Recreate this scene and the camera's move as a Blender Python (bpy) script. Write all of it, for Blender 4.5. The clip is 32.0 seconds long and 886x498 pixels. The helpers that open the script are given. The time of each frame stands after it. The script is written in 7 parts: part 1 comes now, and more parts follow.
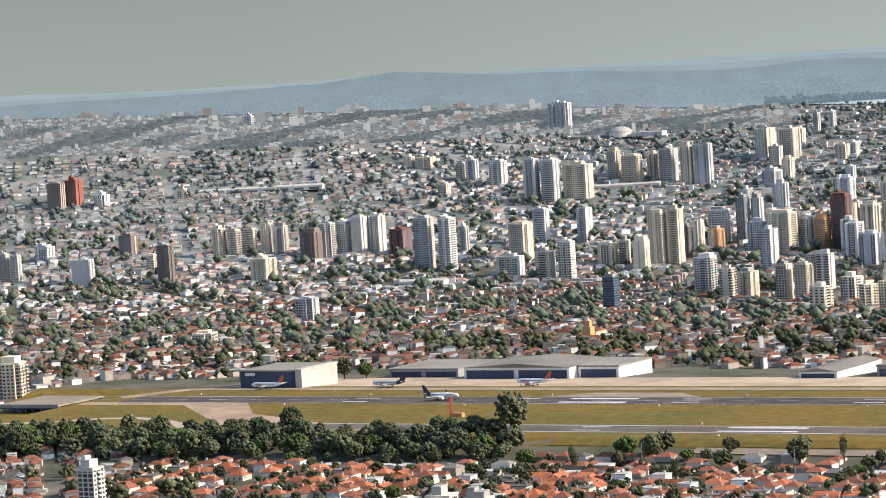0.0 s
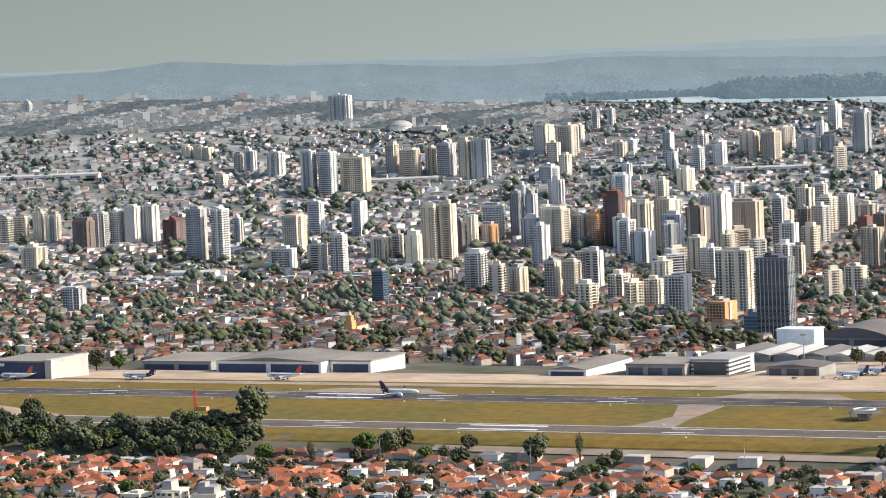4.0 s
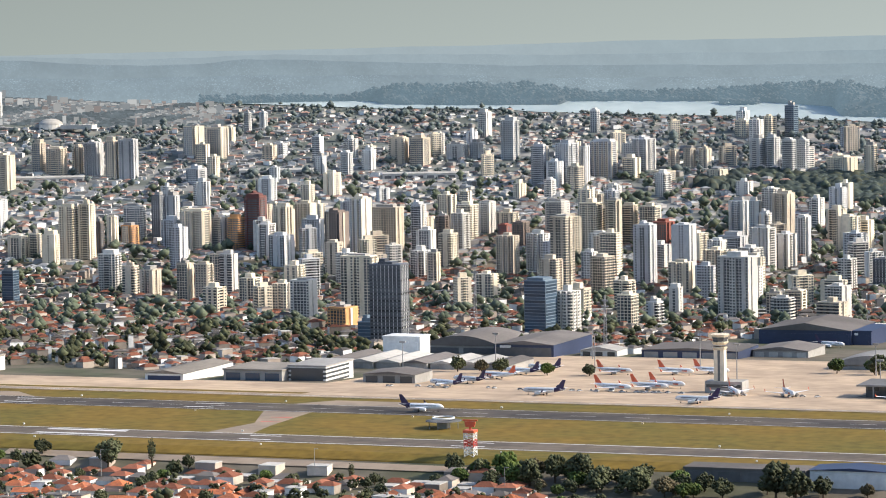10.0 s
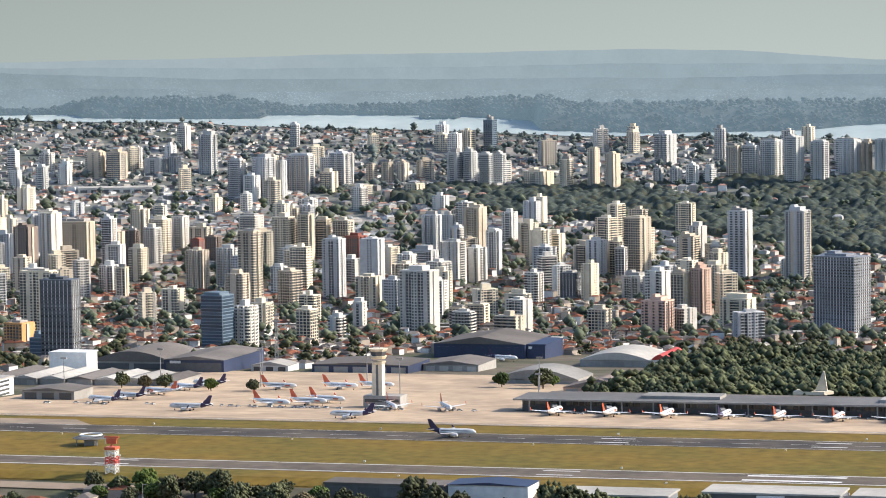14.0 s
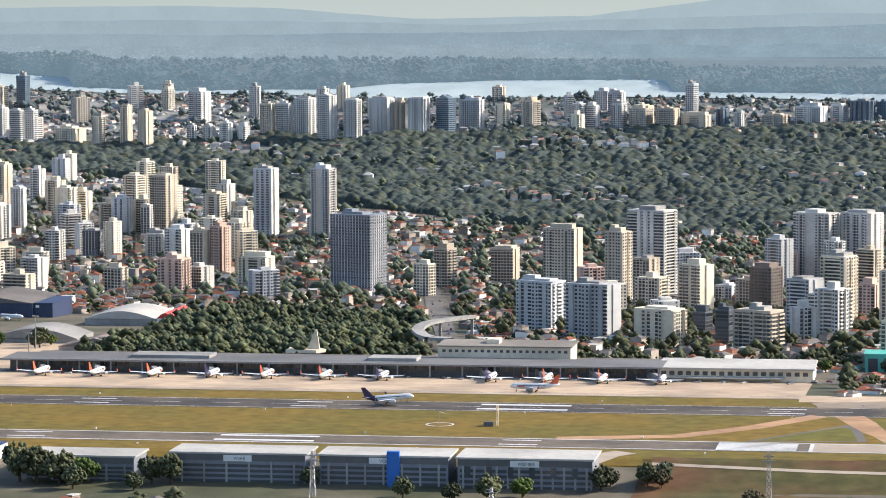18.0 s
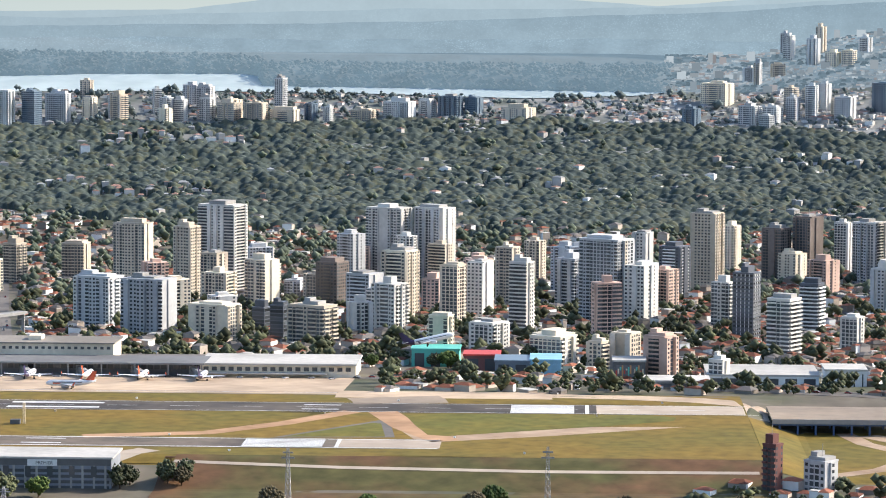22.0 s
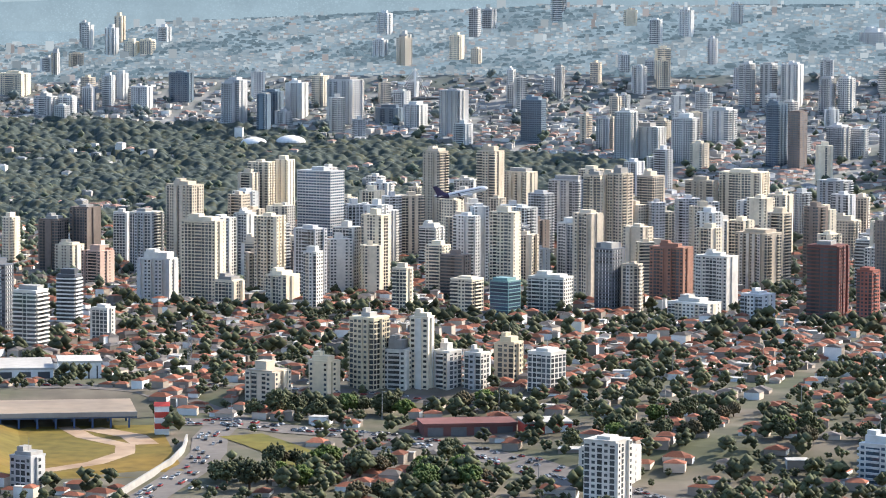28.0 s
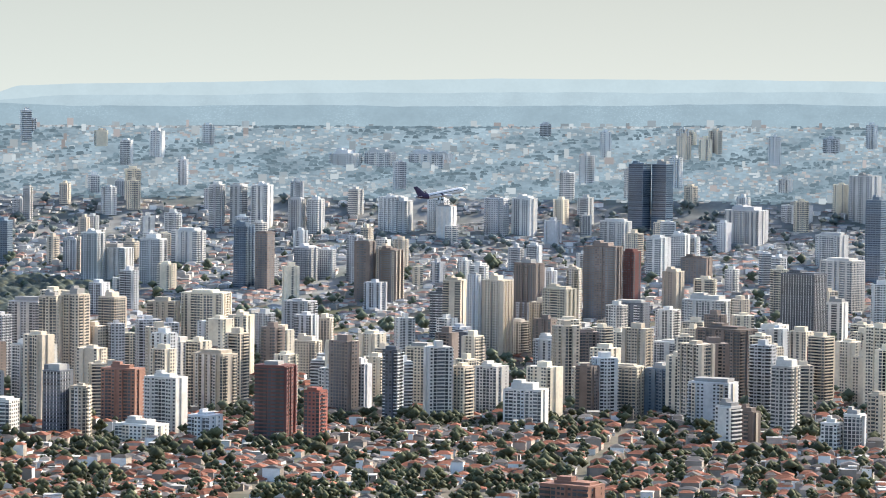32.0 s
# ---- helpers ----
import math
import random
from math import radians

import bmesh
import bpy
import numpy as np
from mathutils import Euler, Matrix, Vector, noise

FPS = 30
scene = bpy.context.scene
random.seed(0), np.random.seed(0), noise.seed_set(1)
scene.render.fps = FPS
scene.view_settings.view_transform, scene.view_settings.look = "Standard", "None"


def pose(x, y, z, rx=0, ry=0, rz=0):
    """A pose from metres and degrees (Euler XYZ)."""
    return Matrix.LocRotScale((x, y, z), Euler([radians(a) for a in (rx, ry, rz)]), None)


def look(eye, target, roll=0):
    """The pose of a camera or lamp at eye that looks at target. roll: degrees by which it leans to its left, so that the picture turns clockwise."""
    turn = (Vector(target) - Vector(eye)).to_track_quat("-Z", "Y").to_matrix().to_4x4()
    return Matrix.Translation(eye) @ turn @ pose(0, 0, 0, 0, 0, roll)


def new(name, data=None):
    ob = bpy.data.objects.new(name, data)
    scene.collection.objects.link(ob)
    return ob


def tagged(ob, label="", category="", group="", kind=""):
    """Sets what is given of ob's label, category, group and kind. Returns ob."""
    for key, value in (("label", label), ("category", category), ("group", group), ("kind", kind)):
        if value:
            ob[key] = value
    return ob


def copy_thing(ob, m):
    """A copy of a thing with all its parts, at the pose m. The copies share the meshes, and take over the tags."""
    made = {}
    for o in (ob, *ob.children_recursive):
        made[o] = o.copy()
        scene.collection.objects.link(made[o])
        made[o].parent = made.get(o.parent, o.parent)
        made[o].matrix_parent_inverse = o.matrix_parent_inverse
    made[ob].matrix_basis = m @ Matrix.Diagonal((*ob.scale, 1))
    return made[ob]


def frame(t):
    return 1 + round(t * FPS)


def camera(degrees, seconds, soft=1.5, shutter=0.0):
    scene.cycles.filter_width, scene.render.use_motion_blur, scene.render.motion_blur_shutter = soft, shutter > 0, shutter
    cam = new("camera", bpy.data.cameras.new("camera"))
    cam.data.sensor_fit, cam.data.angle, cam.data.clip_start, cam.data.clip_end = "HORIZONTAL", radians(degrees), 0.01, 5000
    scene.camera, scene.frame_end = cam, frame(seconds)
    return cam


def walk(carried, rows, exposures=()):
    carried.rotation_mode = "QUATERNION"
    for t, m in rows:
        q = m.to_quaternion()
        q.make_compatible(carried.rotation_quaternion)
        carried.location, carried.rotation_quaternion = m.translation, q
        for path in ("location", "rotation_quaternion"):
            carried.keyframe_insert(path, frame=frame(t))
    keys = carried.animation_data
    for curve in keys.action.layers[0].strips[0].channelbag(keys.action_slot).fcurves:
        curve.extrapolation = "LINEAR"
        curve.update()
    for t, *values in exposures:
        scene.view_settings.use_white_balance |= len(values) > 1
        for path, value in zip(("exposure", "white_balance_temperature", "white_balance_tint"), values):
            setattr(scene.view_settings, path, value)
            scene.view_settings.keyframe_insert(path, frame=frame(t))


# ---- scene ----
cam = camera(15.939, 32.0, soft=1.0)
PATH = [
    (0.0, pose(-148.42, -101.46, 233.10, 86.4777, 3.5897, 30.5972)),
    (0.5, pose(-145.56, -98.59, 233.04, 86.4494, 3.6341, 30.3481)),
    (1.0, pose(-142.54, -95.67, 232.97, 86.4223, 3.5774, 30.1027)),
    (1.5, pose(-139.38, -92.72, 232.90, 86.3821, 3.4939, 29.5581)),
    (2.0, pose(-136.07, -89.73, 232.83, 86.3207, 3.2958, 28.9257)),
    (2.5, pose(-132.62, -86.72, 232.75, 86.2708, 3.0972, 28.4516)),
    (3.0, pose(-129.03, -83.67, 232.66, 86.2269, 2.8949, 27.9931)),
    (3.5, pose(-125.30, -80.59, 232.57, 86.1806, 2.6768, 27.4997)),
    (5.5, pose(-109.14, -68.04, 232.17, 86.0519, 1.9617, 26.0667)),
    (6.0, pose(-104.81, -64.85, 232.06, 86.0266, 1.8154, 25.6667)),
    (6.5, pose(-100.36, -61.64, 231.94, 86.0179, 1.6750, 25.2582)),
    (7.0, pose(-95.81, -58.41, 231.82, 86.0101, 1.5688, 24.8325)),
    (7.5, pose(-91.15, -55.18, 231.69, 85.9957, 1.4863, 24.3857)),
    (8.0, pose(-86.39, -51.93, 231.56, 86.0023, 1.2894, 23.8991)),
    (8.5, pose(-81.54, -48.67, 231.42, 85.9984, 1.2649, 23.3797)),
    (9.0, pose(-76.60, -45.41, 231.28, 86.0125, 1.1169, 22.8655)),
    (9.5, pose(-71.57, -42.14, 231.13, 86.0140, 1.0736, 22.2835)),
    (10.0, pose(-66.46, -38.86, 230.98, 86.0170, 1.0682, 21.6611)),
    (10.5, pose(-61.26, -35.59, 230.83, 86.0151, 1.1128, 21.0458)),
    (11.0, pose(-55.99, -32.31, 230.67, 86.0247, 1.0664, 20.4443)),
    (11.5, pose(-50.65, -29.04, 230.50, 86.0400, 1.0457, 19.8609)),
    (12.0, pose(-45.24, -25.77, 230.33, 86.0805, 1.0394, 19.2828)),
    (12.5, pose(-39.77, -22.51, 230.15, 86.1098, 1.0648, 18.7141)),
    (13.0, pose(-34.24, -19.25, 229.97, 86.1441, 1.0717, 18.1544)),
    (13.5, pose(-28.65, -16.01, 229.79, 86.1775, 1.0569, 17.5787)),
    (15.5, pose(-5.81, -3.17, 229.00, 86.1318, 0.3640, 13.9602)),
    (16.0, pose(0.00, 0.00, 228.80, 86.0545, 0.4957, 12.8710)),
    (16.5, pose(5.84, 3.15, 228.58, 85.8853, 0.4872, 11.9195)),
    (17.0, pose(11.72, 6.27, 228.36, 85.7239, 0.3751, 11.0048)),
    (17.5, pose(17.61, 9.36, 228.14, 85.4828, 0.2909, 10.0945)),
    (18.0, pose(23.53, 12.43, 227.91, 85.3555, 0.2687, 9.1492)),
    (18.5, pose(29.47, 15.47, 227.68, 85.2897, 0.2233, 8.0725)),
    (19.0, pose(35.42, 18.48, 227.44, 85.2591, 0.1635, 6.9872)),
    (19.5, pose(41.38, 21.46, 227.20, 85.2848, 0.1304, 5.9121)),
    (20.0, pose(47.34, 24.40, 226.96, 85.2823, 0.0388, 5.1893)),
    (20.5, pose(53.31, 27.31, 226.71, 85.2750, -0.0478, 4.6356)),
    (21.0, pose(59.27, 30.17, 226.45, 85.2784, -0.1360, 3.8943)),
    (21.5, pose(65.23, 33.00, 226.19, 85.2761, -0.1967, 3.1204)),
    (22.0, pose(71.18, 35.78, 225.92, 85.2684, -0.2407, 2.3951)),
    (22.5, pose(77.11, 38.52, 225.65, 85.2621, -0.2960, 1.7158)),
    (23.0, pose(83.03, 41.21, 225.38, 85.2459, -0.3625, 0.9810)),
    (23.5, pose(88.92, 43.86, 225.10, 85.2315, -0.3612, 0.1659)),
    (24.0, pose(94.79, 46.45, 224.81, 85.2231, -0.3386, -0.6572)),
    (24.5, pose(100.63, 48.99, 224.52, 85.2173, -0.3538, -1.6065)),
    (25.0, pose(106.43, 51.48, 224.23, 85.2086, -0.3972, -2.7912)),
    (25.5, pose(112.20, 53.91, 223.93, 85.1939, -0.4141, -3.9973)),
    (26.0, pose(117.93, 56.28, 223.62, 85.1743, -0.4541, -5.1903)),
    (26.5, pose(123.61, 58.60, 223.32, 85.1565, -0.4936, -6.3794)),
    (28.5, pose(145.80, 67.21, 222.03, 85.2894, -0.2985, -10.2484)),
    (29.0, pose(151.20, 69.20, 221.70, 85.6728, -0.3430, -11.1479)),
    (29.5, pose(156.53, 71.11, 221.36, 86.1486, -0.3669, -12.2982)),
    (30.0, pose(161.78, 72.95, 221.02, 86.4230, -0.3540, -13.4036)),
    (30.5, pose(166.96, 74.72, 220.68, 86.8938, -0.4360, -14.5172)),
    (31.0, pose(172.06, 76.40, 220.32, 87.0829, -0.4942, -15.7851)),
    (31.5, pose(177.07, 78.01, 219.97, 87.2658, -0.5410, -17.0723)),
    (32.0, pose(182.00, 79.54, 219.61, 87.4723, -0.6962, -18.4501)),
]
walk(cam, PATH, exposures=[(0, 0.53, 5980, 10), (13, 0.54, 5980, 10), (20, 0.78, 5860, 10), (26, 0.95, 5830, 10), (32, 1.10, 5990, 10)])

# world, sun
SUN_EL, SUN_AZ = radians(30), radians(70)     # azimuth clockwise from +y
wd = bpy.data.worlds.new("world")
scene.world = wd
wd.use_nodes = True
nt = wd.node_tree
sky = nt.nodes.new("ShaderNodeTexSky")
sky.sky_type, sky.sun_disc = "NISHITA", False
sky.sun_elevation, sky.sun_rotation = SUN_EL, SUN_AZ
sky.air_density, sky.dust_density, sky.ozone_density = 1.0, 1.9, 1.1
nt.links.new(sky.outputs[0], nt.nodes["Background"].inputs[0])
nt.nodes["Background"].inputs[1].default_value = 0.14
sun = new("sun", bpy.data.lights.new("sun", "SUN"))
sun.data.energy, sun.data.angle, sun.data.color = 4.7, radians(0.6), (1.0, 0.845, 0.65)
SUN_DIR = Vector((math.sin(SUN_AZ) * math.cos(SUN_EL), math.cos(SUN_AZ) * math.cos(SUN_EL), math.sin(SUN_EL)))
sun.matrix_world = look(SUN_DIR * 1000, (0, 0, 0))

rng = np.random.default_rng(7)


# ---- materials ----
def mat(name, color, rough=0.8, vary=0.0, grain=0.12, scale=0.3, metal=0.0, second=None, blot=0.02, bump=0.0, island=0.0):
    """A surface of one paint with grain, large stains and a spread of shade from thing to thing."""
    m = bpy.data.materials.new(name)
    m.use_nodes = True
    t, n = m.node_tree, m.node_tree.nodes
    b = n["Principled BSDF"]
    b.inputs["Roughness"].default_value, b.inputs["Metallic"].default_value = rough, metal
    if rough > 0.7:
        b.inputs["Specular IOR Level"].default_value = 0.12
    pos = n.new("ShaderNodeNewGeometry")
    a = n.new("ShaderNodeTexNoise")
    a.inputs["Scale"].default_value, a.inputs["Detail"].default_value = scale, 6
    t.links.new(pos.outputs["Position"], a.inputs["Vector"])
    c = n.new("ShaderNodeTexNoise")
    c.inputs["Scale"].default_value, c.inputs["Detail"].default_value = blot, 4
    t.links.new(pos.outputs["Position"], c.inputs["Vector"])
    mix = n.new("ShaderNodeMix")
    mix.data_type = "RGBA"
    mix.inputs[6].default_value = (*color, 1)
    mix.inputs[7].default_value = (*(second or [v * 0.75 for v in color]), 1)
    ramp = n.new("ShaderNodeMapRange")
    ramp.inputs[1].default_value, ramp.inputs[2].default_value = 0.4, 0.62
    t.links.new(c.outputs[0], ramp.inputs[0])
    t.links.new(ramp.outputs[0], mix.inputs[0])
    hsv = n.new("ShaderNodeHueSaturation")
    t.links.new(mix.outputs[2], hsv.inputs["Color"])
    val = n.new("ShaderNodeMapRange")
    val.inputs[3].default_value, val.inputs[4].default_value = 1 - 2 * grain, 1 + 2 * grain
    t.links.new(a.outputs[0], val.inputs[0])
    last = val.outputs[0]
    for source, amount in (("object", vary), ("island", island)):
        if amount:
            if source == "object":
                o = n.new("ShaderNodeObjectInfo").outputs["Random"]
            else:
                o = pos.outputs["Random Per Island"]
            r = n.new("ShaderNodeMapRange")
            r.inputs[3].default_value, r.inputs[4].default_value = 1 - amount, 1 + amount
            t.links.new(o, r.inputs[0])
            mu = n.new("ShaderNodeMath")
            mu.operation = "MULTIPLY"
            t.links.new(last, mu.inputs[0])
            t.links.new(r.outputs[0], mu.inputs[1])
            last = mu.outputs[0]
    t.links.new(last, hsv.inputs["Value"])
    t.links.new(hsv.outputs[0], b.inputs["Base Color"])
    if bump:
        bp = n.new("ShaderNodeBump")
        bp.inputs["Strength"].default_value, bp.inputs["Distance"].default_value = bump, 0.3
        t.links.new(a.outputs[0], bp.inputs["Height"])
        t.links.new(bp.outputs[0], b.inputs["Normal"])
    return m


PAINT = {
    "w": mat("paint_white", (0.66, 0.63, 0.575), vary=0.15),
    "c": mat("paint_cream", (0.74, 0.655, 0.51), vary=0.12),
    "g": mat("paint_grey", (0.54, 0.54, 0.54), vary=0.15),
    "t": mat("paint_tan", (0.60, 0.52, 0.41), vary=0.15),
    "b": mat("paint_brown", (0.225, 0.185, 0.16), vary=0.2),
    "m": mat("paint_maroon", (0.19, 0.09, 0.08), vary=0.2),
    "r": mat("paint_red", (0.33, 0.13, 0.10), vary=0.2),
    "n": mat("brick_red", (0.30, 0.165, 0.12), vary=0.15),
    "o": mat("paint_orange", (0.66, 0.36, 0.16), vary=0.15),
    "p": mat("paint_pink", (0.64, 0.46, 0.37), vary=0.1),
    "y": mat("paint_yellow", (0.74, 0.63, 0.45), vary=0.1),
    "k": mat("panel_dark", (0.10, 0.11, 0.13), rough=0.4, vary=0.25),
    "u": mat("panel_blue", (0.15, 0.20, 0.25), rough=0.35, vary=0.2),
    "v": mat("panel_teal", (0.20, 0.36, 0.35), rough=0.35, vary=0.2),
    "q": mat("panel_slate", (0.22, 0.24, 0.28), rough=0.5),
    # Grey in place of white on far towers: haze put into the colour.
    "h": mat("paint_haze_grey", (0.60, 0.60, 0.58), vary=0.15),
    "j": mat("panel_pale", (0.55, 0.56, 0.56), rough=0.4),
}
GLASS = mat("window_glass", (0.075, 0.083, 0.09), rough=0.15, island=0.7, grain=0.05)
GLASSB = mat("window_glass_blue", (0.06, 0.09, 0.13), rough=0.08, island=0.4, grain=0.05)
# Lighter panes for far towers: haze painted into the glass colour.
FARGLASS = mat("window_glass_hazed", (0.17, 0.185, 0.20), rough=0.12, island=0.4, grain=0.05)
CONC = mat("concrete", (0.36, 0.35, 0.33), vary=0.15)
CONCD = mat("concrete_dark", (0.16, 0.16, 0.16), vary=0.15)
WHITE = mat("white_paint", (0.80, 0.80, 0.78), rough=0.5)
TERRA = mat("roof_tile", (0.235, 0.095, 0.058), island=0.45, grain=0.2, scale=0.8, vary=0.2)
ROOFG = mat("roof_grey", (0.165, 0.15, 0.138), island=0.4, vary=0.2)
HWALL = mat("house_wall", (0.40, 0.345, 0.29), island=0.5, vary=0.2)
LEAF = mat("foliage", (0.086, 0.094, 0.048), island=0.5, vary=0.3, grain=0.3, scale=0.6, second=(0.066, 0.074, 0.042))
# Leaf colour of distant trees, with haze painted into it.
HAZYLEAF = mat("hazed_foliage", (0.098, 0.116, 0.076), island=0.25, grain=0.2, scale=0.4, second=(0.09, 0.11, 0.08), blot=0.012)
BARK = mat("bark", (0.09, 0.065, 0.045))
GRASS = mat("grass", (0.178, 0.118, 0.024), grain=0.3, scale=0.12, second=(0.135, 0.108, 0.024), blot=0.012)
SOIL = mat("town_ground", (0.15, 0.13, 0.10), grain=0.3, scale=0.05, second=(0.08, 0.085, 0.05), blot=0.012)
# Far ground made paler: haze painted into its base colour.
FARG = mat("hazed_town_ground", (0.25, 0.25, 0.24), grain=0.3, scale=0.05, second=(0.12, 0.135, 0.12), blot=0.012)
ASPH = mat("asphalt", (0.17, 0.155, 0.14), grain=0.15, scale=0.2)
RUNW = mat("runway_asphalt", (0.062, 0.056, 0.052), grain=0.2, scale=0.15, second=(0.115, 0.098, 0.082), blot=0.03)
APRON = mat("apron_concrete", (0.50, 0.385, 0.27), grain=0.16, scale=0.1, second=(0.37, 0.285, 0.205))
DIRT = mat("bare_earth", (0.42, 0.26, 0.15), grain=0.2, scale=0.1)
MARK = mat("marking_paint", (0.72, 0.72, 0.70), grain=0.15, scale=0.4)
STEEL = mat("steel", (0.35, 0.35, 0.36), rough=0.5, metal=0.6)
ROOFT = mat("roof_sheet_tan", (0.27, 0.245, 0.21), rough=0.85, vary=0.15)
ROOFW = mat("roof_white", (0.50, 0.48, 0.44), rough=0.8, vary=0.1)
NAVY = mat("paint_navy", (0.03, 0.045, 0.10), rough=0.5)
RED = mat("paint_signal_red", (0.55, 0.06, 0.04), rough=0.5)
ORANGE = mat("paint_tail_orange", (0.62, 0.12, 0.05), rough=0.4)
TAILN = mat("paint_tail_indigo", (0.035, 0.02, 0.07), rough=0.4)
PLANEW = mat("fuselage_white", (0.78, 0.78, 0.78), rough=0.35)
BLACK = mat("rubber_black", (0.02, 0.02, 0.02), rough=0.7)
TURQ = mat("paint_turquoise", (0.14, 0.55, 0.45), rough=0.6)
SKYB = mat("paint_sky_blue", (0.28, 0.52, 0.68), rough=0.6)


# ---- mesh helpers ----
def mesh(name, verts, faces, mats, idx=None):
    me = bpy.data.meshes.new(name)
    me.from_pydata(verts, [], faces)
    for m in mats:
        me.materials.append(m)
    if idx is not None:
        me.polygons.foreach_set("material_index", np.asarray(idx, dtype=np.int32))
    me.shade_flat()
    me.update()
    return me


class Build:
    """Collects boxes, slabs and prisms into one mesh."""

    def __init__(self):
        self.v, self.f, self.i = [], [], []

    def add(self, verts, faces, k=0):
        n = len(self.v)
        self.v += [tuple(p) for p in verts]
        self.f += [tuple(n + a for a in f) for f in faces]
        self.i += [k] * len(faces)
        return self

    def box(self, x0, x1, y0, y1, z0, z1, k=0):
        return self.add([(x0, y0, z0), (x1, y0, z0), (x1, y1, z0), (x0, y1, z0), (x0, y0, z1), (x1, y0, z1), (x1, y1, z1), (x0, y1, z1)],
                        [(0, 3, 2, 1), (4, 5, 6, 7), (0, 1, 5, 4), (1, 2, 6, 5), (2, 3, 7, 6), (3, 0, 4, 7)], k)

    def gable(self, x0, x1, y0, y1, z0, z1, k=0):
        """A ridge along x."""
        ym = (y0 + y1) / 2
        return self.add([(x0, y0, z0), (x1, y0, z0), (x1, y1, z0), (x0, y1, z0), (x0, ym, z1), (x1, ym, z1)],
                        [(0, 1, 5, 4), (2, 3, 4, 5), (1, 2, 5), (3, 0, 4), (0, 3, 2, 1)], k)

    def tube(self, p, q, r0, r1, n=8, k=0, cap=True):
        p, q = Vector(p), Vector(q)
        m = (q - p).to_track_quat("Z", "Y").to_matrix()
        ring = [m @ Vector((math.cos(2 * math.pi * a / n), math.sin(2 * math.pi * a / n), 0)) for a in range(n)]
        vs = [p + r0 * c for c in ring] + [q + r1 * c for c in ring]
        fs = [(a, (a + 1) % n, n + (a + 1) % n, n + a) for a in range(n)]
        if cap:
            fs += [tuple(range(n - 1, -1, -1)), tuple(range(n, 2 * n))]
        return self.add(vs, fs, k)

    def prism(self, outline, y0, y1, k=0):
        """An outline in x and z, drawn from y0 to y1."""
        n = len(outline)
        vs = [(x, y0, z) for x, z in outline] + [(x, y1, z) for x, z in outline]
        return self.add(vs, [tuple(range(n)), tuple(range(2 * n - 1, n - 1, -1))] + [(a, n + a, n + (a + 1) % n, (a + 1) % n) for a in range(n)], k)

    def plate(self, outline, z0, z1, k=0):
        """An outline in x and y, drawn from z0 to z1."""
        n = len(outline)
        vs = [(x, y, z0) for x, y in outline] + [(x, y, z1) for x, y in outline]
        return self.add(vs, [tuple(range(n - 1, -1, -1)), tuple(range(n, 2 * n))] + [(a, (a + 1) % n, n + (a + 1) % n, n + a) for a in range(n)], k)

    def mesh(self, name, *mats):
        return mesh(name, self.v, self.f, mats, self.i)


def part(name, b, mats, parent, label="", kind="", at=None):
    """One mesh object under a thing or under a part."""
    mats = mats if isinstance(mats, (list, tuple)) else [mats]
    ob = new(name, b if isinstance(b, bpy.types.Mesh) else b.mesh(name, *mats))
    ob.parent = parent
    if at is not None:
        ob.matrix_basis = at
    return tagged(ob, label, kind=kind)


def thing(name, m, label, category, group=""):
    ob = new(name)
    ob.matrix_basis = m
    ob.empty_display_size = 1
    return tagged(ob, label, category, group)


# ---- ground ----
def ground(x, y):
    """The height of the land: level at the airfield, falling towards the valley, rising to far hills shaped to fit the
    camera's view.
    """
    x, y = np.asarray(x, float), np.asarray(y, float)
    r = np.hypot(x, y)
    k = np.clip((4650 - r) / 1250, 0, 1)
    near = np.interp(y, [0, 1350, 1500, 1545, 1780, 1955, 2380, 2680, 2890], [-14, -14, -10, 0, 0, -9, -29, -43, -51])
    dip = 8 * np.clip((x - 165) / 25, 0, 1) * np.clip((500 - x) / 80, 0, 1) + 6 * np.clip((-1535 - x) / 20, 0, 1)
    dip = dip * np.clip((y - 1500) / 40, 0, 1) * np.clip((1790 - y) / 40, 0, 1)
    az = np.degrees(np.arctan2(-x, y))
    slope = np.interp(az, [-34, -25, -20, -13, -9, -6, -4, 28, 32, 36, 41, 47], [75, 72, 66, 62, 46, 34, 0, 0, 22, 32, 50, 55])
    slope = slope * np.clip((r - 4390) / 300, 0, 1) ** 1.2
    return near * k - 51 * (1 - k) - dip + slope + 190 * np.clip((r - 3300) / 1450, 0, 0.958) ** 1.8


def gz(x, y):
    return float(ground(x, y))


def sheet(name, x0, x1, y0, y1, step, lift, m):
    """A sheet that lies on the land."""
    nx, ny = max(2, int((x1 - x0) / step) + 1), max(2, int((y1 - y0) / step) + 1)
    gx, gy = np.meshgrid(np.linspace(x0, x1, nx), np.linspace(y0, y1, ny))
    v = np.stack([gx, gy, ground(gx, gy) + lift], -1).reshape(-1, 3)
    f = [(j * nx + i, j * nx + i + 1, (j + 1) * nx + i + 1, (j + 1) * nx + i) for j in range(ny - 1) for i in range(nx - 1)]
    return tagged(new(name, mesh(name, v.tolist(), f, [m])), kind="structure")


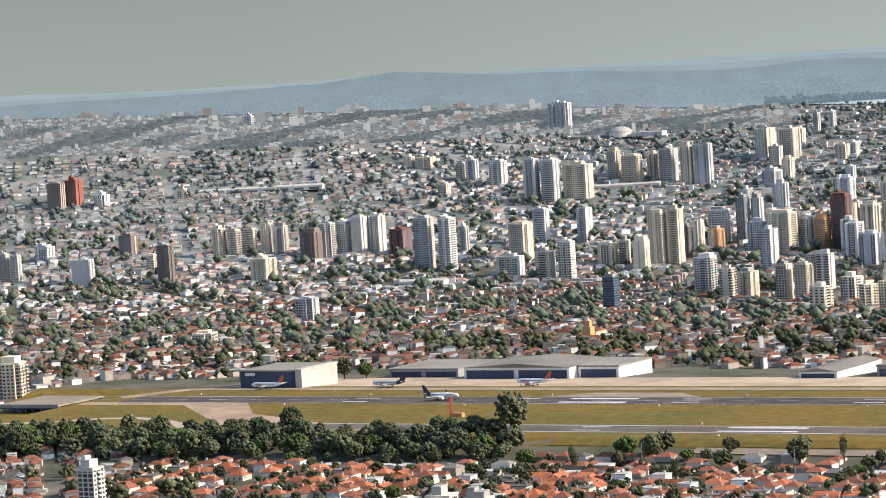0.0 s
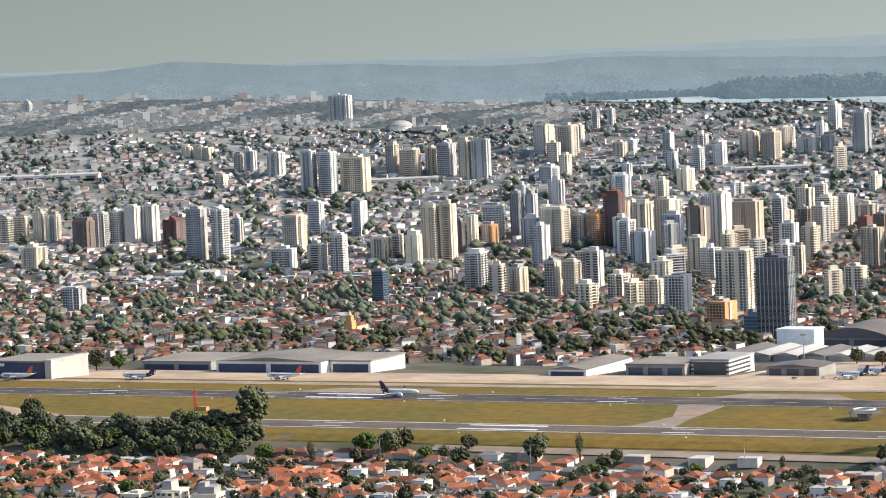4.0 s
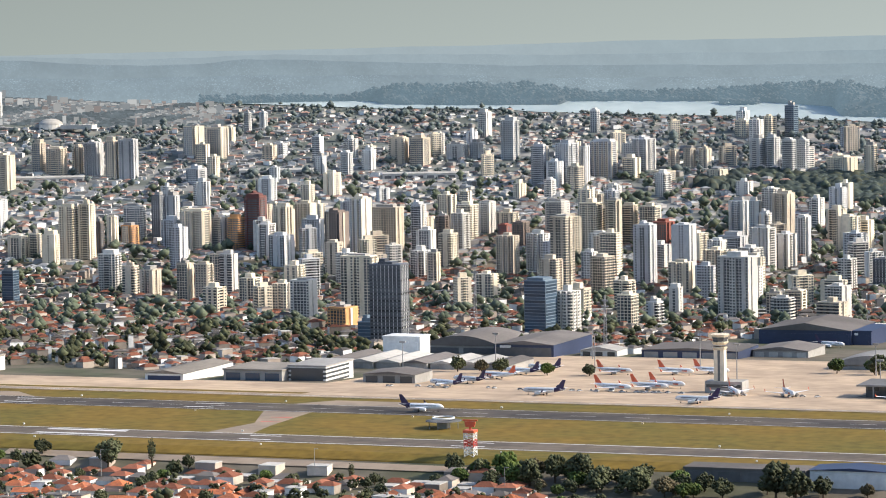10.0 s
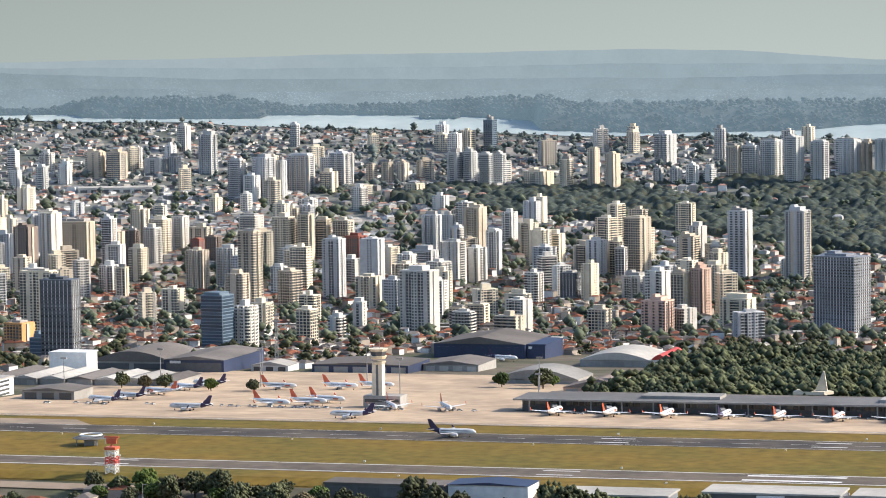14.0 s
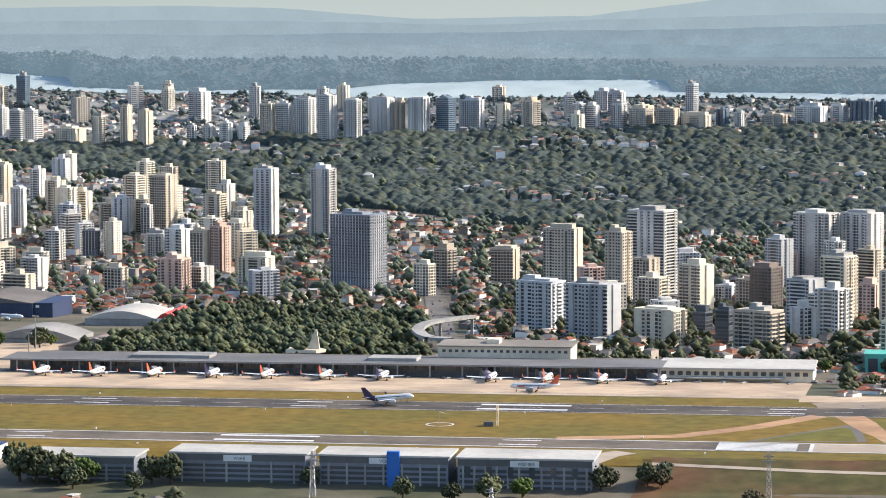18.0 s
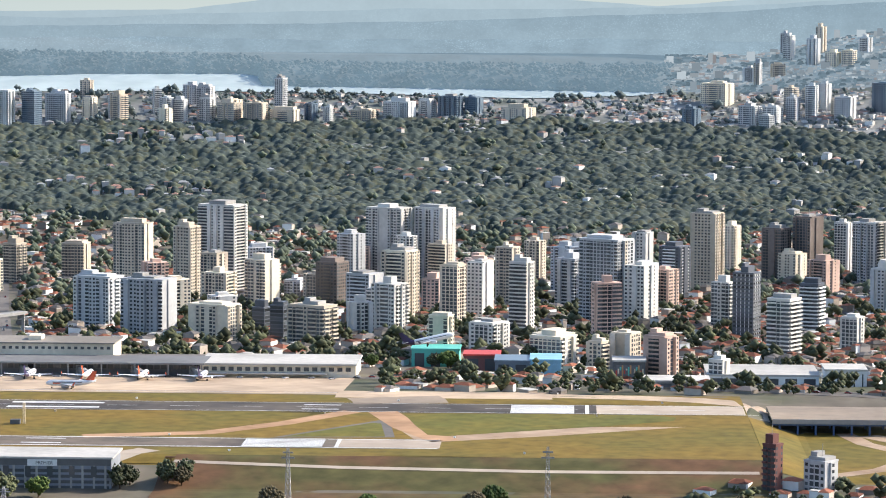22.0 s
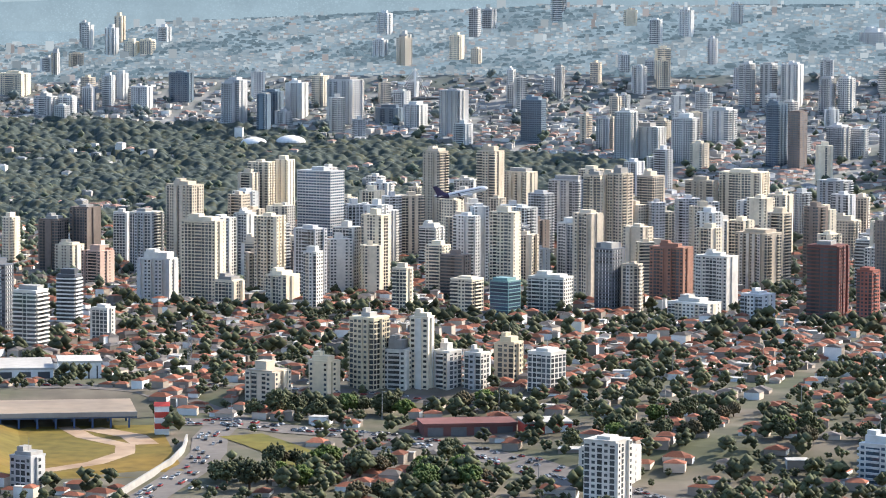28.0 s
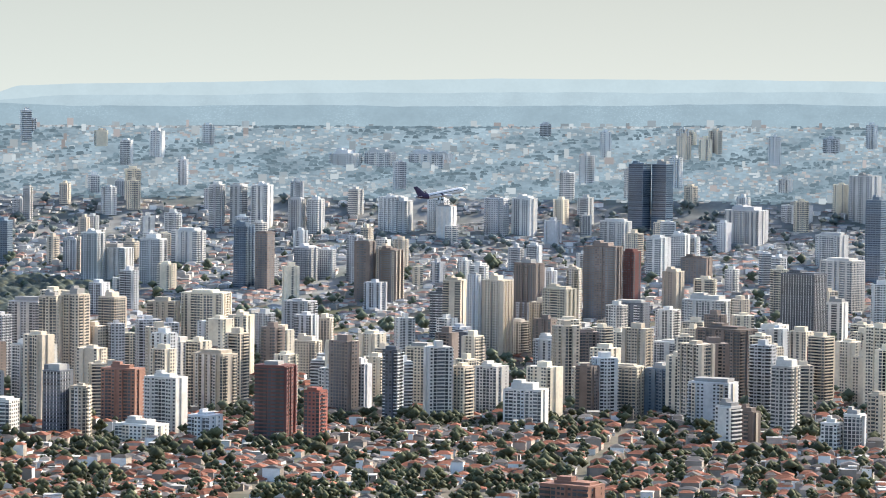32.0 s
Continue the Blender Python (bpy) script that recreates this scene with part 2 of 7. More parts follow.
def polar_land():
    rs = np.concatenate([np.arange(0, 1300, 100), np.arange(1300, 2000, 12), np.arange(2000, 4800, 40), [4850]])
    az = np.radians(np.concatenate([np.arange(-180, -34, 6), np.arange(-34, 48, 0.5), np.arange(48, 180, 6)]))
    n = len(az)
    R, A = np.meshgrid(rs, az, indexing="ij")
    X, Y = -R * np.sin(A), R * np.cos(A)
    paved = (X > -1620) & (X < 148) & (Y > 1552) & (Y < 1768) | (X > 182) & (X < 246) & (Y > 1562) & (Y < 1686)
    v = np.stack([X, Y, ground(X, Y) - 2.5 * paved], -1).reshape(-1, 3)
    f = [(i * n + j, i * n + (j + 1) % n, (i + 1) * n + (j + 1) % n, (i + 1) * n + j) for i in range(len(rs) - 1) for j in range(n)]
    # Beyond 3850 m the haze-paled ground colour takes over.
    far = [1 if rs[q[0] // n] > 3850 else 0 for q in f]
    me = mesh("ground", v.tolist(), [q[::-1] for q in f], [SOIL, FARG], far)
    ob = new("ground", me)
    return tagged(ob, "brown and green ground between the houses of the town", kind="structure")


polar_land()

# ---- airfield ----
GR = sheet("grass", -1640, 164, 1532, 1790, 15, 0.05, GRASS)
tagged(GR, "sunlit yellow-green mown grass of the airfield", kind="structure")
tagged(sheet("runway_far", -1545, 176, 1705, 1743, 40, 0.12, RUNW), "dark grey asphalt main runway with white markings")
tagged(sheet("runway_near", -1330, 6, 1572, 1605, 40, 0.12, mat("worn_runway", (0.155, 0.128, 0.102), grain=0.2, scale=0.15, second=(0.10, 0.086, 0.072), blot=0.03)), "grey asphalt secondary runway with white edge lines")
tagged(sheet("apron", -1480, -58, 1780, 1906, 30, 0.1, APRON), "pale pinkish concrete apron before the terminal")
tagged(sheet("apron", -930, -562, 1906.5, 2260, 30, 0.1, APRON), "pale sunlit concrete apron with parked airliners")


# ---- towers ----
def face_plan(L, style, r, blind):
    """Bays of one face, the same from both ends: p small panes, s a tall strip, b balconies, n a bare pier; and how far each stands out."""
    n = max(3, round(L / 3.3))
    m = (n + 1) // 2
    kinds = [r.choice("ppssnb" if style == 0 else "pbbsnp") for _ in range(m)]
    outs = [r.choice((0.0, 0.0, 1.3, 2.0)) for _ in range(m)]
    if blind:
        kinds, outs = ["n"] * m, [0.0] * (m - 1) + [1.0]
        if r.random() < 0.6:
            kinds[m // 2] = "p"
    if style > 1:
        outs = [0.0] * m
    idx = [min(j, n - 1 - j) for j in range(n)]
    return [(kinds[j], 0.0 if kinds[j] in "sb" else outs[j]) for j in idx]


def window_quads(b, w, d, h, floors, style, seedv, wall=None, base=0, second=0):
    """Panes, sills and balconies on the four faces, a little proud of the wall; the stepped outline goes into wall as one body."""
    outline, tint = [], []
    r = random.Random(seedv)
    fh = h / floors
    for face in range(4):
        L = w if face % 2 == 0 else d
        blind = style in (0, 1) and r.random() < (0.4 if face % 2 else 0.0)
        plan = face_plan(L, style, r, blind)
        n = len(plan)
        pitch = L / n

        def at(u, z, out):
            if face == 0:
                return (u, -d / 2 - out, z)
            if face == 1:
                return (w / 2 + out, u, z)
            if face == 2:
                return (-u, d / 2 + out, z)
            return (-w / 2 - out, -u, z)

        def quad(u0, u1, z0, z1, k, out):
            b.add([at(u0, z0, out), at(u1, z0, out), at(u1, z1, out), at(u0, z1, out)], [(0, 1, 2, 3)], k)

        def slab(to, u0, u1, z0, z1, out, k):
            to.add([at(u0, z0, out), at(u1, z0, out), at(u1, z1, out), at(u0, z1, out), at(u0, z0, 0), at(u1, z0, 0), at(u1, z1, 0), at(u0, z1, 0)],
                   [(0, 1, 2, 3), (4, 5, 1, 0), (1, 5, 6, 2), (4, 0, 3, 7), (3, 2, 6, 7)], k)

        for j, (kind, out) in enumerate(plan):
            u = -L / 2 + (j + 0.5) * pitch
            for e, q in ((u - pitch / 2, 0), (u + pitch / 2, 1)):
                spot = at(e, 0, out)[:2]
                if not outline or math.dist(outline[-1], spot) > 0.01:
                    outline.append(spot)
                    tint.append(second if out and not q else base)
            if style < 2 and kind == "s":
                quad(u - pitch * 0.38, u + pitch * 0.38, 1.0, h - 1.2, 0, 0.05)
            if style < 2 and kind == "b":
                quad(u - pitch * 0.5, u + pitch * 0.5, 1.0, h - 1.0, 0, 0.05)
        for k in range(floors):
            z = k * fh
            if style == 3:
                quad(-L / 2 + 0.3, L / 2 - 0.3, z + 0.5, z + fh - 0.15, 0, 0.06)
                continue
            if style == 2:
                quad(-L / 2 + 0.5, L / 2 - 0.5, z + fh * 0.32, z + fh * 0.86, 0, 0.05)
                for j in range(1, n):
                    quad(-L / 2 + j * pitch - 0.3, -L / 2 + j * pitch + 0.3, z + fh * 0.3, z + fh * 0.9, 1, 0.09)
                continue
            for j, (kind, out) in enumerate(plan):
                u = -L / 2 + (j + 0.5) * pitch
                if wall is None:
                    out = 0.0
                if kind == "b":
                    slab(b, u - pitch * 0.48, u + pitch * 0.48, z, z + fh * 0.36, 1.2, 1)
                elif kind == "s":
                    quad(u - pitch * 0.38, u + pitch * 0.38, z + fh * 0.02, z + fh * 0.26, 1, 0.08)
                elif kind == "p":
                    quad(u - pitch * 0.27, u + pitch * 0.27, z + fh * 0.32, z + fh * 0.82, 0, out + 0.05)
    if wall is not None:
        if math.dist(outline[0], outline[-1]) < 0.01:
            outline.pop()
            tint.pop()
        k = len(wall.i)
        wall.plate(outline, 0, h, base)
        wall.i[k + 2:] = tint


# h is white with painted haze greying it.
TOWN = {"w": "white", "c": "cream", "g": "grey", "t": "tan", "b": "brown", "m": "dark maroon", "r": "red", "n": "brick red", "o": "orange and white",
        "p": "pink", "y": "pale yellow", "k": "dark glass", "u": "blue glass", "v": "teal glass", "q": "slate grey and white", "j": "pale grey glass", "h": "pale grey"}
LOOK = {0: "plain walls and small windows", 1: "columns of balconies", 2: "bands of windows", 3: "a glazed curtain wall"}
FOOT = []
ACCENT = {"w": "wwwgtc", "c": "cccwtt", "g": "gwwt", "t": "ttcw", "h": "hhwg", "p": "ppw", "y": "yyw", "b": "bbt", "o": "w"}


def tower(x, y, w, d, h, paint, style, turn):
    """An apartment or office tower on the land."""
    z = min(gz(x + a, y + c) for a in (-w / 2, w / 2) for c in (-d / 2, d / 2)) - 0.5
    FOOT.append((x, y, 0.6 * max(w, d) + 4))
    sv = int(abs(x * 7 + y * 13)) % 9973
    r = random.Random(sv)
    if style == 2 and paint in "wcghtbmr":
        style = 1 if sv % 3 else 0
    tall = "tall " if h > 60 else ""
    ob = thing("apartment_building" if paint not in "kuvqj" else "office_building", pose(x, y, z, 0, 0, turn),
               f"{tall}{TOWN[paint]} tower block with {LOOK[style]}", "building", "towers of the town")
    p = PAINT[paint]
    accent = PAINT[r.choice(ACCENT.get(paint, paint))] if style in (0, 1) else p
    b = Build()
    floors = max(3, round(h / 2.75))
    wb = Build()
    window_quads(wb, w, d, h, floors, style, sv, b, 0, 1)
    part("wall", b, [p, accent], ob)
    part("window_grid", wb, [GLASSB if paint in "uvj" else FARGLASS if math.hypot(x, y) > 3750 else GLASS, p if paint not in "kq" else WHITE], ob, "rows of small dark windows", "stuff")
    top = Build().box(-w / 2 - 0.2, w / 2 + 0.2, -d / 2 - 0.2, d / 2 + 0.2, h, h + 0.9)
    part("parapet", top, p, ob)
    a, c = w * (0.18 + 0.24 * r.random()), d * (0.2 + 0.22 * r.random())
    ox, oy = w * 0.12 * (r.random() - 0.5), d * 0.15 * (r.random() - 0.5)
    hh = 2.2 + 3.8 * r.random() ** 1.5
    rb = Build().box(ox - a, ox + a, oy - c, oy + c, h, h + hh)
    if r.random() < 0.5:
        rb.box(ox - a * 0.9, ox - a * 0.1, oy - c * 0.8, oy + c * 0.6, h + hh, h + hh + 2.2)
    part("roof_house", rb, p if r.random() < 0.7 else CONC, ob)
    if r.random() < 0.35:
        part("antenna", Build().tube((ox, oy, h + hh), (ox, oy, h + hh + 6), 0.12, 0.08, 5), STEEL, ob)
    return ob


tower(-2355, 3955, 28.8, 17.3, 40.2, "h", 2, 9)
tower(-2804, 3332, 18.0, 17.1, 36.8, "b", 0, 15)
tower(-2795, 3361, 17.2, 16.3, 36.2, "r", 0, 3)
tower(-2753, 3367, 16.2, 15.4, 18.2, "g", 0, 7)
tower(-2681, 3451, 13.6, 12.9, 13.6, "c", 0, 16)
tower(-2763, 3751, 10.1, 9.6, 15.6, "h", 0, 8)
tower(-2470, 3710, 11.4, 10.8, 14.8, "c", 0, 4)
tower(-2445, 3715, 23.0, 21.9, 17.2, "c", 0, 10)
tower(-2342, 3590, 13.6, 12.9, 15.7, "c", 0, -2)
tower(-2367, 3677, 9.9, 9.4, 23.9, "c", 0, 10)
tower(-2348, 3677, 11.9, 11.3, 29.3, "h", 0, 4)
tower(-2296, 3659, 18.6, 17.7, 35.1, "h", 1, 1)
tower(-2202, 3583, 16.0, 15.2, 58.3, "g", 1, 3)
tower(-2178, 3591, 19.1, 18.1, 57.4, "h", 1, -1)
tower(-2151, 3620, 33.6, 20.2, 47.0, "c", 1, -4)
tower(-2154, 3730, 13.5, 12.8, 41.3, "t", 0, -9)
tower(-2123, 3722, 21.3, 20.2, 38.7, "t", 1, 4)
tower(-2104, 3748, 10.3, 9.8, 37.4, "t", 0, -4)
tower(-2078, 3744, 19.3, 18.4, 45.6, "g", 2, -5)
tower(-2047, 3736, 13.0, 12.3, 51.6, "t", 1, 2)
tower(-2026, 3745, 20.9, 19.8, 53.8, "g", 2, 8)
tower(-2011, 3913, 21.3, 20.2, 40.7, "c", 1, -13)
tower(-1969, 3898, 24.1, 22.9, 45.9, "t", 1, 1)
tower(-1997, 4059, 7.5, 7.1, 29.0, "h", 0, -0)
tower(-1927, 3747, 19.9, 18.9, 22.2, "g", 0, -11)
tower(-2587, 2939, 9.4, 8.9, 34.8, "w", 0, 9)
tower(-2572, 2943, 10.5, 10.0, 33.4, "w", 1, 11)
tower(-2618, 3062, 17.4, 16.5, 20.2, "h", 0, 5)
tower(-2474, 2948, 20.8, 19.8, 32.8, "g", 1, 19)
tower(-2543, 3137, 18.1, 17.2, 25.3, "b", 0, 4)
tower(-2382, 2991, 16.1, 15.3, 46.3, "b", 2, 10)
tower(-2452, 3058, 10.0, 9.5, 19.6, "c", 0, 16)
tower(-2421, 3162, 12.7, 12.0, 35.6, "c", 1, 4)
tower(-2402, 3168, 11.9, 11.3, 34.1, "c", 1, -2)
tower(-2390, 3184, 13.8, 13.1, 33.5, "c", 1, 12)
tower(-2376, 3203, 12.7, 12.1, 37.8, "c", 0, 3)
tower(-2353, 3201, 13.1, 12.4, 35.5, "t", 0, 10)
tower(-2274, 3040, 22.0, 20.9, 27.7, "c", 0, 1)
tower(-2292, 3175, 20.7, 19.6, 36.4, "b", 0, 1)
tower(-2285, 3201, 16.4, 15.6, 42.2, "w", 1, 11)
tower(-2274, 3222, 12.4, 11.8, 40.2, "w", 1, -2)
tower(-2254, 3228, 14.6, 13.9, 47.2, "w", 1, 1)
tower(-2240, 3247, 16.2, 15.4, 45.9, "w", 1, 0)
tower(-2199, 3236, 20.5, 19.5, 32.9, "m", 0, -3)
tower(-2116, 3154, 19.1, 18.1, 63.1, "g", 1, 5)
tower(-2082, 3152, 16.0, 15.2, 64.1, "w", 2, -2)
tower(-2131, 3274, 7.7, 7.3, 31.5, "g", 0, -5)
tower(-1985, 3130, 29.0, 17.4, 24.4, "w", 0, 10)
tower(-2029, 3236, 21.6, 20.5, 45.8, "t", 0, -6)
tower(-2061, 3349, 14.5, 13.8, 42.3, "g", 0, 3)
tower(-1931, 3118, 17.4, 16.5, 32.7, "w", 1, 1)
tower(-1904, 3120, 15.5, 14.7, 44.4, "w", 0, 8)
tower(-2010, 3367, 13.5, 12.9, 42.9, "g", 2, -4)
tower(-1905, 3224, 17.6, 16.7, 26.7, "c", 0, 4)
tower(-1886, 3233, 9.8, 9.4, 28.8, "c", 0, -8)
tower(-1843, 3191, 15.3, 14.6, 36.2, "c", 1, 4)
tower(-1728, 2892, 13.6, 12.9, 34.7, "u", 3, -1)
tower(-1842, 3233, 16.3, 15.5, 63.4, "c", 1, 1)
tower(-1822, 3242, 12.9, 12.3, 65.4, "c", 1, -4)
tower(-1683, 3032, 19.5, 18.5, 40.2, "w", 1, 4)
tower(-1640, 2997, 13.5, 12.8, 31.6, "t", 0, 4)
tower(-1608, 2982, 16.7, 15.8, 30.1, "t", 0, -8)
tower(-1552, 2952, 13.3, 12.6, 40.4, "t", 0, -8)
tower(-1528, 2949, 13.4, 12.8, 40.2, "t", 0, -5)
tower(-1832, 3291, 7.9, 7.5, 37.2, "b", 0, -10)
tower(-1836, 3331, 10.7, 10.1, 37.5, "c", 0, 4)
tower(-1825, 3354, 15.1, 14.3, 24.0, "o", 0, -9)
tower(-1837, 3393, 21.2, 20.1, 41.6, "w", 1, 4)
tower(-1806, 3395, 12.6, 12.0, 55.3, "k", 2, -12)
tower(-1791, 3405, 11.8, 11.3, 53.9, "g", 0, -5)
tower(-1734, 3349, 30.3, 18.2, 47.4, "c", 1, -5)
tower(-1713, 3370, 12.9, 12.3, 37.3, "w", 0, -13)
tower(-1692, 3373, 14.5, 13.8, 37.3, "o", 0, -10)
tower(-1684, 3413, 17.6, 16.8, 58.2, "m", 2, -10)
tower(-1633, 3358, 10.7, 10.2, 30.2, "c", 0, 4)
tower(-1993, 2703, 19.2, 18.3, 27.7, "g", 0, 8)
tower(-1876, 2345, 19.5, 18.6, 12.0, "c", 0, 16)
tower(-1647, 1768, 16.7, 15.9, 26.5, "c", 0, 17)
tower(-1293, 2681, 19.6, 18.6, 40.4, "w", 0, 1)
tower(-1195, 2547, 20.0, 19.0, 21.8, "o", 0, -13)
tower(-1241, 2692, 29.8, 17.9, 63.2, "c", 1, 2)
tower(-1051, 2312, 27.7, 16.6, 68.4, "k", 2, -2)
tower(-1083, 2344, 14.0, 13.3, 19.8, "u", 3, -6)
tower(-1526, 3294, 20.5, 19.5, 61.7, "b", 1, -12)
tower(-1524, 3359, 17.4, 16.5, 69.4, "c", 1, -15)
tower(-1622, 3356, 16.8, 16.0, 56.7, "c", 1, -8)
tower(-1605, 3384, 19.3, 18.4, 57.0, "c", 1, 1)
tower(-1510, 3407, 33.3, 20.0, 53.4, "t", 1, -7)
tower(-1448, 3353, 13.1, 12.5, 65.5, "g", 0, -11)
tower(-1404, 3316, 11.4, 10.8, 58.0, "b", 2, 2)
tower(-1432, 3444, 15.4, 14.6, 43.5, "w", 0, -11)
tower(-1360, 3179, 10.4, 9.9, 33.9, "c", 0, -4)
tower(-1445, 3567, 15.5, 14.7, 38.0, "w", 0, -10)
tower(-1395, 3494, 12.5, 11.9, 23.6, "r", 0, -11)
tower(-1369, 3480, 15.0, 14.2, 30.1, "b", 0, -12)
tower(-1190, 3122, 19.0, 18.0, 80.8, "t", 2, -10)
tower(-996, 2518, 21.2, 20.2, 49.3, "u", 3, -10)
tower(-1051, 2773, 18.8, 17.8, 31.3, "c", 0, -4)
tower(-1361, 3588, 20.8, 19.7, 39.3, "w", 1, -9)
tower(-1281, 3479, 21.0, 20.0, 56.5, "c", 1, -2)
tower(-1253, 3481, 14.1, 13.4, 59.8, "c", 1, -10)
tower(-1799, 3866, 13.2, 12.5, 24.0, "h", 0, -5)
tower(-1761, 3868, 12.3, 11.7, 30.8, "h", 0, -11)
tower(-1746, 3910, 14.0, 13.3, 27.2, "h", 0, -3)
tower(-1722, 3957, 21.7, 20.6, 36.7, "t", 1, 4)
tower(-1691, 3958, 20.3, 19.3, 38.2, "t", 1, -7)
tower(-1657, 4011, 21.2, 20.2, 21.4, "h", 0, -1)
tower(-1633, 4022, 14.4, 13.6, 22.2, "h", 0, -12)
tower(-1585, 4028, 18.9, 18.0, 54.8, "h", 0, -6)
tower(-1491, 3886, 18.2, 17.3, 52.6, "g", 1, -6)
tower(-1457, 3896, 20.8, 19.7, 56.3, "g", 1, -17)
tower(-1439, 3913, 9.1, 8.7, 49.0, "h", 0, -7)
tower(-1427, 3957, 30.6, 18.4, 49.4, "g", 1, -7)
tower(-1527, 4216, 9.9, 9.4, 32.7, "h", 0, -7)
tower(-1985, 4088, 8.6, 8.2, 24.2, "h", 0, -3)
tower(-1673, 3387, 19.3, 18.3, 60.9, "m", 2, 5)
tower(-1251, 4259, 14.3, 13.6, 44.3, "u", 2, -14)
tower(-1389, 4013, 23.4, 22.2, 43.7, "g", 1, -19)
tower(-1353, 4035, 10.9, 10.3, 24.8, "t", 0, -12)
tower(-1333, 4041, 11.8, 11.2, 27.0, "t", 0, -16)
tower(-1313, 4045, 11.1, 10.6, 27.0, "t", 0, -20)
tower(-1342, 3957, 22.0, 20.9, 13.7, "c", 0, -17)
tower(-1272, 3966, 20.4, 19.4, 17.4, "c", 0, -16)
tower(-1245, 4064, 14.6, 13.8, 40.0, "h", 1, -18)
tower(-1225, 4068, 14.0, 13.3, 41.5, "h", 1, -19)
tower(-1194, 4038, 13.5, 12.8, 45.6, "h", 1, -8)
tower(-1180, 4058, 12.6, 12.0, 42.0, "h", 1, -13)
tower(-1123, 3201, 18.7, 17.7, 66.6, "g", 2, -7)
tower(-1073, 3181, 19.6, 18.6, 69.0, "g", 2, -6)
tower(-1269, 3510, 22.0, 20.9, 46.7, "c", 1, -11)
tower(-1250, 3533, 14.5, 13.7, 47.0, "c", 1, -6)
tower(-1200, 3504, 19.8, 18.8, 33.1, "r", 0, -13)
tower(-1082, 3392, 28.6, 17.1, 34.9, "g", 2, -13)
tower(-1131, 3584, 18.1, 17.2, 48.5, "g", 0, -4)
tower(-904, 2805, 32.0, 19.2, 61.8, "w", 0, -11)
tower(-986, 2873, 10.4, 9.9, 28.3, "w", 0, -8)
tower(-971, 2760, 11.7, 11.1, 20.2, "w", 2, -14)
tower(-885, 2866, 13.7, 13.0, 24.6, "c", 1, -4)
tower(-867, 2873, 15.3, 14.5, 27.4, "c", 1, -6)
tower(-1095, 3569, 12.6, 12.0, 36.8, "g", 0, -13)
tower(-1062, 3535, 19.7, 18.7, 66.2, "t", 1, -11)
tower(-1016, 3451, 12.9, 12.3, 51.3, "w", 0, -16)
tower(-917, 3491, 17.9, 17.0, 37.3, "t", 0, -11)
tower(-861, 3426, 10.9, 10.3, 37.7, "w", 0, -8)
tower(-849, 3455, 22.4, 21.2, 68.6, "t", 1, -23)
tower(-795, 3477, 20.8, 19.8, 45.8, "t", 1, -11)
tower(-761, 3465, 10.0, 9.5, 37.9, "w", 0, -9)
tower(-733, 3462, 21.5, 20.5, 77.1, "g", 1, -12)
tower(-665, 3446, 20.2, 19.2, 79.6, "g", 1, -14)
tower(-871, 3239, 17.8, 16.9, 29.6, "k", 2, -8)
tower(-702, 3016, 14.2, 13.5, 47.7, "t", 0, -16)
tower(-682, 3019, 15.0, 14.3, 52.1, "p", 0, -25)
tower(-688, 2858, 24.1, 22.9, 33.4, "p", 0, -8)
tower(-636, 2976, 29.2, 17.5, 26.6, "c", 1, -15)
tower(-809, 3279, 23.4, 22.2, 23.8, "w", 0, -18)
tower(-1159, 4216, 15.5, 14.7, 27.8, "g", 0, -21)
tower(-1130, 4065, 35.2, 21.1, 20.6, "c", 0, -23)
tower(-1085, 4043, 13.5, 12.9, 41.5, "c", 0, -6)
tower(-1053, 4065, 11.3, 10.7, 52.9, "t", 0, -15)
tower(-1024, 4054, 13.7, 13.0, 48.9, "t", 0, -22)
tower(-975, 4108, 10.8, 10.3, 20.7, "h", 0, -6)
tower(-952, 4109, 11.3, 10.7, 21.4, "h", 0, -17)
tower(-929, 4112, 12.4, 11.8, 25.2, "h", 0, -9)
tower(-906, 4115, 12.2, 11.6, 21.4, "h", 0, -21)
tower(-992, 4224, 21.5, 20.5, 43.1, "h", 1, -24)
tower(-924, 4266, 11.7, 11.1, 43.4, "h", 0, -17)
tower(-881, 4148, 15.8, 15.0, 45.9, "c", 1, -7)
tower(-859, 4154, 18.1, 17.2, 45.9, "h", 1, -8)
tower(-833, 4166, 21.9, 20.8, 52.0, "h", 1, -16)
tower(-795, 4127, 18.8, 17.8, 64.2, "h", 1, -25)
tower(-762, 4134, 18.6, 17.7, 58.0, "h", 1, -12)
tower(-737, 4210, 28.1, 16.9, 46.1, "h", 2, -21)
tower(-712, 4211, 9.9, 9.4, 42.3, "t", 0, -17)
tower(-686, 4208, 22.3, 21.2, 48.2, "h", 2, -14)
tower(-651, 4222, 19.7, 18.8, 46.1, "u", 2, -23)
tower(-620, 4253, 28.5, 17.1, 37.9, "g", 2, -16)
tower(-580, 4264, 14.6, 13.9, 31.1, "c", 0, -18)
tower(-542, 4270, 18.7, 17.7, 34.9, "t", 0, -26)
tower(-476, 4268, 13.9, 13.2, 32.5, "h", 0, -22)
tower(-458, 4270, 12.4, 11.8, 30.2, "h", 0, -28)
tower(-423, 4281, 16.2, 15.3, 31.1, "h", 0, -23)
tower(-390, 4278, 22.8, 21.7, 30.2, "t", 0, -16)
tower(-455, 4384, 20.8, 19.8, 26.4, "g", 0, -21)
tower(-523, 2904, 45.4, 27.2, 73.0, "q", 2, -25)
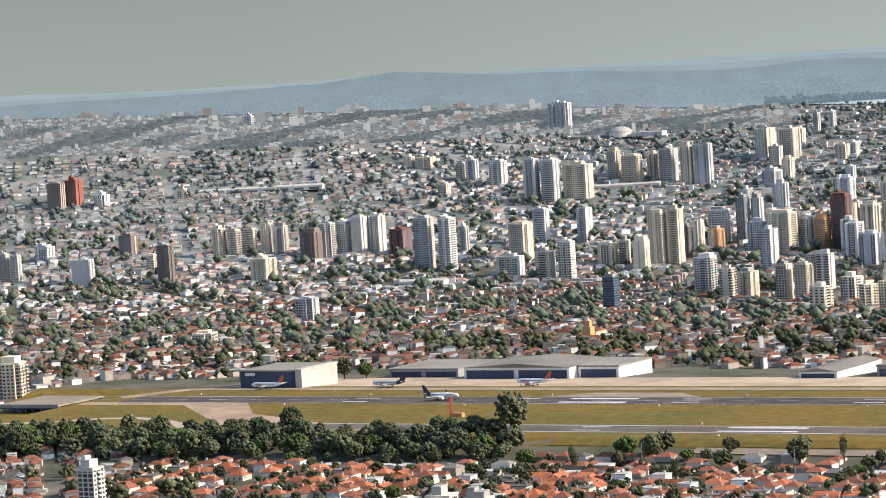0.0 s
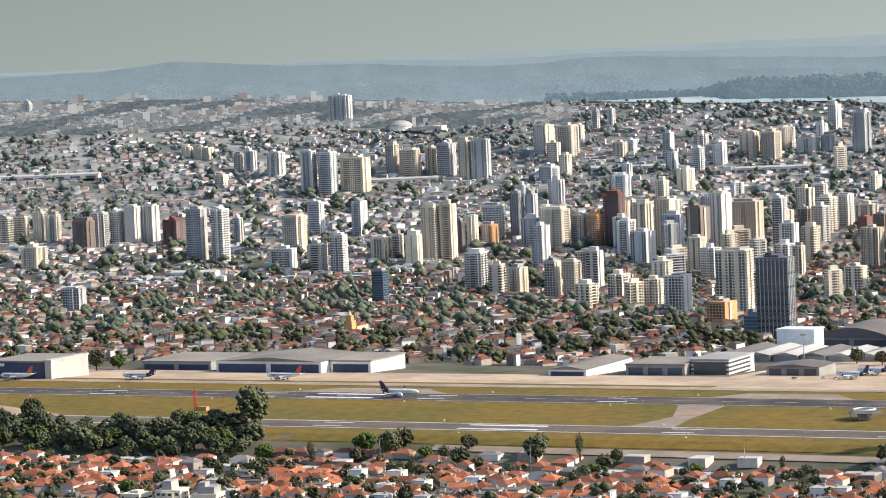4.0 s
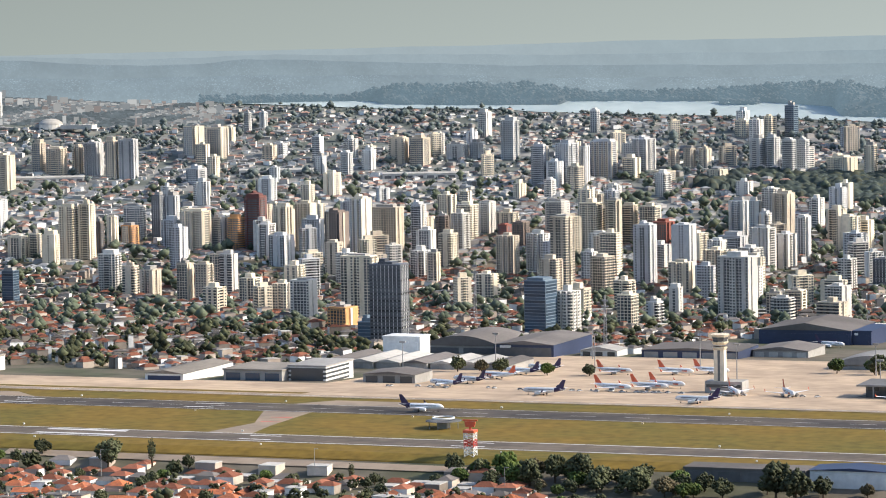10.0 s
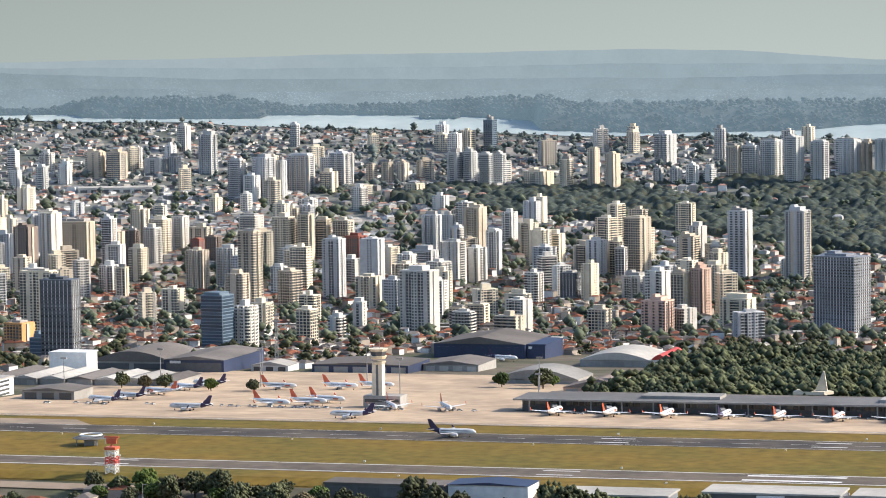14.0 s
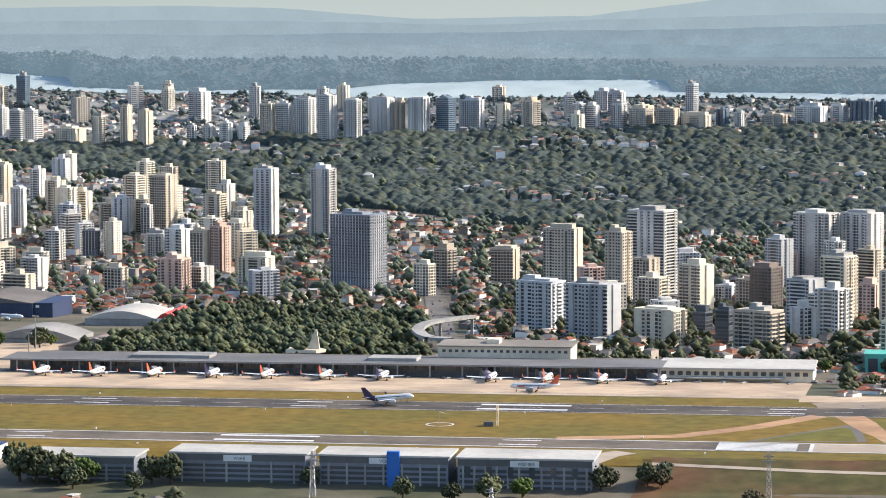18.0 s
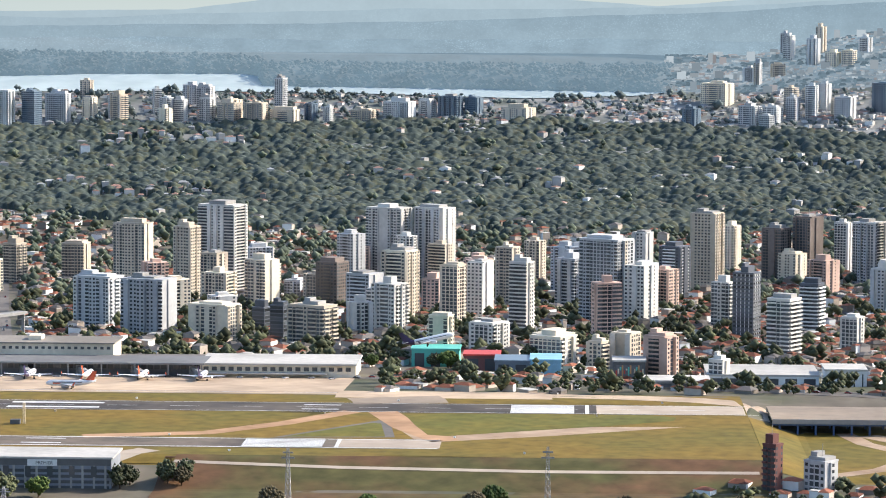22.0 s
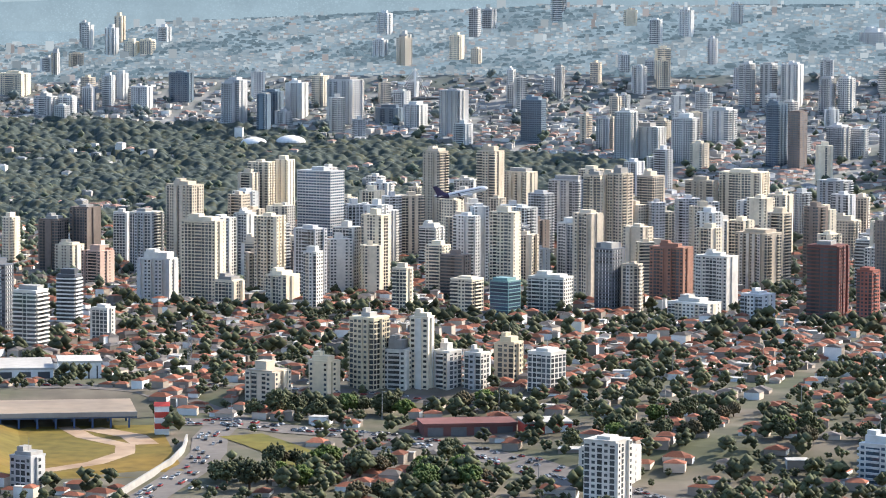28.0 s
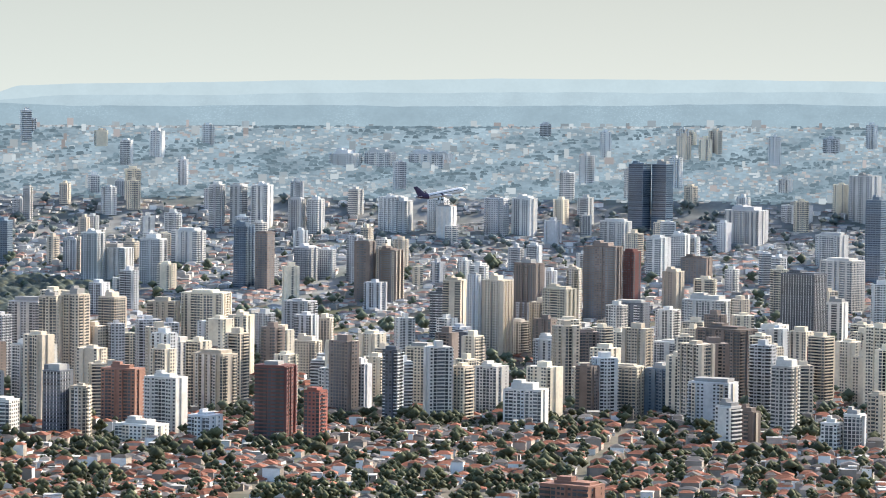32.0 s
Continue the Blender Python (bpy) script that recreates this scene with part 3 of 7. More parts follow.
tower(-672, 3453, 17.9, 17.0, 24.8, "c", 0, -18)
tower(-451, 2966, 15.7, 14.9, 36.8, "t", 1, -29)
tower(-395, 2976, 21.6, 20.5, 36.8, "t", 1, -10)
tower(-332, 2910, 31.7, 19.0, 61.0, "t", 0, -18)
tower(-267, 2783, 16.6, 15.8, 64.1, "t", 1, -28)
tower(-283, 2378, 31.6, 19.0, 39.4, "g", 1, -25)
tower(-232, 2276, 34.4, 20.7, 42.4, "g", 1, -23)
tower(-245, 2865, 37.3, 22.4, 80.9, "w", 2, -26)
tower(-238, 2739, 17.2, 16.3, 43.0, "t", 0, -30)
tower(-180, 2229, 30.7, 18.4, 27.1, "c", 2, -26)
tower(-198, 2770, 22.2, 21.1, 32.1, "t", 0, -24)
tower(-170, 2773, 16.3, 15.5, 18.3, "g", 0, -25)
tower(-161, 2378, 11.0, 10.5, 16.5, "k", 3, -27)
tower(-134, 2231, 10.4, 9.9, 26.4, "k", 3, -20)
tower(-108, 2198, 28.9, 17.3, 28.6, "t", 1, -28)
tower(-129, 2650, 19.3, 18.4, 40.4, "b", 0, -27)
tower(-87, 2423, 20.9, 19.9, 40.9, "g", 2, -31)
tower(-63, 2472, 20.9, 19.8, 56.7, "c", 1, -25)
tower(-43, 2604, 14.1, 13.4, 29.0, "p", 0, -17)
tower(-103, 3002, 36.7, 22.0, 70.2, "w", 2, -26)
tower(-60, 3005, 34.0, 20.4, 70.3, "w", 2, -33)
tower(-20, 2439, 13.9, 13.2, 47.3, "t", 0, -29)
tower(-2, 2517, 14.3, 13.6, 46.7, "w", 1, -30)
tower(16, 2698, 15.0, 14.2, 51.7, "t", 1, -25)
tower(34, 2305, 13.8, 13.1, 55.1, "w", 1, -25)
tower(69, 2707, 19.9, 18.9, 42.2, "g", 2, -33)
tower(-13, 2046, 13.0, 12.3, 30.7, "c", 2, -18)
tower(16, 2104, 18.1, 17.2, 23.4, "w", 0, -35)
tower(59, 2010, 19.3, 18.4, 22.2, "c", 0, -36)
tower(-392, 4267, 28.3, 17.0, 28.5, "t", 0, -32)
tower(-355, 4254, 24.5, 23.3, 32.2, "t", 1, -15)
tower(-317, 4267, 34.5, 20.7, 20.8, "t", 0, -16)
tower(-283, 4285, 12.3, 11.7, 24.8, "u", 0, -32)
tower(-260, 4284, 10.4, 9.9, 20.9, "h", 0, -22)
tower(-213, 4286, 29.7, 17.8, 17.9, "t", 0, -20)
tower(-166, 4312, 38.3, 23.0, 24.9, "h", 0, -23)
tower(-129, 4327, 17.1, 16.3, 23.4, "h", 0, -29)
tower(-97, 4331, 24.7, 23.5, 28.8, "u", 1, -19)
tower(-66, 4348, 19.2, 18.3, 22.8, "u", 1, -26)
tower(-5, 4299, 39.9, 24.0, 20.9, "t", 0, -31)
tower(-330, 4348, 13.2, 12.5, 45.4, "g", 0, -28)
tower(-433, 4345, 19.9, 18.9, 33.0, "g", 0, -12)
tower(96, 2451, 35.2, 21.1, 67.7, "g", 2, -35)
tower(130, 2726, 13.5, 12.8, 63.8, "w", 0, -28)
tower(130, 2665, 17.8, 16.9, 40.2, "g", 0, -28)
tower(161, 2853, 20.0, 19.0, 46.9, "k", 1, -31)
tower(193, 2928, 23.1, 22.0, 72.5, "t", 1, -26)
tower(227, 3158, 12.3, 11.6, 44.0, "c", 0, -38)
tower(194, 2276, 15.6, 14.8, 49.8, "k", 2, -25)
tower(211, 2133, 16.9, 16.1, 39.0, "w", 1, -32)
tower(246, 2352, 14.0, 13.3, 38.9, "k", 1, -25)
tower(264, 3044, 20.0, 19.0, 50.3, "b", 1, -34)
tower(294, 3046, 20.5, 19.5, 61.2, "b", 0, -40)
tower(278, 3027, 19.6, 18.6, 27.6, "c", 0, -39)
tower(331, 3107, 12.1, 11.5, 51.6, "w", 0, -25)
tower(348, 3012, 22.6, 21.5, 58.9, "w", 1, -36)
tower(383, 2995, 29.7, 17.8, 85.2, "t", 1, -42)
tower(329, 2610, 28.1, 16.8, 39.5, "w", 1, -27)
tower(371, 2667, 31.7, 19.0, 68.4, "c", 0, -33)
tower(384, 2585, 16.3, 15.5, 22.7, "c", 0, -39)
tower(434, 2944, 14.7, 13.9, 61.9, "w", 0, -40)
tower(261, 2182, 11.7, 11.1, 24.2, "w", 0, -32)
tower(59, 1996, 22.1, 21.0, 21.7, "c", 0, -30)
tower(87, 1994, 9.1, 8.6, 18.2, "t", 1, -32)
tower(104, 2008, 14.0, 13.3, 23.0, "t", 0, -26)
tower(123, 1925, 14.6, 13.8, 26.3, "p", 0, -32)
tower(157, 1886, 9.4, 8.9, 14.7, "w", 0, -32)
tower(267, 4407, 39.4, 23.7, 30.8, "c", 0, -34)
tower(226, 4255, 18.7, 17.7, 28.1, "u", 0, -30)
tower(305, 4289, 22.1, 21.0, 24.6, "h", 0, -28)
tower(336, 4289, 20.7, 19.7, 23.1, "h", 0, -30)
tower(364, 4303, 13.4, 12.7, 32.3, "g", 0, -40)
tower(398, 4424, 21.4, 20.4, 16.1, "c", 0, -26)
tower(434, 4303, 22.8, 21.6, 32.4, "g", 0, -26)
tower(490, 4349, 29.2, 17.5, 40.5, "u", 1, -24)
tower(544, 4208, 18.1, 17.2, 54.1, "g", 1, -41)
tower(581, 4151, 13.5, 12.8, 49.7, "u", 1, -45)
tower(329, 4515, 8.7, 8.3, 32.5, "g", 0, -26)
tower(437, 4563, 16.9, 16.0, 23.2, "c", 0, -28)
tower(460, 4561, 16.4, 15.6, 23.2, "c", 0, -27)
tower(467, 3277, 22.9, 21.7, 42.8, "k", 0, -36)
tower(442, 2929, 18.7, 17.8, 36.3, "t", 2, -34)
tower(424, 2555, 19.9, 18.9, 28.1, "c", 0, -41)
tower(480, 2984, 15.6, 14.8, 34.5, "t", 0, -29)
tower(481, 2926, 10.6, 10.1, 28.6, "b", 0, -43)
tower(446, 2537, 11.9, 11.3, 46.7, "w", 1, -35)
tower(525, 3115, 39.3, 23.6, 90.3, "j", 2, -42)
tower(493, 2777, 11.9, 11.3, 41.8, "b", 0, -42)
tower(575, 3085, 36.8, 22.1, 54.0, "g", 1, -45)
tower(629, 3186, 9.8, 9.3, 69.2, "t", 0, -37)
tower(664, 3273, 19.1, 18.2, 99.8, "t", 1, -40)
tower(622, 3041, 17.0, 16.2, 40.9, "w", 0, -39)
tower(716, 3381, 22.6, 21.5, 61.1, "w", 0, -32)
tower(710, 3210, 20.3, 19.3, 103.8, "t", 1, -39)
tower(753, 3271, 29.3, 17.6, 78.5, "c", 1, -48)
tower(680, 3101, 20.2, 19.2, 36.4, "w", 1, -47)
tower(676, 2911, 28.8, 17.3, 51.2, "w", 0, -29)
tower(687, 2859, 19.7, 18.8, 33.3, "w", 0, -43)
tower(613, 2416, 29.8, 17.9, 31.0, "w", 0, -36)
tower(812, 3323, 32.8, 19.7, 65.2, "g", 1, -33)
tower(759, 2937, 16.6, 15.8, 95.8, "t", 1, -33)
tower(783, 2937, 16.7, 15.9, 97.1, "t", 1, -47)
tower(729, 2859, 34.5, 20.7, 56.5, "w", 0, -49)
tower(668, 2457, 17.6, 16.7, 50.3, "k", 1, -41)
tower(506, 2460, 12.0, 11.4, 36.7, "c", 1, -35)
tower(550, 2424, 18.8, 17.9, 29.7, "c", 1, -39)
tower(573, 2389, 16.9, 16.0, 29.3, "v", 3, -46)
tower(385, 1789, 16.2, 15.4, 39.6, "y", 0, -42)
tower(414, 1786, 10.8, 10.2, 39.7, "c", 0, -29)
tower(401, 1787, 13.5, 12.8, 21.7, "w", 0, -32)
tower(428, 1786, 12.0, 11.4, 20.8, "w", 0, -46)
tower(444, 1781, 10.4, 9.9, 20.2, "w", 0, -39)
tower(467, 1803, 10.9, 10.4, 22.7, "y", 0, -42)
tower(480, 1763, 15.4, 14.7, 22.8, "w", 0, -46)
tower(358, 1777, 12.1, 11.5, 19.0, "y", 0, -39)
tower(326, 1768, 16.7, 15.9, 17.9, "t", 1, -40)
tower(551, 4211, 21.2, 20.2, 57.6, "g", 0, -35)
tower(599, 4206, 22.0, 20.9, 42.7, "u", 0, -29)
tower(635, 4238, 22.9, 21.7, 46.9, "h", 0, -29)
tower(694, 4199, 40.6, 24.4, 57.7, "g", 1, -46)
tower(751, 4189, 31.5, 18.9, 20.4, "u", 0, -27)
tower(781, 4152, 22.5, 21.4, 31.3, "h", 0, -41)
tower(821, 4092, 32.7, 19.6, 60.1, "g", 2, -45)
tower(916, 4042, 28.3, 17.0, 53.8, "u", 2, -34)
tower(932, 4283, 9.2, 8.7, 44.2, "h", 0, -30)
tower(999, 4288, 9.4, 8.9, 44.4, "h", 0, -38)
tower(994, 3973, 16.5, 15.7, 40.9, "g", 0, -37)
tower(1005, 3900, 21.3, 20.2, 61.3, "h", 0, -40)
tower(814, 3106, 28.7, 17.2, 85.5, "t", 1, -39)
tower(899, 3310, 20.4, 19.4, 69.6, "t", 1, -50)
tower(939, 3248, 29.6, 17.8, 69.7, "t", 1, -34)
tower(891, 3003, 29.4, 17.6, 47.9, "w", 0, -51)
tower(983, 3244, 44.2, 26.5, 78.6, "c", 1, -34)
tower(862, 2736, 34.9, 20.9, 51.8, "t", 0, -52)
tower(987, 3117, 19.9, 18.9, 64.3, "c", 0, -40)
tower(665, 2446, 15.1, 14.4, 50.5, "k", 2, -45)
tower(682, 2439, 12.2, 11.6, 38.7, "t", 0, -31)
tower(743, 2565, 30.4, 18.2, 47.0, "n", 1, -40)
tower(740, 2405, 28.1, 16.9, 46.1, "w", 1, -46)
tower(704, 2329, 33.9, 20.4, 15.2, "w", 0, -44)
tower(740, 2283, 18.4, 17.5, 23.2, "g", 2, -49)
tower(792, 2285, 22.7, 21.5, 58.4, "m", 2, -37)
tower(816, 2262, 12.5, 11.9, 40.4, "r", 0, -43)
tower(1143, 3454, 33.0, 19.8, 43.8, "g", 1, -47)
tower(1132, 3314, 13.6, 12.9, 42.0, "t", 0, -35)
tower(959, 2673, 20.8, 19.7, 63.3, "c", 0, -52)
tower(1014, 2785, 6.2, 5.9, 38.4, "w", 0, -44)
tower(965, 2549, 13.0, 12.4, 59.6, "k", 1, -41)
tower(1043, 2712, 19.4, 18.4, 56.4, "c", 0, -41)
tower(1158, 3211, 18.8, 17.9, 34.8, "g", 0, -49)
tower(1299, 3418, 24.2, 23.0, 53.4, "k", 1, -38)
tower(1050, 3107, 28.5, 17.1, 39.0, "t", 0, -39)
tower(1001, 3970, 12.6, 12.0, 40.7, "t", 0, -36)
tower(1032, 3915, 44.5, 26.7, 40.1, "h", 0, -36)
tower(1073, 3865, 28.7, 17.2, 57.2, "h", 0, -46)
tower(1150, 3997, 37.8, 22.7, 41.3, "h", 0, -44)
tower(1176, 3822, 18.3, 17.4, 77.8, "u", 1, -51)
tower(1196, 3797, 17.4, 16.5, 70.5, "b", 0, -48)
tower(1236, 4189, 16.4, 15.6, 58.8, "h", 0, -39)
tower(1264, 4182, 17.5, 16.6, 58.8, "h", 1, -40)
tower(1295, 4175, 22.8, 21.6, 58.8, "h", 1, -36)
tower(1330, 4130, 16.4, 15.6, 47.1, "g", 0, -39)
tower(1354, 4122, 16.3, 15.5, 47.1, "h", 0, -47)
tower(1318, 3823, 14.5, 13.8, 57.6, "g", 1, -50)
tower(1292, 3697, 18.8, 17.9, 72.6, "b", 1, -41)
tower(1322, 3691, 23.9, 22.7, 62.4, "b", 1, -43)
tower(1261, 3841, 22.2, 21.1, 43.5, "g", 0, -50)
tower(1456, 4111, 30.1, 18.0, 47.3, "h", 0, -55)
tower(1517, 4094, 21.6, 20.6, 43.5, "h", 0, -38)
tower(1306, 3400, 20.9, 19.9, 68.5, "t", 2, -38)
tower(1274, 3241, 10.6, 10.1, 92.3, "g", 2, -52)
tower(1299, 3239, 23.9, 22.7, 86.3, "t", 2, -47)
tower(1138, 2884, 21.3, 20.2, 62.8, "k", 1, -45)
tower(1017, 2525, 13.4, 12.8, 46.0, "t", 1, -50)
tower(1070, 2600, 20.4, 19.4, 42.9, "w", 0, -53)
tower(1039, 2430, 30.6, 18.3, 31.0, "w", 0, -39)
tower(1385, 3378, 19.7, 18.7, 43.6, "g", 0, -57)
tower(1355, 3200, 29.8, 17.9, 80.0, "c", 1, -58)
tower(1250, 2947, 23.3, 22.1, 49.6, "w", 0, -47)
tower(1128, 2528, 14.5, 13.8, 44.4, "b", 1, -49)
tower(1173, 2559, 29.3, 17.6, 42.9, "t", 1, -45)
tower(1207, 2547, 29.9, 18.0, 40.5, "u", 1, -52)
tower(1161, 2341, 33.7, 20.2, 38.0, "g", 2, -46)
tower(1100, 2135, 10.6, 10.1, 25.6, "b", 0, -53)
tower(1074, 2112, 12.5, 11.9, 31.1, "w", 1, -60)
tower(1547, 3247, 50.7, 30.4, 58.1, "w", 0, -51)
tower(1321, 2681, 46.2, 27.7, 70.1, "b", 1, -58)
tower(1438, 3203, 34.5, 20.7, 62.7, "k", 0, -43)
tower(1441, 3092, 39.2, 23.5, 32.7, "w", 0, -58)
tower(1578, 3138, 19.9, 18.9, 41.6, "w", 0, -45)
tower(1166, 2219, 15.8, 15.0, 54.3, "w", 2, -47)
tower(1644, 3215, 42.4, 25.4, 86.1, "k", 2, -57)
tower(1522, 2894, 35.6, 21.4, 42.2, "m", 2, -50)
tower(1714, 3277, 19.0, 18.0, 44.0, "w", 0, -46)
tower(1631, 3040, 21.9, 20.8, 50.7, "g", 0, -46)
tower(1427, 2613, 19.7, 18.7, 45.5, "t", 1, -60)
tower(1128, 2059, 12.0, 11.4, 20.9, "w", 0, -44)
tower(1143, 2054, 11.9, 11.3, 26.8, "w", 0, -45)
tower(1185, 2104, 10.3, 9.8, 37.8, "t", 0, -63)
tower(1385, 3378, 28.5, 17.1, 87.5, "b", 2, -54)
tower(1441, 3383, 12.5, 11.9, 78.7, "t", 0, -46)
tower(1525, 3508, 38.8, 23.3, 85.3, "b", 2, -43)
tower(1562, 3512, 14.5, 13.8, 75.8, "m", 2, -57)
tower(1688, 3738, 22.3, 21.2, 50.9, "h", 1, -56)
tower(1769, 4003, 22.4, 21.3, 92.4, "u", 3, -53)
tower(1797, 3991, 21.5, 20.4, 92.4, "u", 3, -51)
tower(1702, 3917, 35.4, 21.2, 38.5, "h", 1, -50)
tower(1779, 4033, 12.8, 12.1, 36.1, "g", 0, -60)
tower(1621, 3526, 19.0, 18.1, 47.9, "t", 0, -51)
tower(1741, 3793, 18.8, 17.9, 41.1, "h", 0, -42)
tower(1719, 3689, 34.3, 20.6, 32.9, "b", 0, -43)
tower(1979, 3958, 36.6, 22.0, 28.5, "h", 0, -55)
tower(2062, 3923, 36.7, 22.0, 66.7, "h", 1, -59)
tower(1920, 3725, 35.8, 21.5, 41.2, "h", 0, -56)
tower(1809, 3462, 43.7, 26.2, 61.5, "w", 1, -59)
tower(1925, 3610, 20.6, 19.5, 103.3, "u", 2, -50)
tower(1876, 3893, 48.7, 29.2, 46.3, "g", 0, -49)
tower(1713, 4056, 16.2, 15.4, 39.8, "h", 0, -47)
tower(1582, 4046, 27.9, 16.8, 50.6, "g", 0, -43)
tower(1618, 4036, 29.7, 17.8, 50.6, "h", 0, -55)
tower(1514, 4052, 21.1, 20.1, 42.8, "h", 0, -39)
tower(1468, 4101, 22.3, 21.2, 43.2, "h", 0, -40)
tower(1463, 4348, 39.5, 23.7, 21.9, "h", 0, -49)
tower(1509, 4334, 38.3, 23.0, 23.5, "h", 0, -43)
tower(1578, 4317, 53.5, 32.1, 21.9, "h", 0, -43)
tower(-1241, 1325, 11.1, 10.5, 26.2, "w", 1, -0)
tower(-1021, 1307, 12.0, 11.4, 14.9, "c", 0, -3)
tower(-1002, 1312, 13.8, 13.1, 16.7, "c", 0, 10)
tower(-982, 1315, 13.9, 13.2, 14.8, "c", 0, 10)
tower(458, 1499, 20.8, 19.8, 17.0, "w", 0, -40)
tower(583, 1481, 14.5, 13.8, 19.1, "j", 1, -46)
tower(444, 1444, 15.7, 14.9, 29.9, "w", 0, -38)
tower(793, 1681, 30.3, 18.2, 17.1, "n", 1, -51)
tower(165, 1509, 6.9, 6.5, 22.5, "m", 0, -35)
tower(188, 1515, 11.7, 11.2, 15.1, "g", 2, -38)

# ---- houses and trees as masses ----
# Far foliage lightened and greyed: haze painted into its base colour.
HAZE = mat("far_woods_hazed", (0.13, 0.155, 0.145), island=0.15, grain=0.12, scale=0.1, second=(0.10, 0.125, 0.12))


# Crown greens vary at random; haze is mixed into all of them.
WOODS = [mat(name, c, grain=0.3, scale=0.12, second=[v * 0.85 for v in c], blot=0.02)
         for name, c in (("wood_green", (0.060, 0.075, 0.062)), ("wood_olive", (0.076, 0.082, 0.058)), ("wood_dark", (0.050, 0.066, 0.060)), ("wood_grey_green", (0.070, 0.088, 0.080)), ("wood_light", (0.088, 0.097, 0.064)))]
# Far roofs and walls: distance haze is mixed into their base colours.
HAZEROOF = mat("hazed_grey_roof", (0.27, 0.275, 0.275), island=0.3, vary=0.2)
FARTILE = mat("hazed_roof_tile", (0.27, 0.17, 0.135), island=0.4, grain=0.2, vary=0.2)
FARWALL = mat("hazed_house_wall", (0.40, 0.38, 0.355), island=0.4, vary=0.2)


def pts_az(x, y):
    return np.degrees(np.arctan2(-x, y))


def airfield(x, y):
    """Land kept free of houses: the airfield, its aprons, halls and banks."""
    a = (x > -1640) & (x < -40) & (y > 1528) & (y < 1892)
    a |= (x > -41) & (x < 262) & (y > 1528) & (y < 1796)
    a |= (x > -35) & (x < 66) & (y > 1930) & (y < 2032)
    a |= (x > 105) & (x < 245) & (y > 1845) & (y < 1932)
    a |= (x > 388) & (x < 468) & (y > 1618) & (y < 1665)
    a |= (x > 286) & (x < 330) & (y > 1542) & (y < 1662)
    a |= (x > -1500) & (x < -880) & (y > 1880) & (y < 2000)
    a |= (x > -1010) & (x < -540) & (y > 1880) & (y < 2300)
    a |= (x > -830) & (x < -560) & (y > 2290) & (y < 2540)
    a |= (x > -580) & (x < -40) & (y > 1880) & (y < 1990)
    a |= (x > -120) & (x < 130) & (y > 1440) & (y < 1560)
    a |= (x > -600) & (x < -120) & (y > 1440) & (y < 1560)
    a |= (x > 60) & (x < 262) & (y > 1515) & (y < 1700)
    return a


def near_wood(x, y):
    """The dense wood behind the terminal."""
    edge = 14 * np.sin(x / 21.0) + 9 * np.sin(y / 17.0)
    return (x > -590 + edge) & (x < np.interp(y, [1990, 2150, 2500], [-285, -350, -395]) + edge) & (y > 1992) & (y < 2500 + edge)


def woods(x, y):
    az, r = pts_az(x, y), np.hypot(x, y)
    low = np.interp(az, [-15, -13, -11, -8, -6, 0, 6, 10, 14, 19], [3900, 3700, 3590, 3550, 3550, 3480, 3560, 3750, 3950, 4150])
    top = np.interp(az, [-15, -12, -10, -8, 0, 10, 19], [3970, 4090, 4140, 4210, 4290, 4240, 4200])
    a = (az > -15) & (az < 18.5) & (r > low) & (r < top)
    return a | near_wood(x, y)


SIDE_STREET = [(-312, 2150), (-333, 2246), (-414, 2681), (-488, 3096)]
ROADS = [[(236, 1470), (258, 1529), (270, 1560), (279, 1601), (284, 1649), (296, 1701)], [(262, 1712), (300, 1702), (329, 1672), (357, 1652), (382, 1625), (404, 1591), (423, 1544), (440, 1505), (470, 1440)]]


def avenue(x, y, half=17):
    """Land under the avenues at the field's end."""
    near = np.full(np.shape(x), 1e9)
    for line in ROADS + [SIDE_STREET]:
        for (ax, ay), (bx, by) in zip(line, line[1:]):
            t = np.clip(((x - ax) * (bx - ax) + (y - ay) * (by - ay)) / ((bx - ax) ** 2 + (by - ay) ** 2), 0, 1)
            near = np.minimum(near, np.hypot(x - ax - t * (bx - ax), y - ay - t * (by - ay)))
    return near < half


NEAR_SHORE = ([-6, -2.6, -2, 0, 3, 6, 9.7, 12, 14.7, 17.7, 20.8, 21.8, 23.9, 25, 26.4, 29], [4474, 4474, 4452, 4432, 4458, 4470, 4464, 4494, 4506, 4561, 4600, 4628, 4642, 4662, 4690, 4715])
FAR_SHORE = ([-2.6, 0, 3, 4.7, 4.8, 5.1, 7.7, 9.7, 10.7, 13.5, 15.45, 15.6, 16.8, 17.7, 20.35, 20.5, 21.8, 23.7, 23.9, 25, 26.4], [4475, 4484, 4496, 4502, 4562, 4576, 4573, 4556, 4526, 4522, 4548, 4606, 4640, 4650, 4666, 4646, 4649, 4668, 4694, 4706, 4692])


def lake_near(az):
    return np.interp(az, *NEAR_SHORE)


def lake_far(az):
    return np.interp(az, *FAR_SHORE)


def blocked(x, y, pad=0.0):
    bad = airfield(x, y) | avenue(x, y) | (x > -345) & (x < -300) & (y > 2040) & (y < 2130)
    bad |= np.hypot(x, y) > np.where((pts_az(x, y) > -2.9) & (pts_az(x, y) < 29), lake_near(pts_az(x, y)) - 6, 4740)
    foot = np.array(FOOT)
    for k in range(0, len(x), 4000):
        s = slice(k, k + 4000)
        d = np.hypot(x[s, None] - foot[None, :, 0], y[s, None] - foot[None, :, 1]) < foot[None, :, 2] + pad
        bad[s] |= d.any(1)
    return bad


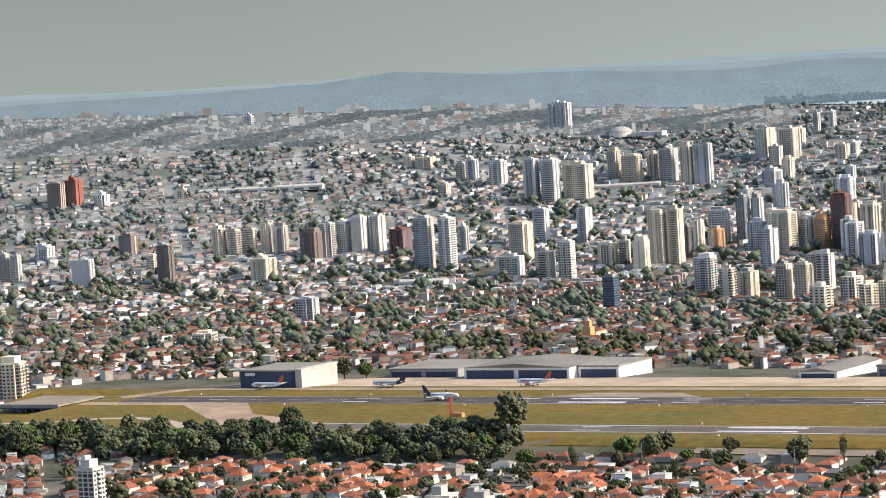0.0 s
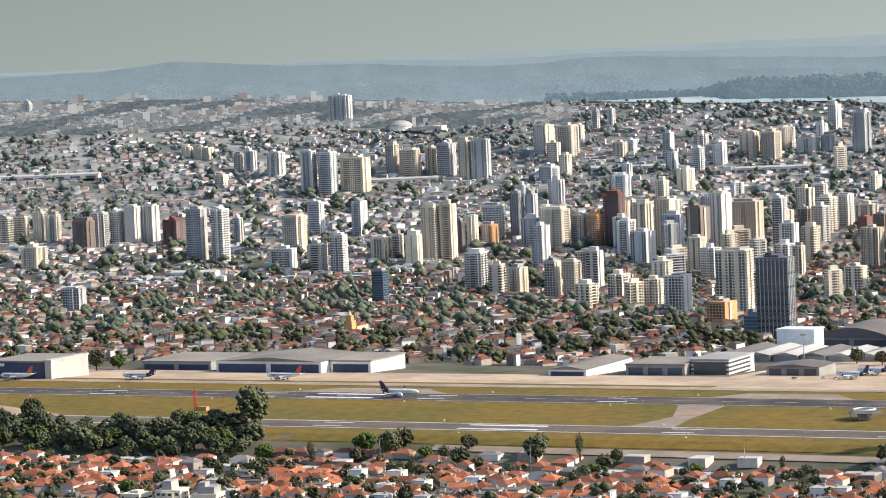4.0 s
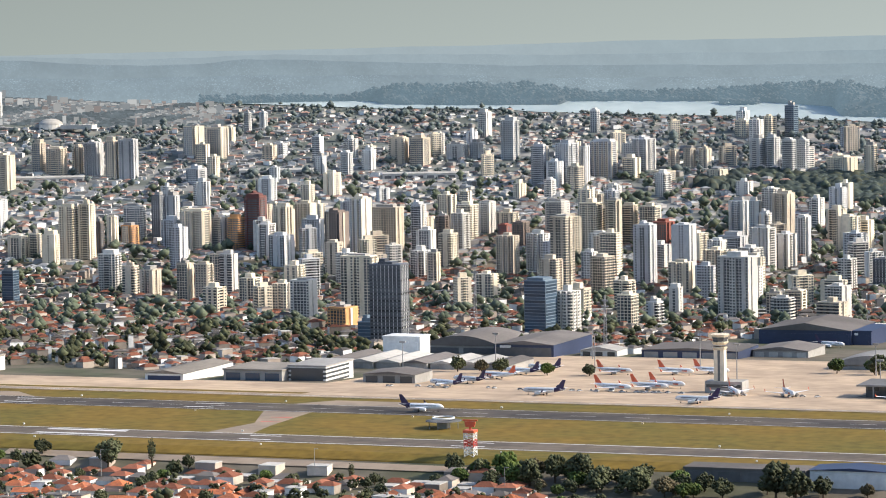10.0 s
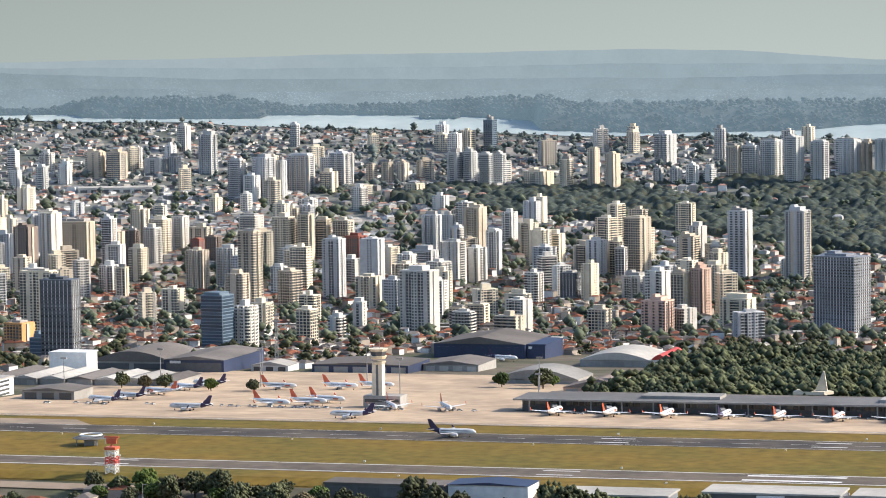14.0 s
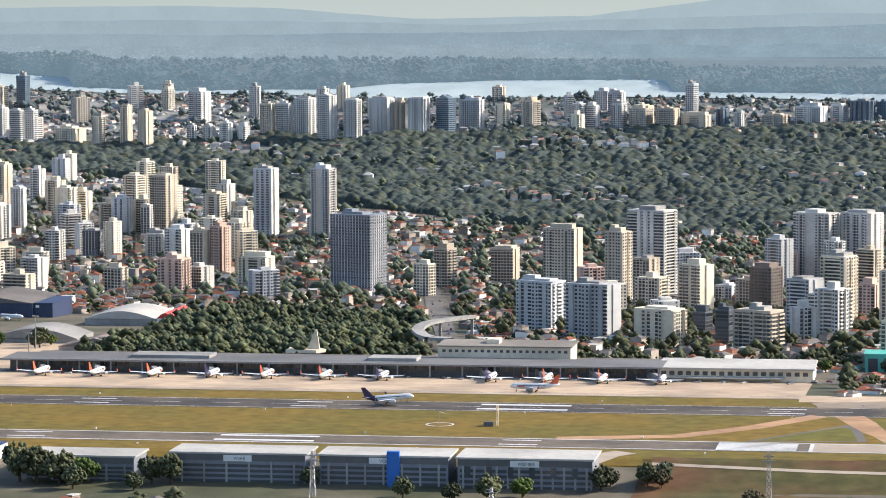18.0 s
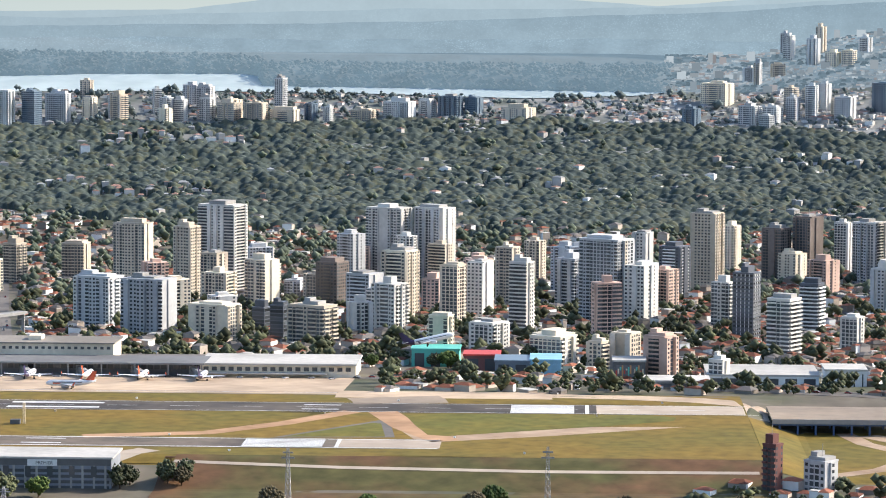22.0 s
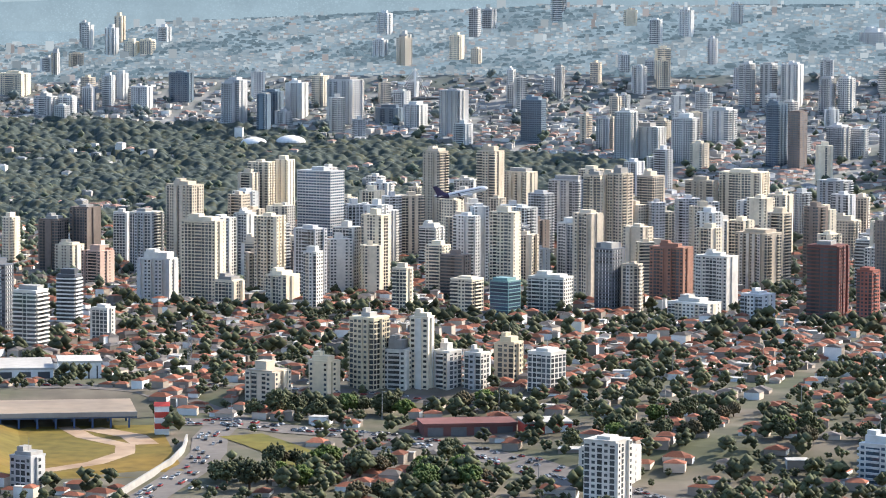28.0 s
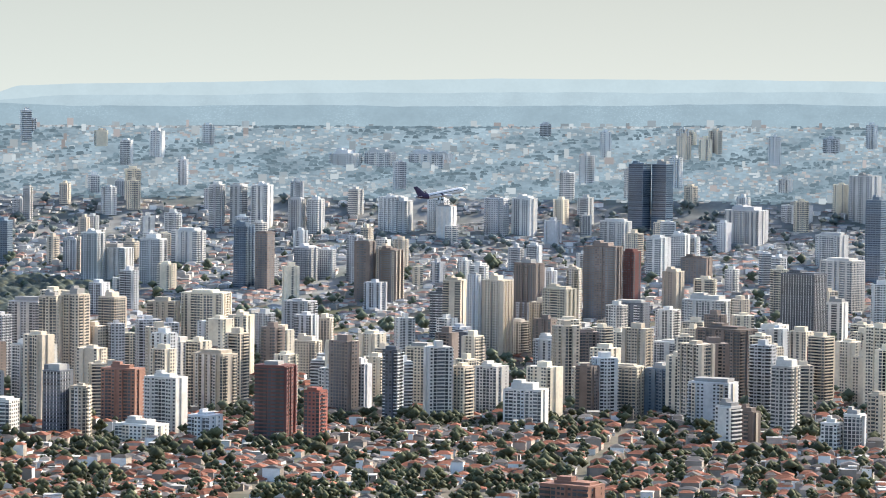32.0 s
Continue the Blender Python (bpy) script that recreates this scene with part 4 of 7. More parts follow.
def fast_mesh(name, v, quads, tris, mats, qi, ti, flat=False):
    """A large mesh from arrays."""
    me = bpy.data.meshes.new(name)
    nq, ntr = len(quads), len(tris)
    me.vertices.add(len(v))
    me.vertices.foreach_set("co", np.asarray(v, np.float32).ravel())
    loops = np.concatenate([np.asarray(quads, np.int32).ravel(), np.asarray(tris, np.int32).ravel()])
    me.loops.add(len(loops))
    me.loops.foreach_set("vertex_index", loops)
    me.polygons.add(nq + ntr)
    me.polygons.foreach_set("loop_start", np.concatenate([np.arange(nq) * 4, nq * 4 + np.arange(ntr) * 3]).astype(np.int32))
    for m in mats:
        me.materials.append(m)
    me.polygons.foreach_set("material_index", np.concatenate([qi, ti]).astype(np.int32))
    if flat:
        me.shade_flat()
    me.update(calc_edges=True)
    return me


def house_mass(name, x, y, w, d, h, turn, kind, label, far=False):
    """Many small houses: walls, and a hipped or a flat roof on each. kind: 0 tile, 1 grey, 2 flat."""
    n = len(x)
    z = ground(x, y) - 0.6
    c, s = np.cos(turn), np.sin(turn)

    def ring(a, b, zz):
        o = []
        for sx, sy in ((-1, -1), (1, -1), (1, 1), (-1, 1)):
            px, py = sx * a, sy * b
            o.append(np.stack([x + px * c - py * s, y + px * s + py * c, zz], -1))
        return o

    lo, hi = ring(w / 2, d / 2, z), ring(w / 2, d / 2, z + h)
    ev = ring(w / 2 + 0.3, d / 2 + 0.3, z + h)
    flat = kind == 2
    rise = np.where(flat, 0.35, np.minimum(w, d) * 0.2)
    top = ring(np.where(flat, w / 2 + 0.2, w * 0.22), np.where(flat, d / 2 + 0.2, 0.3), z + h + rise)
    v = np.stack(lo + hi + ev + top, 1).reshape(-1, 3)
    base = (np.arange(n) * 16)[:, None]
    q, idx = [], []
    for k in range(4):
        j = (k + 1) % 4
        q.append(base + [k, j, 4 + j, 4 + k])
        idx.append(np.full(n, 3) + (rng.random(n) < 0.26))
        q.append(base + [8 + k, 8 + j, 12 + j, 12 + k])
        idx.append(kind)
    q.append(base + [12, 13, 14, 15])
    idx.append(kind)
    me = fast_mesh(name, v, np.concatenate(q), np.zeros((0, 3), int), [FARTILE, HAZEROOF, ROOFW, FARWALL, WHITE] if far else [TERRA, ROOFG, ROOFW, HWALL, WHITE], np.concatenate(idx), np.zeros(0), True)
    return tagged(new(name, me), label, "houses", kind="stuff")


OCT = np.array([(1, 0, 0), (0, 1, 0), (-1, 0, 0), (0, -1, 0), (0, 0, 1), (0, 0, -1)], float)
OCF = np.array([(0, 1, 4), (1, 2, 4), (2, 3, 4), (3, 0, 4), (1, 0, 5), (2, 1, 5), (3, 2, 5), (0, 3, 5)])


def blob_mass(name, c, r, m, label, flat=0.8):
    """Clumps of leaves: uneven little bodies, each turned its own way."""
    n = len(c)
    a = rng.random(n) * 6.28
    o = OCT[None] * (0.65 + 0.7 * rng.random((n, 6, 1)))
    o[:, :, 2] *= flat
    px = o[..., 0] * np.cos(a)[:, None] - o[..., 1] * np.sin(a)[:, None]
    py = o[..., 0] * np.sin(a)[:, None] + o[..., 1] * np.cos(a)[:, None]
    v = np.stack([px, py, o[..., 2]], -1) * np.asarray(r)[:, None, None] + c[:, None]
    f = (np.arange(n) * 6)[:, None, None] + OCF[None]
    me = fast_mesh(name, v.reshape(-1, 3), np.zeros((0, 4), int), f.reshape(-1, 3), [m], np.zeros(0), np.zeros(n * 8))
    return tagged(new(name, me), label, "trees", kind="stuff")


def crowns(x, y, size, per):
    """Clumps of tree crowns on the land."""
    n = len(x)
    z = ground(x, y)
    u = rng.normal(size=(n, per, 3))
    u /= np.linalg.norm(u, axis=2, keepdims=True)
    s = np.asarray(size)[:, None]
    rad = s * (0.9 + rng.random((n, per))) * 0.78 / per ** 0.42
    px = x[:, None] + u[..., 0] * s * 0.55
    py = y[:, None] + u[..., 1] * s * 0.55
    pz = z[:, None] + s * 0.95 + u[..., 2] * s * 0.5
    return np.stack([px, py, pz], -1).reshape(-1, 3), rad.reshape(-1)


def plots(r0, r1, pitch, az0=-36.0, az1=52.0):
    """Plots along bent street grids."""
    R, xs, ys = r1, [], []
    g = np.arange(-5200, 5200, pitch)
    for k in range(3):
        t = radians((12, -25, 38)[k])
        X, Y = np.meshgrid(g, np.arange(-3200, 5600, pitch * 1.12))
        X = X + rng.uniform(-0.2, 0.2, X.shape) * pitch
        Y = Y + rng.uniform(-0.25, 0.25, Y.shape) * pitch
        st = (np.round(Y / (pitch * 1.12)).astype(int) % 6 == 0) | (np.round(X / pitch).astype(int) % 17 == 0)
        wx, wy = X * math.cos(t) - Y * math.sin(t), X * math.sin(t) + Y * math.cos(t)
        cell = np.floor((np.sin(wx / 210.0 + 1.3) + np.sin(wy / 170.0) + np.sin((wx + wy) / 330.0) + 3) / 2.0001).astype(int)
        az, r = pts_az(wx, wy), np.hypot(wx, wy)
        ok = ~st & (cell == k) & (az > az0) & (az < az1) & (r > r0) & (r < R) & (wy > 900)
        xs.append(np.stack([wx[ok], wy[ok], np.full(ok.sum(), t)], -1))
    return np.concatenate(xs)


def canopy():
    """The closed crown cover of the great wood: rounded crowns of many sizes in one sheet, with clearings."""
    deg = np.linspace(-15.1, 18.6, 990)
    rr = np.arange(3470, 4300, 3.2)
    A, Rr = np.meshgrid(np.radians(deg), rr)
    X, Y = -Rr * np.sin(A), Rr * np.cos(A)
    top, kind = np.full(X.shape, -1.0), np.zeros(X.shape, int)
    step = math.radians(deg[1] - deg[0])
    a0 = math.radians(deg[0])
    for k in range(56000):
        a, q = rng.uniform(-0.263, 0.323), rng.uniform(3475, 4295)
        size = 2.2 + 4.6 * rng.random() ** 2
        high = 3.0 + size * rng.uniform(0.5, 1.15) + 4.5 * math.sin(q / 38.0 + 3 * math.sin(a * 40)) * math.sin(a * 70.0 + q / 140.0)
        i, j = int((q - 3470) / 3.2), int((a - a0) / step)
        di, dj = int(size / 3.2) + 1, int(size / 2.2) + 1
        sl = (slice(max(i - di, 0), i + di + 1), slice(max(j - dj, 0), j + dj + 1))
        dd = ((Rr[sl] - q) ** 2 + ((A[sl] - a) * q) ** 2) / size ** 2
        lift = high - size * 0.55 * dd
        kind[sl] = np.where(lift > top[sl], (0, 0, 0, 1, 2, 2, 3, 3, 0, 4)[k % 10], kind[sl])
        top[sl] = np.maximum(top[sl], lift)
    top = np.where(woods(X, Y), top, -3.0)
    clear = np.sin(X / 130.0 + 2) * np.sin(Y / 55.0 + X / 300.0)
    top = np.where((clear > 0.62) & (top < 6.2), -3.0, top)
    Z = ground(X, Y) + top + rng.normal(0, 0.12, X.shape)
    n = len(deg)
    idx = np.arange(X.size).reshape(X.shape)
    quads = np.stack([idx[:-1, :-1], idx[1:, :-1], idx[1:, 1:], idx[:-1, 1:]], -1).reshape(-1, 4)[:, ::-1]
    me = fast_mesh("tree_canopy", np.stack([X, Y, Z], -1).reshape(-1, 3), quads, np.zeros((0, 3), int), WOODS, kind[:-1, :-1].ravel(), np.zeros(0))
    tagged(new("tree_canopy", me), "closed crowns of a great wood, painted haze in their dull green", "trees", kind="stuff")


def town(r0, r1, pitch, shrink, per, tag):
    p = plots(r0, r1, pitch)
    x, y, t = p.T
    az = pts_az(x, y)
    ok = ~blocked(x, y)
    wood = woods(x, y)
    green = np.interp(az, [-24, -10, 0, 10, 20, 36], [0.40, 0.42, 0.50, 0.42, 0.33, 0.28]) + 0.25 * (np.sin(x / 90.0) * np.sin(y / 70.0 + 1) > 0.45)
    green = green * (np.interp(az, [-4, 0], [0.4, 0.9]) if r0 > 3500 else np.interp(az, [-4, 4], [0.92, 0.92]))
    green = np.where((x > 250) & (x < 760) & (y < 1760), 0.68, green)
    tree = wood | (rng.random(len(x)) < green)
    clear = np.sin(x / 130.0 + 2) * np.sin(y / 55.0 + x / 300.0)
    tree &= ~(wood & (rng.random(len(x)) < np.where(clear > 0.62, 0.45, 0.022)))
    hs, tr = ok & ~tree & ~((x > -1320) & (x < -580) & (y > 1400) & (y < 1546)), ok & tree & ~((x > -1320) & (x < -580) & (y > 1400) & (y < 1546))
    hs &= ~near_wood(x, y)
    haze = (az < -2.5) & (np.hypot(x, y) > 4466) | (az > 26.6) & (np.hypot(x, y) > 4560)
    hs &= ~haze
    tr &= ~haze
    x1, y1, t1 = x[hs], y[hs], t[hs]
    n = len(x1)
    kind = rng.choice([0, 1, 2], n, p=[0.62, 0.29, 0.09] if r0 < 2000 else [0.47, 0.43, 0.10] if r0 < 4000 else [0.36, 0.5, 0.14])
    kind = np.where((pts_az(x1, y1) < -3) & (rng.random(n) < 0.22) & (r0 < 3500), 0, kind)
    # Extra white roofs on this side stand in for haze on the backlit slope.
    if r0 > 4000:
        kind = np.where((pts_az(x1, y1) < -3) & (rng.random(n) < 0.35), 2, kind)
    w, d = pitch * rng.uniform(0.5, 1.05, n), pitch * rng.uniform(0.5, 1.0, n)
    h = shrink * (rng.choice([2.8, 3.2, 5.2, 6.0], n, p=[0.35, 0.35, 0.25, 0.05]) if r0 < 2000 else rng.choice([3.2, 5.6, 6.2, 10.5], n, p=[0.32, 0.36, 0.24, 0.08]))
    h = np.where(wood[hs], h * 2.0, h)
    house_mass("houses", x1, y1, w, d, h, t1 + rng.choice([0, math.pi / 2], n) + rng.normal(0, 0.12, n), kind, f"crowded low houses with orange tile and grey roofs, {tag}", far=r0 > 3500)
    k2 = rng.random(n) < (0.6 if r0 < 2700 else 0.3)
    house_mass("annexes", x1[k2] + rng.uniform(-0.5, 0.5, k2.sum()) * pitch, y1[k2] + rng.uniform(-0.5, 0.5, k2.sum()) * pitch, w[k2] * 0.55, d[k2] * 0.55, h[k2] * rng.uniform(0.5, 1.3, k2.sum()), t1[k2],
               rng.choice([0, 1, 2], k2.sum(), p=[0.3, 0.55, 0.15]), f"small flat-roofed annexes and yards, {tag}", far=r0 > 3500)
    tr &= ~near_wood(x, y) & (np.hypot(x, y) < 4660)
    tr &= ~((np.hypot(x, y) > 3450) & wood & (rng.random(len(x)) < 0.93))
    x2, y2 = x[tr], y[tr]
    s = pitch * np.where(woods(x2, y2), rng.uniform(0.35, 0.62, len(x2)), 0.22 + 0.50 * rng.random(len(x2)) ** 2.0)
    c, r = crowns(x2 + rng.uniform(-3, 3, len(x2)), y2 + rng.uniform(-3, 3, len(x2)), s, per)
    blob_mass("trees", c, r, LEAF if r0 < 2700 else HAZYLEAF if r0 < 4100 else HAZE, f"dark green broad trees between the houses, {tag}")


# ---- smaller towers between the others, joined ----
def tower_mass(name, spots, paints, lo, hi, label, seedv):
    """Many plain towers with their windows, each on its own spot."""
    r = random.Random(seedv)
    b = Build()
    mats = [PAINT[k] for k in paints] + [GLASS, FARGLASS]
    foot = np.array(FOOT)
    for x, y in spots:
        if (np.hypot(foot[:, 0] - x, foot[:, 1] - y) < foot[:, 2] + 5).any() or bool(airfield(np.array(x), np.array(y))) or bool(woods(np.array(x), np.array(y))):
            continue
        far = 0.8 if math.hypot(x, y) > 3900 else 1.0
        w, d, h = r.uniform(13, 24) * far, r.uniform(11, 18) * far, r.uniform(lo, hi) * far
        FOOT.append((x, y, 0.55 * max(w, d) + 3))
        foot = np.array(FOOT)
        z = gz(x, y) - 0.8
        p = r.randrange(len(paints))
        t = radians(math.degrees(math.atan2(-x, y)) - r.choice((30, 25, 40, 35, -20)))
        one = Build()
        a = w * r.uniform(0.15, 0.3)
        one.box(-a, a, -d * 0.25, d * 0.2, h, h + r.uniform(2, 5), p)
        win = Build()
        window_quads(win, w, d, h, max(3, round(h / 2.8)), r.choice((0, 0, 1, 1)), r.randrange(9999), one, p, p)
        n = len(one.v)
        one.v += win.v
        one.f += [tuple(n + k for k in f) for f in win.f]
        # Beyond 3900 m the panes take the haze-paled glass.
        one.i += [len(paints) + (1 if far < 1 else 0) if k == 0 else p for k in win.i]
        c, s = math.cos(t), math.sin(t)
        m = len(b.v)
        b.v += [(x + px * c - py * s, y + px * s + py * c, z + pz) for px, py, pz in one.v]
        b.f += [tuple(m + k for k in f) for f in one.f]
        b.i += one.i
    tagged(new(name, b.mesh(name, *mats)), label, "towers", kind="stuff")


def spots(n, az0, az1, r0, r1, seedv):
    r = random.Random(seedv)
    out = []
    for _ in range(n):
        a, q = radians(r.uniform(az0, az1)), r.uniform(r0, r1)
        out.append((-q * math.sin(a), q * math.cos(a)))
    return out


tower_mass("distant_towers", spots(120, 12, 28, 3100, 3980, 1), "wwcccctg", 28, 50, "cream and white apartment towers in the valley", 1)
tower_mass("distant_towers", spots(80, 6, 28, 4000, 4470, 2), "hwcct", 22, 46, "apartment towers before the lake, paled with painted haze", 2)
tower_mass("distant_towers", spots(10, 9, 24, 2600, 3050, 6), "wctg", 22, 40, "cream apartment blocks behind the airport", 6)
tower_mass("distant_towers", spots(30, -6, 6, 2250, 3050, 3), "wctgp", 26, 52, "tan and white apartment towers behind the terminal", 3)
tower_mass("distant_towers", spots(170, -31, -8, 2700, 3560, 4), "wcctgbhtc", 38, 76, "crowded cream and white apartment towers", 4)
tower_mass("distant_towers", spots(230, -33, -4, 3750, 4680, 5), "hhwgtc", 22, 56, "towers of the far business district, paled with painted haze", 5)


town(1290, 2050, 11.0, 0.85, 15, "near the airfield")
town(2050, 2800, 11.5, 0.85, 7, "in the middle of the town")
town(2800, 3600, 12.5, 0.8, 4, "in the valley")
town(3600, 4200, 13.0, 0.62, 3, "on the far slope")
town(4200, 4730, 11.5, 0.55, 3, "at the edge of the town")
canopy()


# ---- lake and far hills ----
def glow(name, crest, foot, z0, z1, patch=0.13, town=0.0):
    """A distant hillside with haze painted as emission, paler towards its foot and towards the sun, with woods and
    fields in patches and pale roofs.
    """
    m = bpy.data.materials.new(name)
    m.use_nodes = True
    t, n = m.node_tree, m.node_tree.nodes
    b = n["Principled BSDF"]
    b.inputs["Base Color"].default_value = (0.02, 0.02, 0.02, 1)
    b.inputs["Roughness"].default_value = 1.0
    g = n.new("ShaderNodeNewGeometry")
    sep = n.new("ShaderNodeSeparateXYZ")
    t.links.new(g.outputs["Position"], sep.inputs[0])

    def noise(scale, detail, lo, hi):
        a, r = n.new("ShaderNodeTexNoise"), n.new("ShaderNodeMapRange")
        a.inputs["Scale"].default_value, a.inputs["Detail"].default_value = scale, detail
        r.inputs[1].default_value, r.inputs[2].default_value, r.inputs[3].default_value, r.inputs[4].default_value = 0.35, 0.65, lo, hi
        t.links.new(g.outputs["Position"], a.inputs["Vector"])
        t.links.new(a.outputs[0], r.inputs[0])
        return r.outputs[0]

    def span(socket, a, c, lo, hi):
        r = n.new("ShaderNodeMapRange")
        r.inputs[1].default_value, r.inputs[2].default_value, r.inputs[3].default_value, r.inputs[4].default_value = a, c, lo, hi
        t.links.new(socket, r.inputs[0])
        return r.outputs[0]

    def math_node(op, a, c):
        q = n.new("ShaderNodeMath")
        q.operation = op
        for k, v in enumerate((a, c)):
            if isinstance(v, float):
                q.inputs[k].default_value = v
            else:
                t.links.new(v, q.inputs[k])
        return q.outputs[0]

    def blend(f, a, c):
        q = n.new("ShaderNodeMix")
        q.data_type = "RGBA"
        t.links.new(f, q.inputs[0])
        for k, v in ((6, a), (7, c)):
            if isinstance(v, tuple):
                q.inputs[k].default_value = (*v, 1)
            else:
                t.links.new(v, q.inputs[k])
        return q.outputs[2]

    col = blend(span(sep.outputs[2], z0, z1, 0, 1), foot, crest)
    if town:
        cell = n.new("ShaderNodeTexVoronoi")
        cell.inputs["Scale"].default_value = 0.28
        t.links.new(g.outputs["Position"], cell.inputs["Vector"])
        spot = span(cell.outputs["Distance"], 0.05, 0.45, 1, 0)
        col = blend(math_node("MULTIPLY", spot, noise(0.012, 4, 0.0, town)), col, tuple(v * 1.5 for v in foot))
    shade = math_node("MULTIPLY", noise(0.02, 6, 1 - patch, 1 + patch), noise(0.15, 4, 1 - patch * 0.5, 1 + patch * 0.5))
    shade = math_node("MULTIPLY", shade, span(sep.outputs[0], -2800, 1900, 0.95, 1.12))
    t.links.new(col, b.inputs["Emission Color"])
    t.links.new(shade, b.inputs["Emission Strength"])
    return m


# The sky's pale reflection is painted into the water's base colour.
WATER = mat("lake_water", (0.42, 0.50, 0.52), rough=0.25, grain=0.05, scale=0.02, second=(0.46, 0.54, 0.56))


# Blue-green haze over bank and woods, painted as emission.
SHORE = glow("far_shore_haze_glow", (0.108, 0.148, 0.164), (0.088, 0.124, 0.142), 75, 150, 0.08)


def lake():
    deg = np.linspace(-2.6, 26.4, 420)
    az = np.radians(deg)
    near = lake_near(deg) + 3
    wide = np.maximum(lake_far(deg) + 4 - near, 0.5)
    v = []
    for k in range(5):
        r = near + wide * k / 4
        X, Y = -r * np.sin(az), r * np.cos(az)
        v.append(np.stack([X, Y, ground(X, Y) + 1.2], -1))
    n = len(az)
    v = np.concatenate(v)
    f = [(k * n + i, (k + 1) * n + i, (k + 1) * n + i + 1, k * n + i + 1) for k in range(4) for i in range(n - 1)]
    tagged(new("water", mesh("water", v.tolist(), f, [WATER])), "pale grey-blue lake under haze between wooded shores", kind="structure")


def wob(x, seed, octaves=4):
    o = np.zeros_like(x)
    r = np.random.default_rng(seed)
    for k in range(octaves):
        o += np.sin(x * (0.35 * 2.1 ** k) + r.uniform(0, 6.28)) / 1.45 ** k
    return o


def ridge(name, r, tops, amp, seed, m, base=-60, thick=60, az0=-34, az1=47):
    """A range of hills: a front slope, a crest and a back slope."""
    deg = np.linspace(az0, az1, 900)
    az = np.radians(deg)
    z = np.interp(deg, *tops) + amp * wob(deg, seed, 6)
    foot = np.array([gz(-(r - thick) * math.sin(a), (r - thick) * math.cos(a)) for a in az]) - 4
    rows = [(r - thick, foot), (r - thick * 0.45, foot + (z - foot) * 0.62), (r, z), (r + 20, foot - 20)]
    v = np.concatenate([np.stack([-q * np.sin(az), q * np.cos(az), zz], -1) for q, zz in rows])
    n = len(az)
    f = [(k * n + i, k * n + i + 1, (k + 1) * n + i + 1, (k + 1) * n + i) for k in range(3) for i in range(n - 1)]
    tagged(new(name, mesh(name, v.tolist(), [q[::-1] for q in f], [m])), "wooded hills on the horizon under painted blue haze", kind="structure")


BANK_TOPS = ([-2.6, 3, 4.6, 5, 9.7, 14.8, 15.3, 16.4, 17.5, 20, 20.9, 23.6, 24.3, 26, 31], [112, 112, 114, 121, 128, 128, 140, 138, 130, 128, 144, 145, 129, 132, 142])


def far_shore():
    """Wooded capes and banks between the lake and the hills."""
    deg = np.linspace(-2.6, 26.4, 420)
    n = len(deg)
    lo, a = lake_far(deg), np.radians(deg)
    top = np.interp(deg, *BANK_TOPS) + 1.6 * wob(deg * 3, 3, 6)
    v = []
    for k in range(6):
        q = lo + (4726 - lo) * (0, 0.12, 0.3, 0.55, 0.8, 1)[k]
        X, Y = -q * np.sin(a), q * np.cos(a)
        g = ground(X, Y)
        v.append(np.stack([X, Y, g + 1.5 + np.maximum((top - g) * (0, 0.45, 0.8, 1, 1, 1)[k], 2.5 * (k > 0)) * np.clip((deg + 2.6) / 0.9, 0.02, 1) * np.clip((26.4 - deg) / 0.9, 0.02, 1)], -1))
    f = [(k * n + i, (k + 1) * n + i, (k + 1) * n + i + 1, k * n + i + 1) for k in range(5) for i in range(n - 1)]
    tagged(new("far_bank", mesh("far_bank", np.concatenate(v).tolist(), f, [SHORE])), "far shore of the lake under painted blue-green haze", kind="structure")
    m = 5000
    az = rng.uniform(-2.6, 27, m)
    lo = lake_far(az)
    u = rng.random(m) ** 1.6 * 0.6
    r = lo + (4715 - lo) * u + 2
    x, y = -r * np.sin(np.radians(az)), r * np.cos(np.radians(az))
    g = ground(x, y)
    zt = np.interp(az, *BANK_TOPS)
    c, s = crowns(x, y, rng.uniform(2.2, 5.5, m), 3)
    c[:, 2] += np.repeat(np.maximum(zt - g, 0) * np.interp(u, [0, 0.12, 0.3, 0.55], [0, 0.45, 0.8, 1]), 3)
    blob_mass("woods", c, s, SHORE, "woods on the far shore of the lake under painted blue-green haze", 0.6)
    az = rng.uniform(1, 27, 1000)
    r = lake_near(az) - 3 - 34 * rng.random(1000) ** 1.6
    c, s = crowns(-r * np.sin(np.radians(az)), r * np.cos(np.radians(az)), 1.4 + 3.6 * rng.random(1000) ** 2, 4)
    blob_mass("trees", c, s, HAZE, "trees along the near shore of the lake, greyed with painted haze", 0.7)
    az = rng.uniform(16.9, 17.6, 60)
    r = rng.uniform(4628, 4640, 60)
    c, s = crowns(-r * np.sin(np.radians(az)), r * np.cos(np.radians(az)), rng.uniform(3, 5.5, 60), 3)
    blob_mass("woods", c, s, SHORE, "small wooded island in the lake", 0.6)


